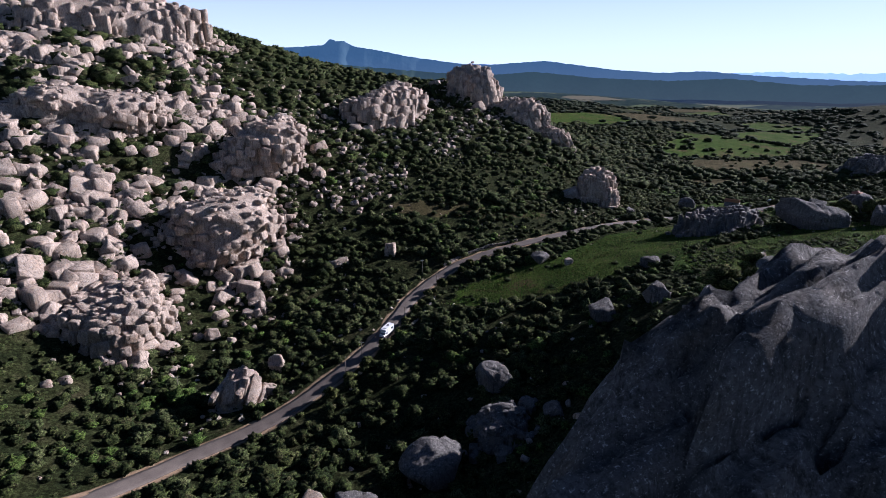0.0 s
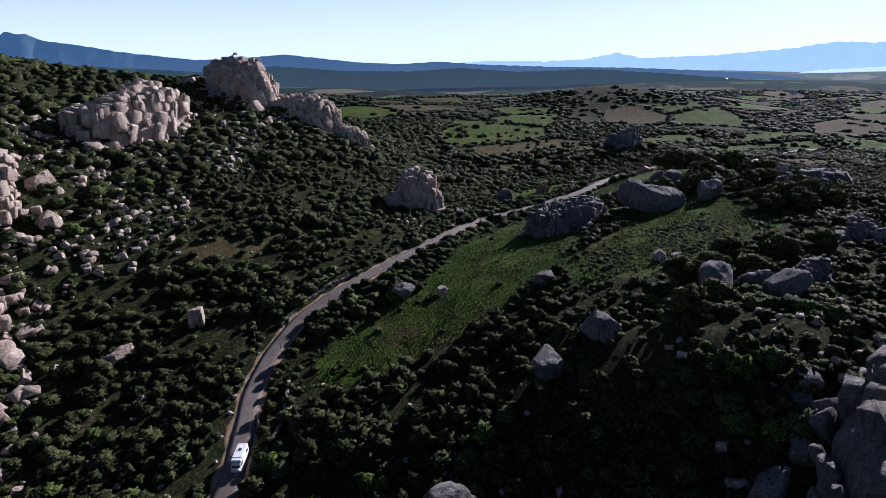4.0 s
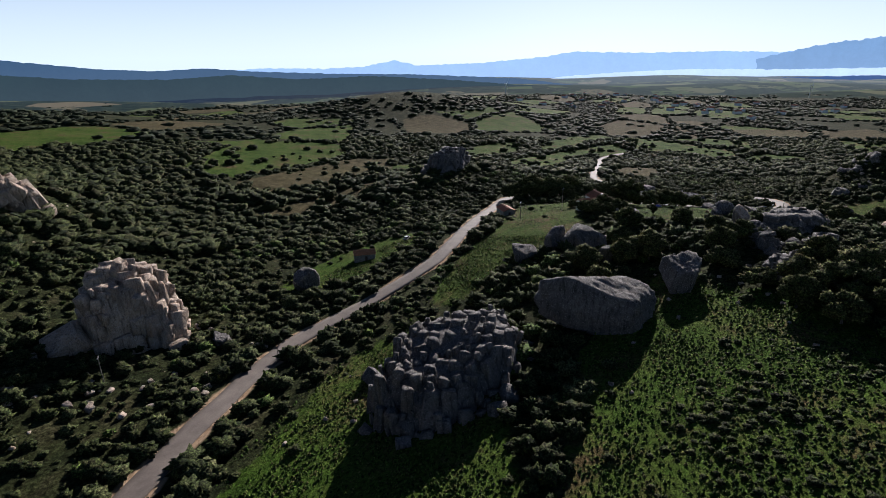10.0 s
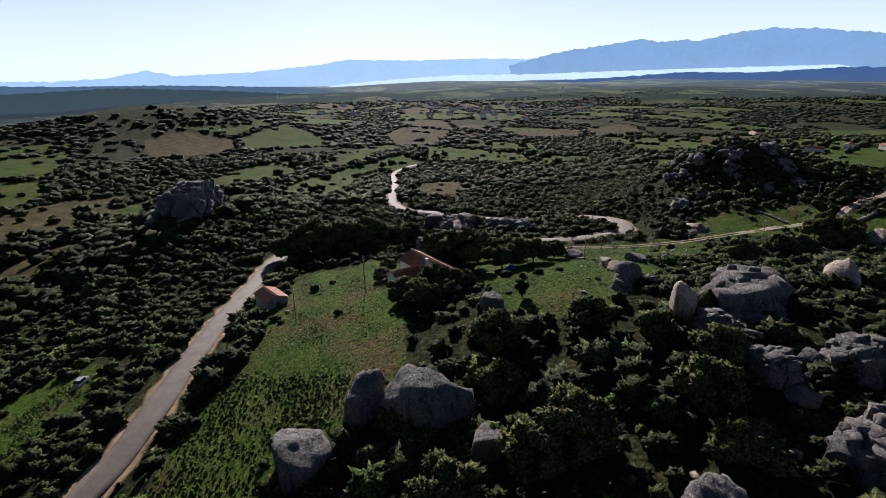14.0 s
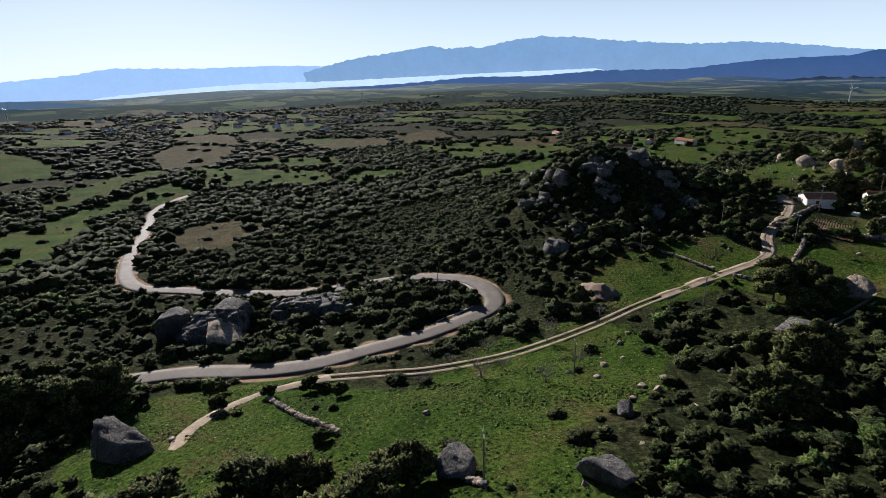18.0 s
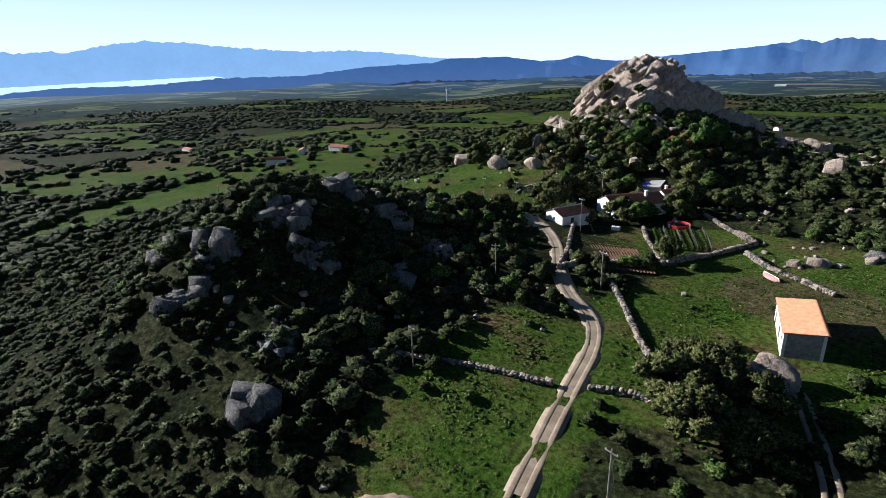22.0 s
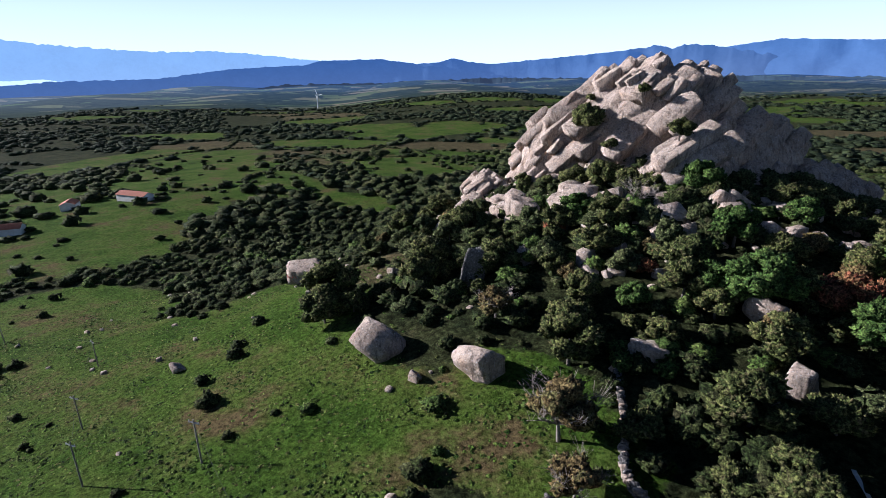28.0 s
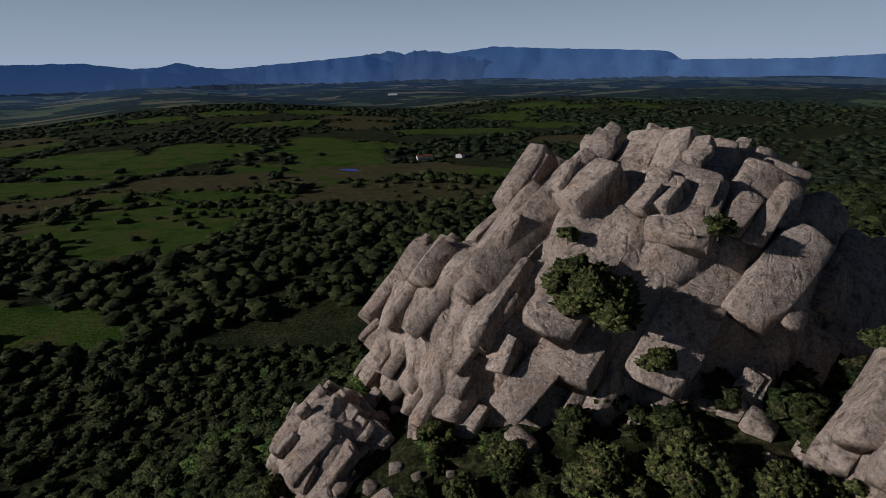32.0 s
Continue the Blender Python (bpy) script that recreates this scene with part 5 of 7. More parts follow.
def tree(label, seed, tall, wide, mat, bare=False, category="tree", foot=None):
    rng = np.random.RandomState(seed)
    top = tagged(new("tree"), label, category)
    bm = bmesh.new()
    fork = Vector((rng.uniform(-0.2, 0.2), rng.uniform(-0.2, 0.2), tall * 0.34))
    limb(bm, (0, 0, -0.4), fork, tall * 0.045, tall * 0.03, 7)
    ends = []
    for i in range(7):
        a = i * 2.39996
        e = Vector((math.cos(a) * wide * 0.42, math.sin(a) * wide * 0.42, tall * rng.uniform(0.6, 0.85)))
        limb(bm, fork, e, tall * 0.02, tall * 0.009, 5)
        ends.append(e)
        if bare:
            for k in range(9):
                t = rng.uniform(0.35, 1.0)
                p = fork.lerp(e, t)
                q = p + Vector((rng.normal(0, 0.16) * wide + math.cos(a) * 0.1 * wide, rng.normal(0, 0.16) * wide + math.sin(a) * 0.1 * wide, rng.uniform(0.04, 0.26) * tall))
                limb(bm, p, q, tall * 0.006, tall * 0.003, 3)
                for g in range(4):
                    w = q + Vector((rng.normal(0, 0.09) * wide, rng.normal(0, 0.09) * wide, rng.uniform(0.0, 0.12) * tall))
                    limb(bm, p.lerp(q, rng.uniform(0.4, 1)), w, tall * 0.0035, tall * 0.0018, 3)
    part("trunk", bm, TWIG if bare else BARK, top, "pale leafless trunk and branches" if bare else "")
    if not bare:
        part("crown", crown_mesh("crown", seed, tall, wide, 9, 52, mat, tall * 0.2 if foot is None else foot), None, top)
    elif mat:
        part("crown", crown_mesh("crown", seed, tall, wide * 0.8, 6, 12, mat, tall * 0.35), None, top, "thin remains of brown leaves")
    top.location = (0, 0, -500)
    return top


BUSH_PINE = foliage("pine_needles", [(0.024, 0.046, 0.013), (0.040, 0.072, 0.018), (0.060, 0.092, 0.025)])
OAK_LEAVES = foliage("holm_oak_leaves", [(0.024, 0.033, 0.012), (0.046, 0.057, 0.019), (0.080, 0.088, 0.030), (0.074, 0.066, 0.034)])
BUSH_BROWN = foliage("autumn_leaves", [(0.075, 0.055, 0.025), (0.12, 0.085, 0.04), (0.09, 0.085, 0.035)])
OAKS = [tree("dense dark evergreen oak in the scrub", 1, 5.0, 4.6, OAK_LEAVES), tree("dense dark evergreen oak in the scrub", 2, 6.0, 4.8, OAK_LEAVES), tree("dense dark evergreen oak in the scrub", 3, 4.2, 4.4, OAK_LEAVES)]
OLIVES = [tree("grey-green olive tree with spreading crown", 4, 4.4, 4.2, BUSH_LIGHT), tree("grey-green olive tree with spreading crown", 5, 5.2, 4.6, BUSH_LIGHT)]
PINES = [tree("bright green bushy tree", 6, 6.5, 5.2, BUSH_PINE), tree("bright green bushy tree", 7, 5.0, 4.2, BUSH_GREEN)]
BARES = [tree("leafless pale tree with fine twigs", 8, 5.0, 5.0, None, True), tree("nearly bare tree with brown leaves", 9, 5.5, 6.0, BUSH_BROWN, True)]
RUSSET = tree("russet red shrub in autumn", 10, 2.6, 3.8, BUSH_RED, category="shrub", foot=0.2)
BROWN = tree("brownish shrub turning in autumn", 11, 3.0, 3.6, BUSH_BROWN, category="shrub", foot=0.2)
CYPRESS = tree("slim dark cypress on the meadow", 12, 5.0, 2.0, BUSH, foot=0.3)
tree_rng = np.random.RandomState(8)


def plant(model, x, y, size=1.0, words=""):
    t = copy_thing(model, pose(x, y, at(x, y) - 0.1, 0, 0, tree_rng.uniform(0, 360)))
    s = size * tree_rng.uniform(0.9, 1.1)
    t.scale = (s, s, s * tree_rng.uniform(0.9, 1.1))
    t["group"] = "trees and tall shrubs"
    if words:
        t["label"] = words
    return t


# round the upper farm and along the road behind it
for x, y, s, m in ((252, 256, 1.5, 1), (256, 259, 1.3, 0), (263, 255, 1.0, 2), (257, 243, 1.1, 1), (261, 240, 1.1, 0), (252, 246, 1.0, 0), (225, 256, 1.2, 0), (229, 252, 0.9, 2), (234, 252, 0.9, 0),
                   (232, 256, 1.0, 1), (236, 250, 0.8, 2), (229, 262, 0.9, 0), (293, 304, 2.0, 1), (287, 311, 2.3, 0), (284, 321, 2.4, 1), (278, 327, 1.9, 2), (291, 313, 1.9, 0), (298, 308, 1.8, 2), (282, 316, 2.0, 1),
                   (297, 296, 1.5, 0), (303, 292, 1.4, 1), (288, 298, 1.3, 2), (245, 275, 0.8, 2), (253, 277, 0.7, 0), (266, 247, 1.0, 1), (262, 261, 1.2, 1), (268, 236, 1.0, 2),
                   (175, 232, 1.3, 1), (182, 225, 1.2, 0), (168, 225, 1.1, 2), (186, 220, 1.3, 1), (160, 228, 1.0, 0), (196, 232, 1.2, 2), (205, 235, 1.2, 1), (214, 222, 1.1, 0), (90, 148, 1.3, 1), (97, 144, 1.4, 0),
                   (104, 138, 1.4, 2), (110, 150, 1.1, 1), (118, 140, 1.4, 0), (80, 130, 1.2, 2), (70, 128, 1.2, 1), (126, 148, 1.2, 2), (134, 139, 1.3, 0), (325, 163, 1.4, 0), (320, 160, 1.2, 2), (330, 160, 1.3, 1),
                   (328, 154, 1.2, 0), (333, 151, 1.0, 2), (322, 154, 1.1, 1), (335, 201, 0.9, 0), (297, 173, 1.2, 1), (290, 180, 1.3, 0), (285, 186, 1.1, 2), (300, 180, 1.1, 0), (278, 190, 1.2, 1), (172, 184, 1.3, 0), (178, 178, 1.5, 1), (184, 186, 1.4, 2), (188, 176, 1.5, 0), (194, 184, 1.3, 1), (180, 192, 1.1, 2), (168, 176, 1.2, 1), (196, 206, 1.2, 0), (188, 203, 1.1, 2), (206, 204, 1.2, 1), (212, 212, 1.0, 0), (176, 170, 1.4, 1), (190, 168, 1.4, 0), (204, 176, 1.4, 2)):
    plant(OAKS[m], x, y, s)
plant(CYPRESS, 228, 236, 1.0)
plant(CYPRESS, 229, 243, 0.5)
plant(OLIVES[0], 266, 252, 1.3)
plant(OLIVES[1], 254, 262, 1.6)
# bushes on the bank above the road
for k in range(58, 120, 4):
    way = ROAD[k + 1] - ROAD[k]
    off = 5.2 + 1.6 * tree_rng.uniform()
    x, y = ROAD[k] + np.array((way[1], -way[0])) / np.linalg.norm(way) * off
    plant(OAKS[k % 3], x, y, tree_rng.uniform(0.45, 0.75))
# thicket inside the bend and along the road below it
for k in range(50):
    x, y = (tree_rng.uniform(346, 366), tree_rng.uniform(236, 288)) if k < 34 else (tree_rng.uniform(300, 324), tree_rng.uniform(288, 318))
    if clear_of_works(np.array([x]), np.array([y]))[0]:
        plant(OAKS[k % 3], x, y, tree_rng.uniform(0.4, 0.8))
# low bushes on the grass below the farm
for k in range(10):
    x, y = tree_rng.uniform(262, 306), tree_rng.uniform(232, 262) + (8 if k % 3 else 18)
    if clear_of_works(np.array([x]), np.array([y]))[0]:
        plant(OAKS[k % 3], x, y, tree_rng.uniform(0.25, 0.6))
# young bare trees beside the track
for x, y, s in ((301, 226, 0.7), (305, 222, 0.5), (312, 224, 0.55), (316, 212, 0.6), (300, 236, 0.5), (309, 231, 0.45), (322, 210, 0.5), (314, 236, 0.5), (296, 216, 0.6), (303, 209, 0.65), (326, 199, 0.55), (331, 203, 0.5)):
    plant(BARES[0], x, y, s, "young leafless tree on the grass")
# round the lower farm
for x, y, s, m in ((398, 95, 1.18, 1), (402, 99, 1.5, 0), (413, 92, 1.2, 2), (403, 74, 0.99, 0), (408, 80, 0.81, 1), (381, 100, 1.1, 2), (377, 104, 0.8, 0), (372, 88, 1.2, 1), (376, 78, 1.2, 0), (366, 76, 1.3, 2),
                   (392, 58, 1.6, 1), (384, 60, 1.3, 0), (399, 104, 1.2, 2), (394, 113, 1.0, 0), (402, 133, 0.9, 2), (398, 126, 0.9, 0), (383, 112, 0.9, 2), (356, 119, 0.9, 0), (361.5, 134, 0.45, 1), (430, 66, 1.05, 1),
                   (433, 62, 0.87, 0), (418, 72, 0.74, 2), (410, 66, 1.05, 1), (405, 70, 0.87, 0), (403, 61, 0.81, 2), (405, 84, 0.87, 0), (402, 90, 0.81, 1), (409, 74, 0.74, 2), (473, 71, 1.2, 0), (476, 67, 1.3, 1), (470, 67, 1.0, 2), (463, 58, 1.1, 0)):
    plant(OAKS[m], x, y, s)
for x, y, s, m in ((377, 95, 0.8, 1), (376, 88, 0.9, 1), (414, 46, 1.4, 0), (398, 30, 1.6, 0), (390, 52, 1.2, 0), (378, 62, 1.0, 1), (376, 100, 0.9, 1), (400, 46, 1.2, 0), (395, 76, 0.9, 1)):
    plant(PINES[m], x, y, s)
plant(BARES[1], 425, 77, 1.3)
plant(BARES[1], 420, 83, 0.8)
plant(BARES[0], 438, 27, 1.3, "leafless pale tree below the crag")
plant(BARES[0], 412, 90, 0.8)
plant(BARES[1], 444, 62, 0.8)
for x, y, s in ((405, 38, 1.4), (402, 34, 1.2), (450, 36, 0.8), (444, 33, 0.7), (430, 44, 0.7)):
    plant(RUSSET, x, y, s)
# the grove at the foot of the great crag
gx0, gy0 = jittered(384, 520, -8, 64, 5.2, tree_rng)
for x, y in zip(gx0, gy0):
    u, v = -0.755 * (x - 455) - 0.656 * (y + 4), 0.656 * (x - 455) - 0.755 * (y + 4)
    crag_side = (u - 3) ** 2 / 44 ** 2 + (v + 3) ** 2 / 29 ** 2
    edge = (x - 444) ** 2 / 58 ** 2 + (y - 30) ** 2 / 30 ** 2
    if crag_side < 1 or edge > 1 or tree_rng.uniform() > 0.8 or not clear_of_works(np.array([x]), np.array([y]))[0] or inside(np.array([x]), np.array([y]), MEADOWS + DRY)[0] > 0.4:
        continue
    k = tree_rng.uniform()
    model = OAKS[tree_rng.randint(3)] if k < 0.56 else OLIVES[tree_rng.randint(2)] if k < 0.80 else PINES[1] if k < 0.85 else BROWN if k < 0.94 else PINES[0]
    plant(model, x, y, tree_rng.uniform(0.4, 1.05), "")
for k in range(56):
    u, v = tree_rng.uniform(-38, 34), tree_rng.uniform(-36, -24)
    x, y = 455 - 0.755 * u + 0.656 * v, -4 - 0.656 * u - 0.755 * v
    plant((OAKS + OLIVES + [BROWN])[tree_rng.randint(6)], x, y, tree_rng.uniform(0.3, 0.75), "")
bpy.context.view_layer.update()
CRAG_TOPS = [o.matrix_world @ q.co for o in bpy.data.objects if o.name.startswith(("slab", "core_block")) and o.parent and abs(o.parent.location.x - 455) < 1 for q in o.data.vertices]
for x, y, s in ((458, 8.5, 1.15), (460, 6, 0.8), (450, 17, 1.0), (456, 17, 0.9), (444, 18, 0.9), (436, 16, 0.7), (428, 20, 0.9), (440, 8, 0.5), (464, 14, 0.6), (472, 12, 0.6), (452, 9, 0.5), (460, 8, 0.4), (448, 4, 0.4), (434, 6, 0.5), (468, 18, 0.6), (461, 2, 0.35)):
    t = plant(OAKS[int(x) % 3], x, y, s, "shrub rooted in a cleft of the crag")
    near = [q for q in CRAG_TOPS if abs(q[0] - x) < 1.2 and abs(q[1] - y) < 1.2]
    t.location.z = max([at(x, y)] + [q[2] for q in near]) - 0.4
for m in OAKS + OLIVES + PINES + BARES + [RUSSET, BROWN, CYPRESS]:
    for o in (*m.children_recursive, m):
        bpy.data.objects.remove(o)

# ---- buildings ----
PLASTER = speckled("lime_plaster", (0.62, 0.58, 0.52), (0.80, 0.77, 0.72), 0.6, 0.9, 8, 0.02)
STONEWALL = speckled("rubble_stone_wall", (0.16, 0.15, 0.14), (0.34, 0.32, 0.30), 2.2, 0.95, 5, 0.12)
TILE_ORANGE = speckled("new_orange_tiles", (0.36, 0.15, 0.075), (0.50, 0.24, 0.13), 1.2, 0.85, 6, 0.03)
TILE_OLD = speckled("old_brown_tiles", (0.16, 0.075, 0.05), (0.34, 0.16, 0.10), 1.0, 0.9, 6, 0.03)
TILE_RED = speckled("red_clay_tiles", (0.36, 0.12, 0.07), (0.52, 0.22, 0.14), 1.0, 0.85, 6, 0.03)
DARKWOOD = speckled("dark_wood", (0.05, 0.035, 0.025), (0.10, 0.07, 0.05), 2.0, 0.8)
GREYWOOD = speckled("weathered_wood", (0.18, 0.15, 0.12), (0.32, 0.28, 0.23), 2.0, 0.9)
GLASS, _nt, _b = material("window_glass", 0.08)
_b.inputs["Base Color"].default_value = (0.03, 0.04, 0.05, 1)
_b.inputs["Specular IOR Level"].default_value = 0.6
CONCRETE = speckled("pale_concrete", (0.42, 0.40, 0.36), (0.60, 0.57, 0.52), 0.8, 0.9, 8, 0.02)
WHITE = speckled("white_paint", (0.72, 0.72, 0.70), (0.82, 0.82, 0.81), 0.8, 0.4, 6, 0.0)
RUBBER = speckled("black_rubber", (0.02, 0.02, 0.02), (0.04, 0.04, 0.04), 4.0, 0.9, 6, 0.0)
STEEL = speckled("dull_steel", (0.35, 0.35, 0.36), (0.50, 0.50, 0.50), 2.0, 0.45, 6, 0.0, metal=0.8)
BLUE = speckled("blue_plastic", (0.03, 0.05, 0.42), (0.05, 0.09, 0.60), 1.0, 0.45, 6, 0.01)
RED = speckled("red_plastic", (0.45, 0.02, 0.02), (0.62, 0.05, 0.04), 1.0, 0.45, 6, 0.01)
WATER, _nt, _b = material("pool_water", 0.05)
_b.inputs["Base Color"].default_value = (0.05, 0.06, 0.03, 1)


def box(bm, x0, x1, y0, y1, z0, z1):
    v = [bm.verts.new(p) for p in ((x0, y0, z0), (x1, y0, z0), (x1, y1, z0), (x0, y1, z0), (x0, y0, z1), (x1, y0, z1), (x1, y1, z1), (x0, y1, z1))]
    for f in ((0, 3, 2, 1), (4, 5, 6, 7), (0, 1, 5, 4), (1, 2, 6, 5), (2, 3, 7, 6), (3, 0, 4, 7)):
        bm.faces.new([v[i] for i in f])


def boxes(*sizes, bevel=0.0):
    bm = bmesh.new()
    for s in sizes:
        box(bm, *s)
    if bevel:
        bmesh.ops.bevel(bm, geom=bm.edges[:], offset=bevel, segments=2, affect="EDGES", clamp_overlap=True)
    return bm


def tile_slope(length, depth, step=0.3, course=0.55):
    """One slope of clay tiles: rounded columns that overlap course by course; x along the eave, y up the slope."""
    nx_, ny_ = int(length / step) * 3, max(2, int(depth / course))
    xs = np.linspace(-length / 2, length / 2, nx_ + 1)
    prof = 0.05 * np.abs(np.sin(np.pi * xs / step))
    rows = []
    for j in range(ny_):
        for y_, lift in ((depth * j / ny_, 0.035), (depth * (j + 1) / ny_, 0.0)):
            rows.append(np.column_stack([xs, np.full(len(xs), y_), prof + lift]))
    rows.append(np.column_stack([xs, np.full(len(xs), depth), np.full(len(xs), -0.10)]))
    rows.insert(0, np.column_stack([xs, np.zeros(len(xs)), np.full(len(xs), -0.10)]))
    v = np.stack(rows)
    n, k = v.shape[:2]
    i = np.arange(n * k).reshape(n, k)
    f = np.stack([i[:-1, :-1], i[:-1, 1:], i[1:, 1:], i[1:, :-1]], -1).reshape(-1, 4)
    under = np.array([[i[0, 0], i[-1, 0], i[-1, -1], i[0, -1]]])
    return v.reshape(-1, 3), np.vstack([f, under])


def pierced(length, tall, thick, holes):
    """A wall along x with openings (centre, sill, width, height) that go right through it."""
    bm = bmesh.new()
    at_x = -length / 2
    for c, sill, w, h in sorted(holes):
        box(bm, at_x, c - w / 2, -thick / 2, thick / 2, -1.2, tall)
        box(bm, c - w / 2, c + w / 2, -thick / 2, thick / 2, -1.2, sill)
        if sill + h < tall - 0.02:
            box(bm, c - w / 2, c + w / 2, -thick / 2, thick / 2, sill + h, tall)
        at_x = c + w / 2
    box(bm, at_x, length / 2, -thick / 2, thick / 2, -1.2, tall)
    return bm


def house(label, x, y, turn, length, width, tall, rise, wall_mat, roof_mat, holes=None, mono=False, ends=None, z=None, chimney=None, back_roof=None, category="house", name="farmhouse"):
    """A small country building: pierced walls, gables, tiled slopes; holes by side (s, n, e, w): (centre, sill, width, height, kind)."""
    top = tagged(new(name), label, category)
    top.matrix_basis = pose(x, y, at(x, y) if z is None else z, 0, 0, turn)
    th, holes = 0.4, holes or {}
    for side, ln, px_, py_, rot in (("s", length, 0, -width / 2 + th / 2, 0), ("n", length, 0, width / 2 - th / 2, 180), ("e", width - 2 * th - 0.01, length / 2 - th / 2, 0, 90), ("w", width - 2 * th - 0.01, -length / 2 + th / 2, 0, -90)):
        here = holes.get(side, ())
        hi = tall + (rise if mono and side == "n" else 0)
        wall = part("wall", pierced(ln, hi, th, [h[:4] for h in here]), (ends or wall_mat) if side in "ew" else wall_mat, top)
        wall.matrix_basis = pose(px_, py_, 0, 0, 0, rot)
        for c, sill, w, h, kind in here:
            if kind == "door":
                leaf = part("door", boxes(*[(-w / 2 + w * i / 4 + 0.01, -w / 2 + w * (i + 1) / 4 - 0.01, -0.04, 0.04, 0.02, h - 0.02) for i in range(4)]), DARKWOOD, top, "dark plank door")
                leaf.matrix_basis = wall.matrix_basis @ pose(c, -0.05, sill)
            else:
                win = part("window", boxes((-w / 2, -w / 2 + 0.07, -0.05, 0.05, 0, h), (w / 2 - 0.07, w / 2, -0.05, 0.05, 0, h), (-w / 2, w / 2, -0.05, 0.05, 0, 0.07), (-w / 2, w / 2, -0.05, 0.05, h - 0.07, h)), DARKWOOD, top)
                win.matrix_basis = wall.matrix_basis @ pose(c, -0.05, sill)
                pane = part("pane", boxes((-w / 2 + 0.07, w / 2 - 0.07, -0.01, 0.01, 0.07, h - 0.07)), GLASS, win)
    over = 0.28
    if mono:
        for s in (-1, 1):
            bm = bmesh.new()
            q = [bm.verts.new((s * (length / 2 - th * k), yy, zz)) for k in (0, 1) for yy, zz in ((-width / 2, tall - 0.02), (width / 2, tall - 0.02), (width / 2, tall + rise))]
            for f in ((0, 1, 2), (5, 4, 3), (0, 3, 4, 1), (1, 4, 5, 2), (2, 5, 3, 0)):
                bm.faces.new([q[i] for i in f])
            part("gable", bm, ends or wall_mat, top)
        d = math.hypot(width, rise) + 2 * over
        v, f = tile_slope(length + 2 * over, d)
        part("roof_slope", mesh_of("roof_slope", v, f, roof_mat), None, top).matrix_basis = pose(0, -width / 2 - over, tall + 0.12 - over * rise / width, math.degrees(math.atan2(rise, width)))
    else:
        for s in (-1, 1):
            bm = bmesh.new()
            q = [bm.verts.new((s * (length / 2 - th * k), yy, zz)) for k in (0, 1) for yy, zz in ((-width / 2, tall - 0.01), (width / 2, tall - 0.01), (0, tall + rise))]
            for f in ((0, 1, 2), (5, 4, 3), (0, 3, 4, 1), (1, 4, 5, 2), (2, 5, 3, 0)):
                bm.faces.new([q[i] for i in f])
            part("gable", bm, ends or wall_mat, top)
            d = math.hypot(width / 2, rise) + over
            v, f = tile_slope(length + 2 * over, d)
            slope = part("roof_slope", mesh_of("roof_slope", v, f, (back_roof if s > 0 and back_roof else roof_mat)), None, top)
            slope.matrix_basis = pose(0, 0, 0, 0, 0, 0 if s < 0 else 180) @ pose(0, -width / 2 - over, tall + 0.12 - over * rise / (width / 2), math.degrees(math.atan2(rise, width / 2)))
        bm = bmesh.new()
        limb(bm, (-length / 2 - over, 0, 0), (length / 2 + over, 0, 0), 0.17, 0.17, 8)
        part("ridge_tiles", bm, roof_mat, top).matrix_basis = pose(0, 0, tall + rise + 0.12)
    if chimney:
        cx_, cy_ = chimney
        c = part("chimney", boxes((cx_ - 0.3, cx_ + 0.3, cy_ - 0.3, cy_ + 0.3, tall, tall + rise + 0.9), (cx_ - 0.38, cx_ + 0.38, cy_ - 0.38, cy_ + 0.38, tall + rise + 0.9, tall + rise + 1.0)), wall_mat, top)
    return top


house("long stone barn with an orange tiled lean-to roof", 326.4, 132.6, 117, 12.2, 5.0, 3.4, 0.5, PLASTER, TILE_ORANGE,
      {"s": [(-4.4, 0.0, 1.1, 2.1, "door"), (-1.6, 1.2, 0.7, 0.8, "window"), (1.2, 0.0, 1.1, 2.1, "door"), (4.2, 1.2, 0.7, 0.8, "window")]}, True, STONEWALL, category="barn", name="barn")
house("small cream outbuilding with a worn brown tiled roof", 384.6, 116.4, 80, 8.0, 6.4, 2.6, 1.2, PLASTER, CONCRETE,
      {"e": [(0.0, 1.0, 0.7, 0.8, "window")], "n": [(-1.0, 0.0, 1.0, 2.0, "door")]}, back_roof=TILE_OLD, category="shed", name="outbuilding")
house("whitewashed farmhouse with rust-brown tiled roof", 382.5, 93.5, 66, 15.0, 9.0, 3.2, 1.8, WHITE, TILE_RED,
      {"e": [(0.0, 0.0, 1.1, 2.1, "door"), (2.0, 1.1, 0.8, 0.9, "window")], "n": [(-3, 1.1, 0.8, 0.9, "window"), (3, 1.1, 0.8, 0.9, "window")]}, back_roof=TILE_OLD, chimney=(-3, 1.5))
house("low terracotta-roofed farmhouse wing", 378.0, 81.0, 66, 8.0, 6.0, 3.4, 1.3, PLASTER, TILE_RED, {"n": [(0, 1.1, 0.8, 0.9, "window")]}, chimney=(2, -1))
house("stone farmhouse with an old brown tiled roof", 243.2, 261.3, 55, 15.5, 7.2, 3.4, 1.7, PLASTER, TILE_OLD,
      {"w": [(0.0, 1.0, 0.8, 0.9, "window")], "n": [(-4.0, 0.0, 1.1, 2.1, "door"), (0.5, 1.1, 0.8, 0.9, "window"), (4.5, 1.1, 0.8, 0.9, "window")]}, chimney=(-2, 2.0))
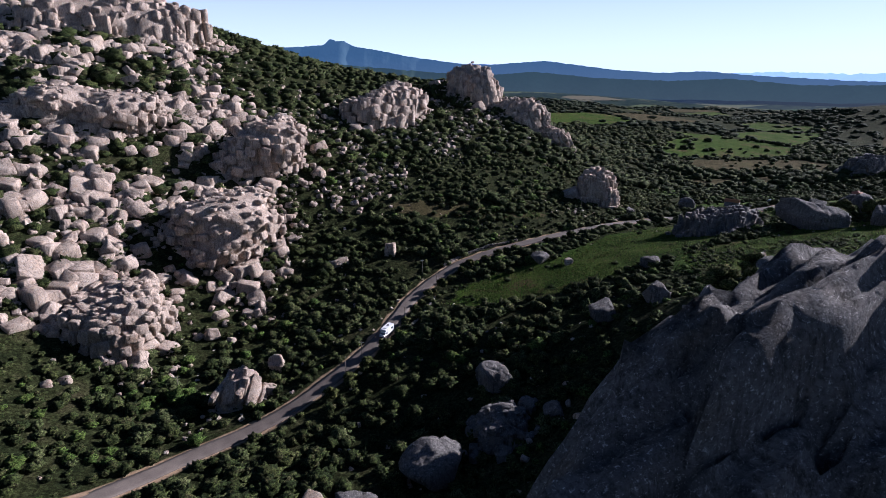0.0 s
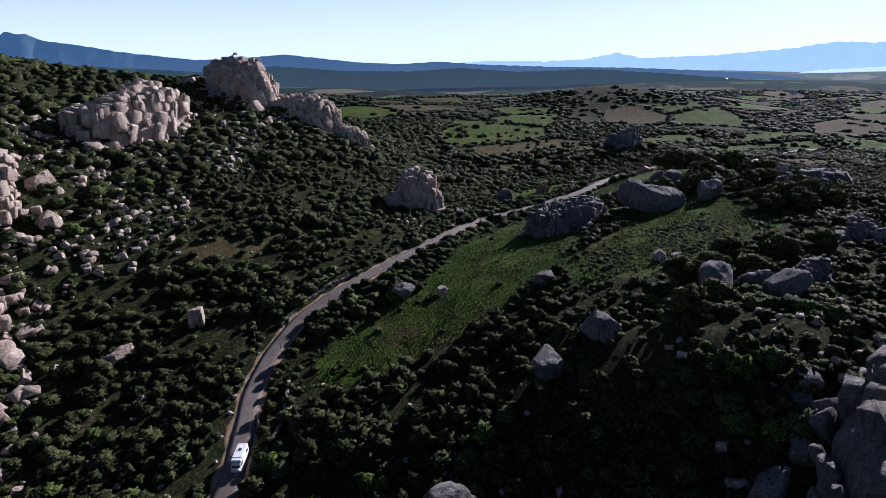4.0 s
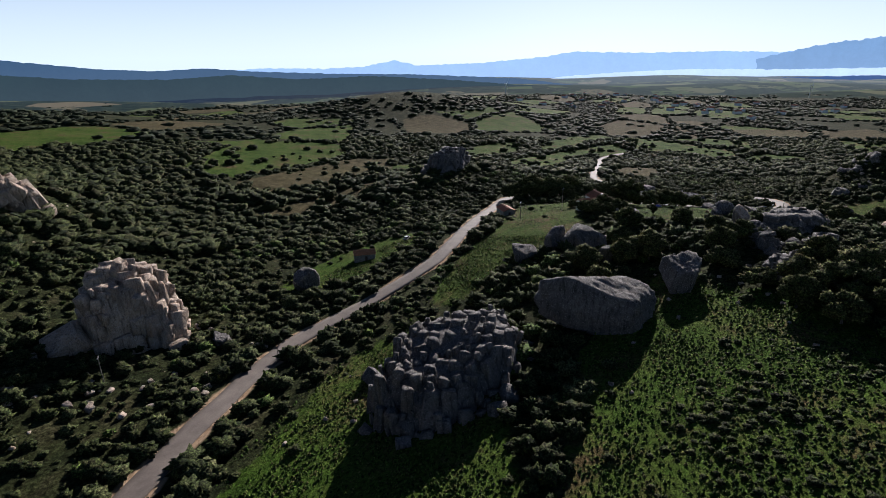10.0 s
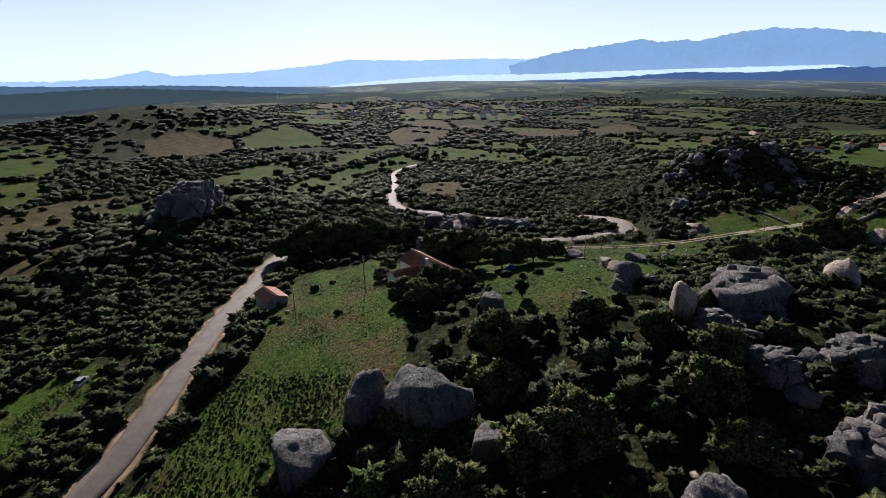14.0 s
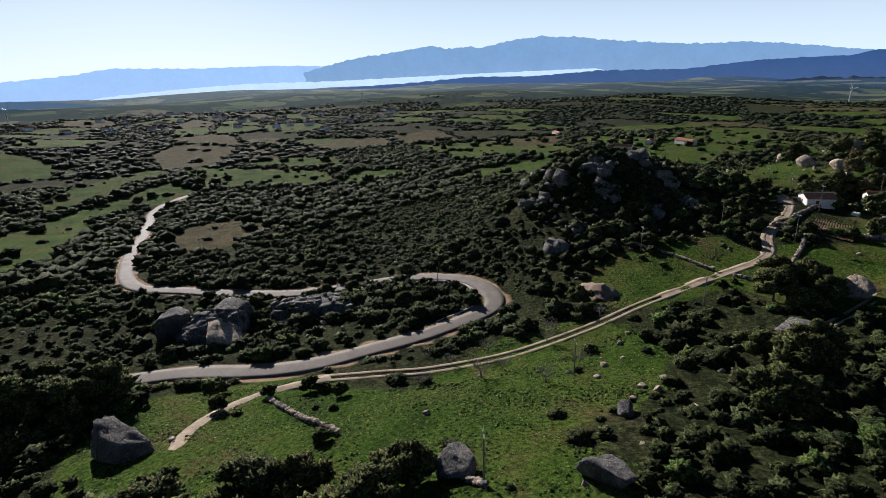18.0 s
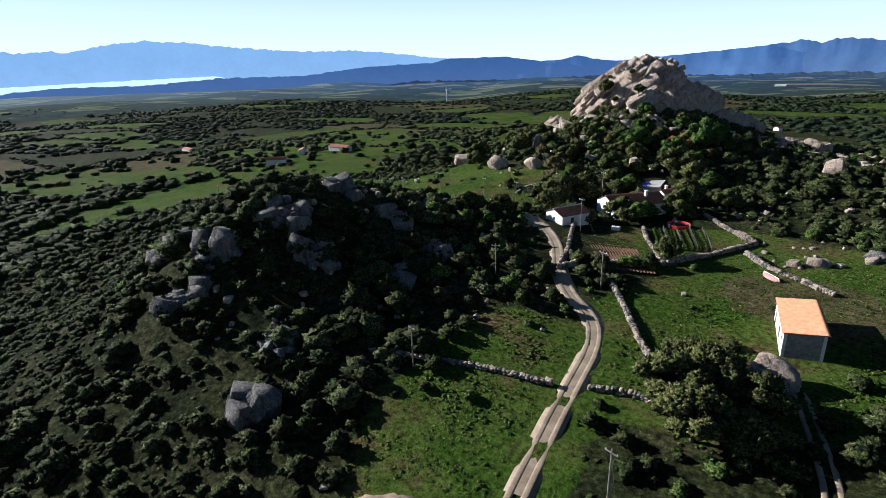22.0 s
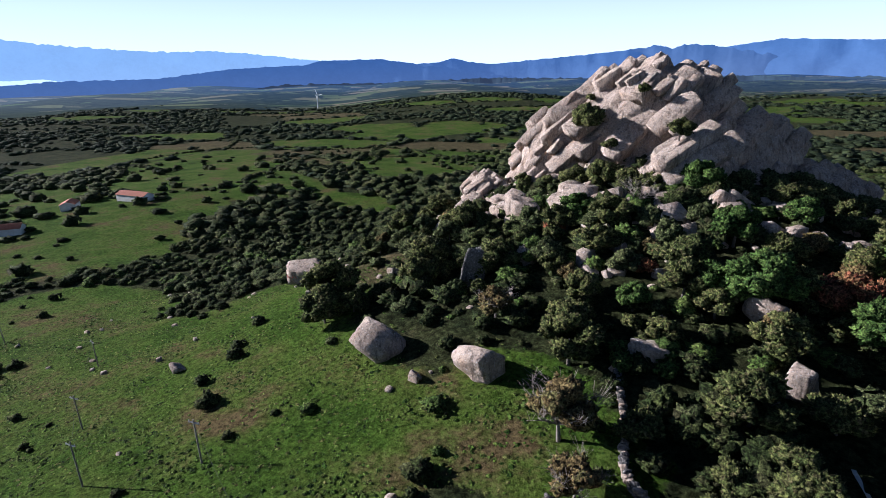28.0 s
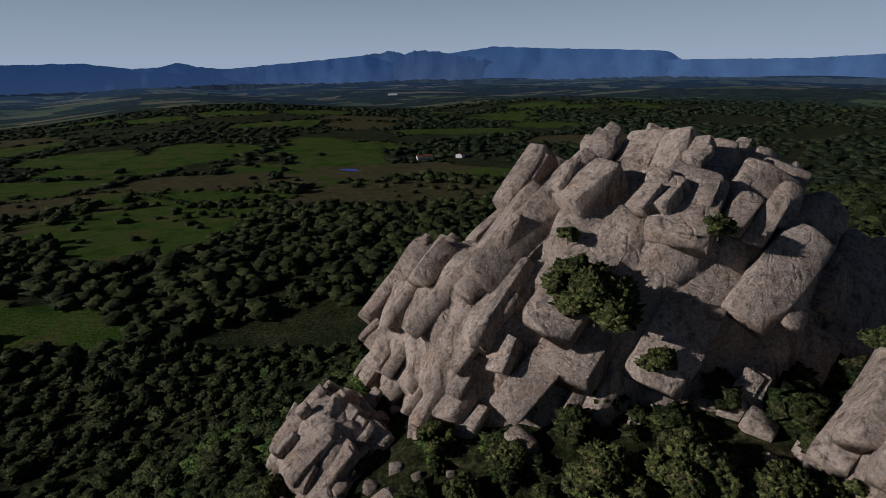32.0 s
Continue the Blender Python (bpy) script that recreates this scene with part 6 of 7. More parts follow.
house("projecting stone wing with a brown tiled roof", 237.5, 265.2, 145, 6.5, 5.0, 3.0, 1.2, PLASTER, TILE_OLD, {"e": [(0.0, 0.0, 1.1, 2.1, "door")]})
house("roadside stone hut with a red tiled roof", 232.5, 299.5, 60, 7.6, 5.2, 2.6, 1.0, STONEWALL, TILE_OLD, {"w": [(0.0, 0.0, 1.0, 2.0, "door")]}, back_roof=TILE_RED, category="hut", name="hut")
house("stone hut with a partly new orange roof", 177.5, 327.0, -35, 8.0, 5.4, 2.7, 1.1, STONEWALL, TILE_ORANGE, {"s": [(0.5, 0.0, 1.0, 2.0, "door")]}, back_roof=TILE_OLD, category="hut", name="hut")
house("narrow shed with a bright red tiled roof", 411.2, 88.6, 128, 10.0, 5.2, 2.6, 1.5, PLASTER, TILE_RED, {"e": [(0.0, 0.0, 0.9, 2.0, "door")]}, back_roof=TILE_OLD, chimney=(-3.5, -1.6), category="shed", name="shed")
for hx, hy, hr, hl, ht in ((719, 12, 20, 20, "long red-roofed farm building on the plain"), (700, 74, 60, 14, "red-roofed farm building on the plain"), (730, 40, -30, 9, "small red-roofed farm building"),
                           (625, -480, 30, 16, "pale stone farm ruin among pastures"), (592, -500, 80, 8, "small pale tower house among pastures"), (911, 89, 10, 18, "farm building on the plain")):
    house(ht, hx, hy, hr, hl, 7, 3.4, 1.5, PLASTER, TILE_RED, {"s": [(0, 0, 1.2, 2.1, "door")]})
far_home = house("distant pale house on the plain", 1200, 500, 0, 14, 9, 5.0, 2.0, WHITE, TILE_RED, {"s": [(-3, 1, 1.2, 1.4, "window"), (3, 1, 1.2, 1.4, "window")]})
far_home["group"] = "houses of the far village"
home_rng = np.random.RandomState(12)
for k in range(44):
    hx, hy = 1080 + home_rng.uniform(0, 560), 330 + home_rng.uniform(0, 640)
    copy_thing(far_home, pose(hx, hy, at(hx, hy), 0, 0, home_rng.uniform(0, 360)))
house("long white building far off in the woods", 1180, -1900, 20, 34, 20, 9.0, 3.0, WHITE, WHITE, {"s": [(-6, 1, 2, 2, "window"), (6, 1, 2, 2, "window")]})


def turbine(x, y, tall):
    top = tagged(new("wind_turbine"), "slim white wind turbine far on the plain", "wind turbine", "wind turbines")
    top.location = (x, y, at(x, y))
    bm = bmesh.new()
    limb(bm, (0, 0, -2), (0, 0, tall), tall * 0.035, tall * 0.02, 12)
    part("tower", bm, WHITE, top)
    part("nacelle", boxes((-1.2, 1.2, -3, 3, tall - 1.2, tall + 1.2), bevel=0.3), WHITE, top)
    for k in range(3):
        bm = bmesh.new()
        limb(bm, (0, 0, 0), (0, 0, tall * 0.5), tall * 0.022, tall * 0.004, 6)
        part("blade", bm, WHITE, top).matrix_basis = pose(0, -3.4, tall, 0, 40 + 120 * k, 0)


turbine(1529, -713, 34)
turbine(1402, 1150, 34)
turbine(1809, 458, 30)

# ---- stone walls ----
STONES = [rock_mesh("stone", 230 + i, 2, ROCK_GREY_SHADED if i % 3 == 0 else ROCK, 8, 16, 0.04, 0, 1.0) for i in range(6)]
wall_rng = np.random.RandomState(21)


def dry_wall(points, tall=1.1, wide=0.7, label="dry-stone wall of pale granite rubble", stone=0.55):
    line = spline(points, stone)
    top = tagged(new("dry_stone_wall"), label, "wall", "dry-stone field walls")
    x0, y0 = line[0]
    z0 = at(x0, y0)
    top.location = (x0, y0, z0)
    zs = height(line[:, 0], line[:, 1])
    t = np.gradient(line, axis=0)
    t /= np.linalg.norm(t, axis=1)[:, None] + 1e-9
    courses = 2 if len(line) < 75 else 1
    tops, core = [], []
    for i, ((x, y), z) in enumerate(zip(line, zs)):
        fall = tall * (0.8 + 0.25 * math.sin(i * 0.23) * math.sin(i * 0.07 + 1))
        for c in range(courses):
            h = fall / courses * wall_rng.uniform(0.85, 1.15)
            s = part("stone", STONES[wall_rng.randint(6)], None, top)
            s.matrix_basis = pose(x - x0 + wall_rng.uniform(-0.08, 0.08), y - y0 + wall_rng.uniform(-0.08, 0.08), z - z0 + (c + 0.45) * fall / courses, wall_rng.normal(0, 8), wall_rng.normal(0, 8),
                                  math.degrees(math.atan2(t[i, 1], t[i, 0])) + wall_rng.normal(0, 12)) @ Matrix.Diagonal((stone * wall_rng.uniform(0.6, 0.9), wide * wall_rng.uniform(0.65, 0.95), h * 0.8, 1))
    return top


dry_wall([(358, 136), (350, 142), (342, 149), (333, 156)], 1.1)
dry_wall([(382.5, 116), (376, 125), (370, 133), (366, 140)], 1.2)
dry_wall([(366, 140.5), (362, 131), (357, 122), (353.5, 120)], 1.2)
dry_wall([(354.5, 121), (351.5, 110), (348.5, 98.8)], 1.3)
dry_wall([(348.5, 98), (357.5, 92), (364, 87), (370, 82)], 1.2)
dry_wall([(371, 105), (366, 111), (360, 117), (355, 122)], 1.1)
dry_wall([(347, 105), (342, 109), (337, 111), (328, 115)], 1.2, label="broken dry-stone wall with brambles")
dry_wall([(366, 182), (359, 177), (350, 171), (343, 167)], 0.8, label="low dry-stone wall beside the track")
dry_wall([(339, 164), (334, 161), (328, 160)], 0.9, label="low dry-stone wall beside the track")
dry_wall([(383, 190), (378, 193), (374, 196)], 1.2, label="short ruined wall of pale stone")
dry_wall([(425, 64), (420, 72), (417, 78), (409, 82), (405, 86)], 1.2, label="winding dry-stone wall behind the shed")
dry_wall([(-15, 164), (-8, 176), (-4, 190), (0, 196)], 0.9, label="low roadside dry-stone wall")
dry_wall([(283, 247), (290, 254), (299, 262)], 0.9, label="overgrown dry-stone wall")
dry_wall([(276, 239), (271, 233), (266, 228)], 0.8, label="overgrown dry-stone wall")
dry_wall([(422, 84), (424, 92), (420, 99)], 0.8, label="low wall of field stones")
dry_wall([(0, 221), (10, 231), (22, 238), (34, 243)], 1.3, 0.9, "rough stone retaining wall with ivy")

# parapet on the inside of the bend
inner = spline([(334, 234), (343, 224.5), (355, 225.5), (363, 233), (367, 245)], 1.0)
par = ribbon("parapet", inner, level_along(inner, 3) + 0.5, 0.2, CONCRETE, 0.0, 0.9)
tagged(par, "low pale concrete parapet on a road bend", "parapet", kind="structure")
track = new("farm_track")
tagged(track, "pale rutted dirt track between grass verges", "track", kind="structure")
tl = TRACK
tn = np.gradient(tl, axis=0)
tn /= np.linalg.norm(tn, axis=1)[:, None]
side = np.stack([tn[:, 1], -tn[:, 0]], 1)
late = int(len(tl) * 0.48)
for s in (-0.85, 0.85):
    r_ = ribbon("wheel_rut", tl + side * s, TRACK_Z, 0.42, DIRT, -0.06, 0.1)
    r_.parent = track
wide_ = ribbon("worn_surface", tl[late:], TRACK_Z[late:], 1.7, DIRT, -0.10, 0.1)
wide_.parent = track
yard = spline([(384, 126), (388, 124), (393, 121), (396, 116), (397, 108)], 2.0)
tagged(ribbon("farm_yard", yard, level_along(yard, 2), 2.4, DIRT, -0.02, 0.2), "pale bare farmyard earth", "yard", kind="structure")
lane = spline([(307, 253), (303, 262), (297, 268), (288, 271), (278, 268), (268, 266)], 2.0)
tagged(ribbon("farm_lane", lane, level_along(lane, 2), 1.2, DIRT, 0.02, 0.2), "pale dirt lane up to the farm", "track", kind="structure")
upper = spline([(324, 141), (318, 150), (312, 160), (307, 171), (300, 180)], 2.0)
for s in (-0.8, 0.8):
    tagged(ribbon("field_rut", upper + np.array([s, 0]), level_along(upper, 2), 0.3, DIRT, 0.03, 0.2), "faint wheel rut through grass", "track", kind="structure")

# ---- garden, vines and pools ----
SOIL = speckled("tilled_soil", (0.12, 0.06, 0.035), (0.24, 0.13, 0.08), 1.5, 0.95, 6, 0.05)
CROP_RNG = np.random.RandomState(63)
GREEN_CROP = mesh_of("green_crop", DIRS[3][0] * (CROP_RNG.uniform(0.55, 1.25, len(DIRS[3][0]))[:, None]), DIRS[3][1], BUSH_GREEN)
furrows = tagged(new("vegetable_plot"), "tilled reddish soil in straight furrows", "garden plot")
furrows.location = (361, 128, at(361, 128))


def bed(o, a, b, mat, name, tall, wide):
    """One long raised bed: o metres across the plot, from a to b along it."""
    n = 15
    line = np.array([(o * 0.62 + 0.785 * u, o * 0.785 - 0.62 * u) for u in np.linspace(a, b, n)])
    line = line + 0.05 * np.sin(np.arange(n)[:, None] * 1.7 + o)
    zz = height(line[:, 0] + 361, line[:, 1] + 128) - furrows.location.z
    v = np.vstack([np.column_stack([line + (0.62 * w, 0.785 * w), zz + dz + 0.03 * np.sin(np.arange(n) * 2.3 + o * 5)]) for w, dz in ((-wide, -0.08), (-wide * 0.4, tall), (wide * 0.4, tall), (wide, -0.08))])
    i = np.arange(4 * n).reshape(4, n)
    f = np.stack([i[:-1, :-1], i[:-1, 1:], i[1:, 1:], i[1:, :-1]], -1).reshape(-1, 4)[:, ::-1]
    part(name, mesh_of(name, v, f, mat, True), None, furrows)


for k in range(16):
    o = (k - 9) * 0.62
    bed(o, -5.4 + 0.12 * k, 7.6 + 0.12 * k, SOIL, "furrow", 0.16, 0.3)
for k in range(15):
    o = (k - 7) * 0.7
    for q in range(6):
        a = 8.6 + 0.13 * k + 1.05 * q
        px, py = o * 0.62 + 0.785 * a, o * 0.785 - 0.62 * a
        ob = part("green_crop", GREEN_CROP, None, furrows)
        ob.matrix_basis = pose(px, py, at(361 + px, 128 + py) - furrows.location.z - 0.05, 0, 0, 53 * q + 17 * k) @ Matrix.Diagonal((0.5, 0.42, 0.35, 1))
vine_mesh = mesh_of("vine", *[np.asarray(q) for q in tuft_bush(61, 26, 0.9, 0.8, 0.4)], BUSH_GREEN)
for k in range(9):
    row = tagged(new("vine_row"), "row of low green vines on wooden posts", "vines", "vine rows")
    rx_, ry_ = 351.5 + 0.95 * k + 1.5, 107.5 - 1.25 * k
    row.location = (rx_, ry_, at(rx_, ry_))
    for j in range(8):
        dx, dy = (1.25 * j) * 0.9, (0.95 * j) * 0.9
        zz = at(rx_ + dx, ry_ + dy) - row.location.z
        if j % 2 == 0:
            part("post", boxes((dx - 0.05, dx + 0.05, dy - 0.05, dy + 0.05, zz - 0.3, zz + 1.5)), GREYWOOD, row)
        vn = part("vine", vine_mesh, None, row)
        vn.matrix_basis = pose(dx + 0.4, dy + 0.3, zz, 0, 0, 40 * j) @ Matrix.Diagonal((0.55, 0.45, 0.75, 1))


def ring_pool(x, y, r):
    top = tagged(new("round_pool"), "round red and white above-ground pool", "pool")
    top.location = (x, y, at(x, y))
    for k in range(20):
        a0, a1 = k * math.tau / 20, (k + 1) * math.tau / 20
        bm = bmesh.new()
        q = [bm.verts.new((rr * math.cos(a), rr * math.sin(a), z)) for rr in (r, r - 0.08) for a in (a0, a1) for z in (-0.5, 0.75)]
        for f in ((0, 2, 3, 1), (4, 5, 7, 6), (1, 3, 7, 5)):
            bm.faces.new([q[i] for i in f])
        part("wall_panel", bm, WHITE if k % 7 == 3 else RED, top)
    bm = bmesh.new()
    bmesh.ops.create_circle(bm, cap_ends=True, segments=40, radius=r - 0.09)
    part("water", bm, WATER, top, "murky brown-green water").location = (0, 0, 0.42)


ring_pool(367, 96.5, 2.6)
pool = tagged(new("swimming_pool"), "long pool under a blue winter cover beside a pale deck", "pool")
pool.matrix_basis = pose(397, 67.5, at(397, 67.5) + 0.5, 0, 0, 114)
v = np.array([(x, y, 0.05 * math.sin(x * 1.3) * math.cos(y * 2) - 0.25 * math.exp(-(x * x / 14 + y * y / 2))) for y in np.linspace(-2.4, 2.4, 13) for x in np.linspace(-7, 7, 29)])
i = np.arange(13 * 29).reshape(13, 29)
part("cover", mesh_of("cover", v, np.stack([i[:-1, :-1], i[:-1, 1:], i[1:, 1:], i[1:, :-1]], -1).reshape(-1, 4), BLUE, True), None, pool, "sagging blue plastic cover")
part("rim", boxes((-7.3, 7.3, -2.8, -2.42, -1.5, 0.08), (-7.3, 7.3, 2.42, 2.8, -1.5, 0.08), (-7.4, -7.02, -2.42, 2.42, -1.5, 0.08), (7.02, 7.4, -2.42, 2.42, -1.5, 0.08)), CONCRETE, pool)
part("deck", boxes((-7.3, 7.3, 2.82, 6.2, -1.5, 0.02)), CONCRETE, pool, "pale concrete deck")
v, f = tuft_bush(3, 14)
part("leaf_heap", mesh_of("leaf_heap", v * (1.0, 0.7, 0.35) + (1.0, 0.3, -0.3), f, BUSH_BROWN), None, pool, "heap of dead leaves")
pond = tagged(new("pond", mesh_of("pond", np.array([(9 * math.cos(a) * (1 + 0.2 * math.sin(3 * a)), 4 * math.sin(a), 0) for a in np.linspace(0, 6.2, 28)]), np.array([[0, k, k + 1] for k in range(1, 27)]), BLUE)),
              "small blue pond on the plain", "pond")
pond.location = (675, -407, at(675, -407) + 0.4)

# heap of earth beside the track
HEAP_EARTH = speckled("excavated_earth", (0.15, 0.10, 0.07), (0.30, 0.22, 0.165), 0.7, 0.95, 6.0, 0.25)
v, f = DIRS[4]
heap_noise = np.array([noise.fractal(Vector(p) * 3.5, 0.65, 2.1, 6) for p in v])
flat = np.hypot(v[:, 0], v[:, 1])
hv = np.column_stack([v[:, 0] * 5.6, v[:, 1] * 4.2, np.where(v[:, 2] > 0, 2.4 * (1 - flat) ** 0.8 + 0.5 * (v[:, 0] < 0) * (1 - flat), -0.3)]) * (1 + 0.24 * heap_noise)[:, None]
heap = tagged(new("earth_heap", mesh_of("earth_heap", hv, f, HEAP_EARTH)), "heap of pale excavated earth and stones", "heap")
heap.matrix_basis = pose(339, 195.5, at(339, 195.5) + 0.1, 0, 0, 30)

# ---- poles and wires ----
def utility_pole(x, y, tall=7.0, turn=0, mat=None, arm=True, label="weathered wooden utility pole with a crossarm"):
    top = tagged(new("utility_pole"), label, "pole", "utility poles")
    top.matrix_basis = pose(x, y, at(x, y), 0, 0, turn)
    bm = bmesh.new()
    limb(bm, (0, 0, -0.8), (0, 0, tall), 0.12, 0.08, 8)
    part("shaft", bm, mat or GREYWOOD, top)
    if arm:
        part("crossarm", boxes((-0.8, 0.8, -0.06, 0.06, tall - 0.5, tall - 0.38)), STEEL, top)
        for k in (-0.7, 0.0, 0.7):
            bm = bmesh.new()
            limb(bm, (k, 0, tall - 0.38), (k, 0, tall - 0.2), 0.05, 0.035, 6)
            part("insulator", bm, WHITE, top)
    return (x, y, at(x, y) + tall - 0.3)


def wire(a, b, sag=0.8):
    a, b = Vector(a), Vector(b)
    side = (b - a).cross(Vector((0, 0, 1))).normalized() * 0.016
    lift = Vector((0, 0, 0.022))
    pts = [a.lerp(b, k / 14) - Vector((0, 0, 4 * sag * (k / 14) * (1 - k / 14))) for k in range(15)]
    v = [tuple(p + o) for p in pts for o in (side, -side, lift)]
    f = [(3 * k + c, 3 * k + (c + 1) % 3, 3 * k + 3 + (c + 1) % 3, 3 * k + 3 + c) for k in range(14) for c in range(3)]
    me = mesh_of("overhead_wire", v, f, RUBBER)
    tagged(new("overhead_wire", me), "thin overhead wire between utility poles", "wire", "overhead wires")


P = {}
for key, x, y, tall, turn in (("a", -79, 140, 7, 30), ("b", -9, 214, 7, 40), ("c", 77, 297, 7, 60), ("d", 236, 275, 9, 20), ("e", 261, 269, 8, 20), ("f", 222, 285, 7, 20), ("g", 371, 152, 6.2, 40), ("h", 356, 140, 7, 0),
                              ("i", 359, 179, 6.5, 0), ("j", 485, 105.5, 5.6, 20), ("k", 468.5, 110, 6.4, 20), ("l", 459, 100, 6, 20), ("m", 424, 109, 6, 0), ("n", 510, 96, 5.5, 0), ("o", 552, 103, 5.5, 0), ("p", 397, 87, 8, 0),
                              ("q", 377.5, 120, 8, 0), ("r", 298, 211, 6.5, 0), ("s", 326, 177, 6.5, 0), ("t", 267, 228, 6.5, 0), ("u", 361.5, 234, 5, 0), ("v", 608, 141, 6, 0), ("w", -26, 152, 6, 0), ("x", 410, 109, 6, 0)):
    P[key] = utility_pole(x, y, tall, turn)
for a, b in ("fd", "de", "gh", "hq", "qp", "gi", "jk", "kl", "jn", "no", "rs", "tr", "mx", "lm", "aw"):
    wire(P[a], P[b])
roadside = [utility_pole(x, y, 2.6, 0, arm=False, label="slim dark marker post beside the road") for x, y in ((64, 250), (93, 267), (111, 281), (140, 283), (112, 290))]
lines = [(-30, 145), (-14, 176), (-3, 205), (16, 222)]
road_tops = [utility_pole(x, y, 5.5, 40, arm=False, label="slim pole carrying one wire beside the road") for x, y in lines]
for a, b in zip(road_tops, road_tops[1:]):
    wire(a, b, 0.4)

# ---- vehicles and loose things ----
def wheel(parent, x, y, r, w):
    bm = bmesh.new()
    limb(bm, (0, -w / 2, 0), (0, w / 2, 0), r, r, 20)
    bmesh.ops.bevel(bm, geom=[e for e in bm.edges if abs(e.verts[0].co.y - e.verts[1].co.y) < 0.01], offset=0.04, segments=2, affect="EDGES")
    wh = part("wheel", bm, RUBBER, parent)
    wh.location = (x, y, r)
    bm = bmesh.new()
    s = 1 if y > 0 else -1
    limb(bm, (0, s * (w / 2 - 0.02), 0), (0, s * (w / 2 + 0.015), 0), r * 0.6, r * 0.56, 16)
    part("rim", bm, STEEL, wh)


def motorhome(x, y, turn):
    top = tagged(new("motorhome"), "white motorhome parked on a country road", "motorhome")
    d, z = near_line(np.array([float(x)]), np.array([float(y)]), ROAD, ROAD_Z)
    top.matrix_basis = pose(x, y, float(z[0]) + 0.09, 0, 0, turn)
    part("body", boxes((-3.4, 1.3, -1.1, 1.1, 0.45, 2.85), bevel=0.12), WHITE, top)
    part("overcab", boxes((1.31, 2.3, -1.08, 1.08, 1.95, 2.8), bevel=0.14), WHITE, top)
    part("cab", boxes((1.31, 2.6, -0.98, 0.98, 0.45, 1.94), bevel=0.08), WHITE, top)
    part("bonnet", boxes((2.61, 3.4, -0.96, 0.96, 0.45, 1.25), bevel=0.14), WHITE, top)
    ws = part("windscreen", boxes((-0.02, 0.02, -0.85, 0.85, 0.0, 0.75)), GLASS, top)
    ws.matrix_basis = pose(2.78, 0, 1.24, 0, -22, 0)
    for s in (-1, 1):
        part("side_window", boxes((1.55, 2.3, s * 0.99 - 0.012, s * 0.99 + 0.012, 1.2, 1.75)), GLASS, top)
        part("cabin_window", boxes((-2.6, -1.6, s * 1.105 - 0.012, s * 1.105 + 0.012, 1.6, 2.2)), GLASS, top)
        part("headlight", boxes((3.38, 3.43, s * 0.75 - 0.14, s * 0.75 + 0.14, 0.85, 1.03), bevel=0.02), GLASS, top)
        part("tail_light", boxes((-3.43, -3.39, s * 0.9 - 0.08, s * 0.9 + 0.08, 0.8, 1.1)), RED, top)
        wheel(top, 2.5, s * 0.95, 0.36, 0.24)
        wheel(top, -2.0, s * 0.95, 0.36, 0.24)
    part("roof_hatch", boxes((-1.6, -0.9, -0.35, 0.35, 2.86, 2.98), bevel=0.04), GLASS, top)
    part("bumper", boxes((3.36, 3.5, -0.95, 0.95, 0.4, 0.65), bevel=0.04), RUBBER, top)
    part("rear_window", boxes((-3.425, -3.4, -0.6, 0.6, 1.7, 2.3)), GLASS, top)
    part("stripe", boxes((-3.0, 1.0, -1.112, -1.1, 1.2, 1.32), (-3.0, 1.0, 1.1, 1.112, 1.2, 1.32)), STEEL, top)


motorhome(-19.6, 165.5, 247)


def car(x, y, turn, mat, label):
    top = tagged(new("car"), label, "car")
    top.matrix_basis = pose(x, y, at(x, y), 0, 0, turn)
    part("body", boxes((-2.0, 2.0, -0.85, 0.85, 0.3, 0.95), bevel=0.14), mat, top)
    bm = boxes((-1.5, 1.0, -0.74, 0.74, 0.95, 1.45))
    for vv in bm.verts:
        if vv.co.z > 1.2:
            vv.co.x *= 0.72
            vv.co.y *= 0.86
    part("cabin", bm, GLASS, top)
    part("roof", boxes((-1.05, 0.7, -0.62, 0.62, 1.452, 1.49), bevel=0.015), mat, top)
    for s in (-1, 1):
        wheel(top, 1.25, s * 0.78, 0.31, 0.2)
        wheel(top, -1.25, s * 0.78, 0.31, 0.2)
        part("headlight", boxes((1.97, 2.02, s * 0.6 - 0.14, s * 0.6 + 0.14, 0.62, 0.78)), GLASS, top)


car(200.5, 327, 20, STEEL, "small silver car parked beside bushes")

tank = tagged(new("water_tank"), "white plastic water tank in a steel cage", "tank")
tank.matrix_basis = pose(374, 111.5, at(374, 111.5), 0, 0, 30)
part("vessel", boxes((-0.95, 0.95, -0.55, 0.55, 0.12, 1.15), bevel=0.1), WHITE, tank)
part("cap", boxes((-0.12, 0.12, -0.12, 0.12, 1.15, 1.22)), RUBBER, tank)
for k in range(6):
    part("cage_bar", boxes((-0.98 + 0.392 * k - 0.02, -0.98 + 0.392 * k + 0.02, -0.6, -0.56, 0.0, 1.2)), STEEL, tank)
    part("cage_bar", boxes((-0.98 + 0.392 * k - 0.02, -0.98 + 0.392 * k + 0.02, 0.56, 0.6, 0.0, 1.2)), STEEL, tank)
part("pallet", boxes((-1.0, 1.0, -0.6, 0.6, 0.0, 0.11)), GREYWOOD, tank)

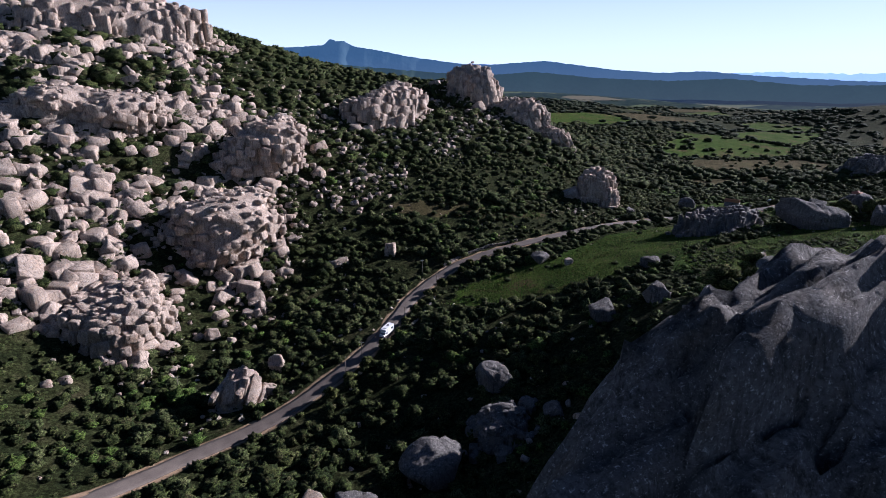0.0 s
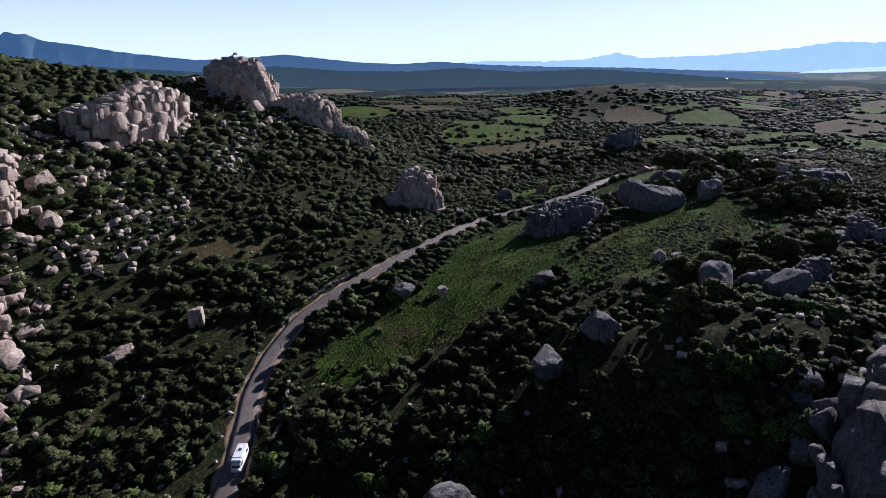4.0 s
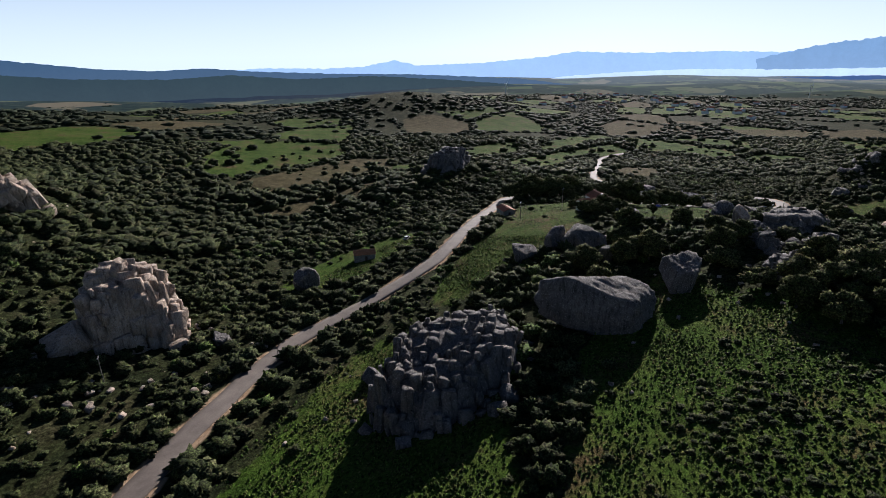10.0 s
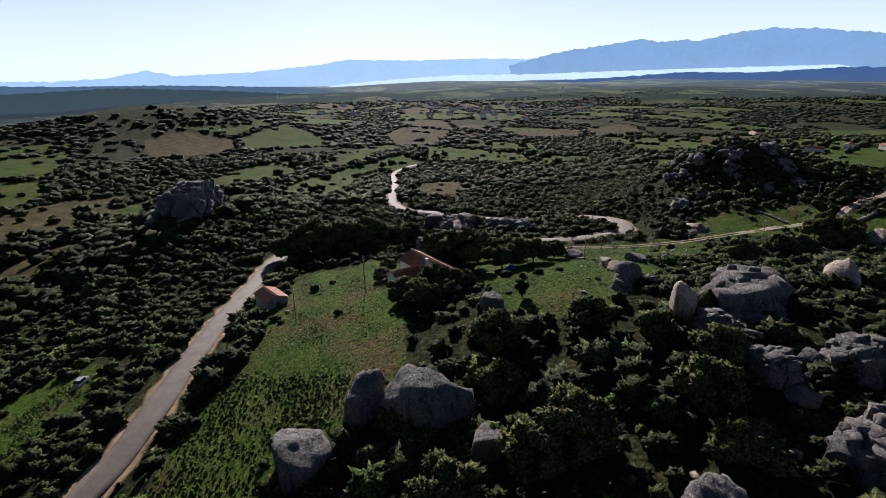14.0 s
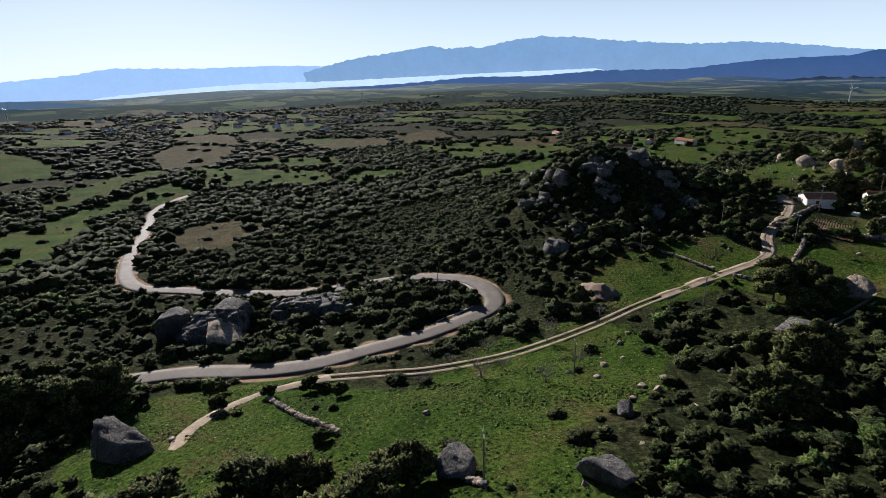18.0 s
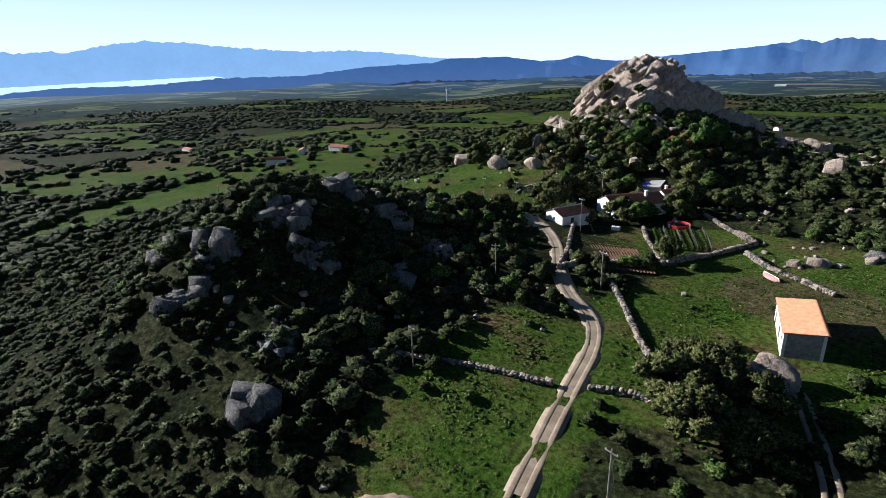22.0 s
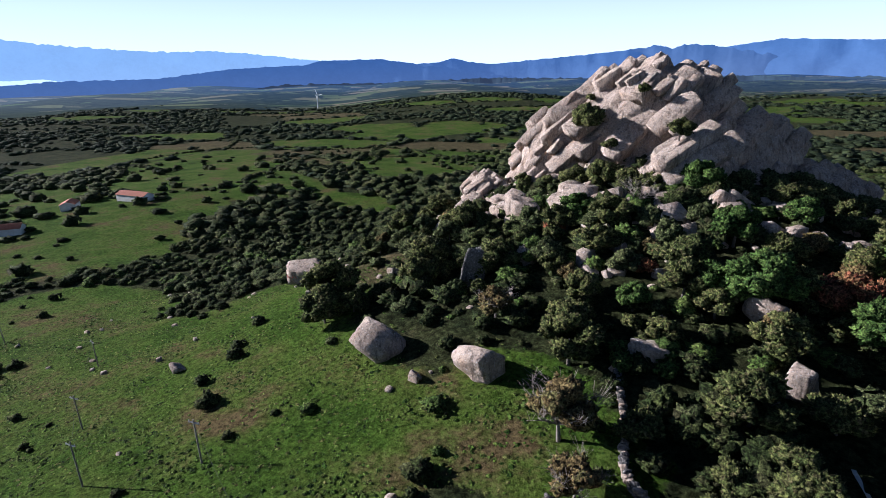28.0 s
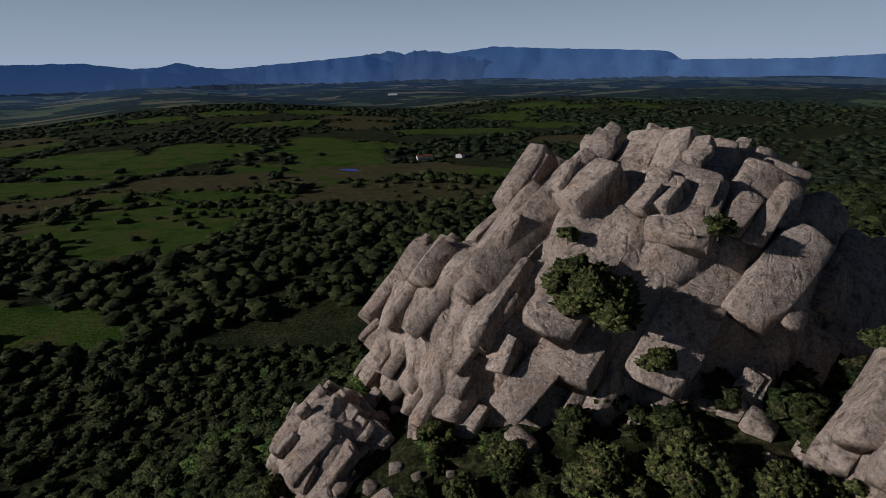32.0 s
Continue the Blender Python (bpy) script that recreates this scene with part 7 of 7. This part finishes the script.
boat = tagged(new("rowing_boat"), "pale red rowing boat lying upturned by the wall", "boat")
PINK = speckled("faded_red_paint", (0.42, 0.18, 0.16), (0.60, 0.32, 0.28), 1.0, 0.7)
hull = []
for u in np.linspace(-1, 1, 15):
    w = 0.8 * (1 - abs(u) ** 2.6) + 0.02
    hull.append([(2.2 * u, w * math.cos(a), 0.65 * (1 - 0.35 * u * u) * math.sin(a)) for a in np.linspace(0, math.pi, 9)])
hull = np.array(hull)
i = np.arange(15 * 9).reshape(15, 9)
part("hull", mesh_of("hull", hull.reshape(-1, 3), np.stack([i[:-1, :-1], i[1:, :-1], i[1:, 1:], i[:-1, 1:]], -1).reshape(-1, 4), PINK, True), None, boat)
part("keel", boxes((-2.0, 2.0, -0.04, 0.04, 0.4, 0.7)), WHITE, boat)
boat.matrix_basis = pose(338.5, 113.5, at(338.5, 113.5), 0, 0, 150)


def barrel(x, y, mat, label, tall=1.0, r=0.35):
    top = tagged(new("barrel"), label, "barrel")
    top.location = (x, y, at(x, y))
    bm = bmesh.new()
    prof = [(0.92, 0.0), (1.0, 0.1), (0.97, 0.33), (1.03, 0.36), (0.97, 0.39), (0.97, 0.63), (1.03, 0.66), (0.97, 0.69), (1.0, 0.92), (0.92, 1.0)]
    rings = [[bm.verts.new((r * k * math.cos(math.tau * i / 18), r * k * math.sin(math.tau * i / 18), tall * h)) for i in range(18)] for k, h in prof]
    for p, q in zip(rings, rings[1:]):
        for i in range(18):
            bm.faces.new((p[i], p[(i + 1) % 18], q[(i + 1) % 18], q[i]))
    bm.faces.new(rings[-1])
    part("drum", bm, mat, top)
    bm = bmesh.new()
    limb(bm, (0, 0, tall), (0, 0, tall + 0.04), r * 0.3, r * 0.3, 12)
    part("lid", bm, RUBBER, top)


barrel(403, 137, BLUE, "blue plastic barrel among bushes", 1.1, 0.45)
barrel(233.5, 251, CONCRETE, "pale barrel beside the farmhouse", 1.2, 0.5)
tarp = tagged(new("tarpaulin", mesh_of("tarpaulin", np.array([(x, y, 0.5 + 0.25 * math.sin(x * 2) * math.cos(y * 1.7) - 0.1 * (x * x + y * y)) for y in np.linspace(-1.2, 1.2, 9) for x in np.linspace(-1.6, 1.6, 11)]),
                                        np.array([(r * 11 + c, r * 11 + c + 1, r * 11 + c + 12, r * 11 + c + 11) for r in range(8) for c in range(10)]), BLUE, True)), "crumpled blue tarpaulin on the grass", "tarpaulin")
tarp.location = (251, 243.5, at(251, 243.5))
gate = tagged(new("wooden_gate"), "weathered wooden rail gate in a stone wall", "gate")
gate.matrix_basis = pose(352, 96.8, at(352, 96.8), 0, 0, 140)
for k in (-1.6, 0, 1.6):
    part("post", boxes((k - 0.07, k + 0.07, -0.07, 0.07, -0.3, 1.5)), GREYWOOD, gate)
for k in (0.4, 0.8, 1.2):
    part("rail", boxes((-1.6, 1.6, 0.071, 0.12, k - 0.06, k + 0.06)), GREYWOOD, gate)
pen = tagged(new("animal_pen"), "small pale corrugated lean-to among rocks", "shed")
pen.matrix_basis = pose(404.5, 140, at(404.5, 140), 0, 0, 30)
part("roof_sheet", boxes(*[(-1.5 + 0.25 * k, -1.5 + 0.25 * k + 0.2, -1.0, 1.0, 1.3 + 0.02 * (k % 2), 1.36 + 0.02 * (k % 2)) for k in range(12)]), CONCRETE, pen)
for a in (-1.3, 1.3):
    for b in (-0.85, 0.85):
        part("post", boxes((a - 0.06, a + 0.06, b - 0.06, b + 0.06, -0.3, 1.3)), GREYWOOD, pen)

# the scrawl on the pale block by the meadow
rock = [o for o in bpy.data.objects if o.name.startswith("boulder") and o.get("label", "").endswith("red scrawl")]
bpy.context.view_layer.update()
inward = rock[0].matrix_world.inverted()
for k in range(5):
    p = Vector((502.4 + 0.5 * k, 66, at(501, 55) + 1.5))
    struck, spot, facing, index = rock[0].ray_cast(inward @ p, (inward.to_3x3() @ Vector((-0.1, -1, 0))).normalized())
    if not struck:
        continue
    spot = rock[0].matrix_world @ spot
    bm = bmesh.new()
    box(bm, -0.07, 0.07, -0.03, 0.05, -0.4, 0.4)
    mark = part("red_scrawl", bm, RED, None)
    mark.parent = rock[0]
    mark.matrix_parent_inverse = rock[0].matrix_basis.inverted()
    mark.matrix_basis = pose(spot.x, spot.y, spot.z, -20, 24 * (-1) ** k, 14)
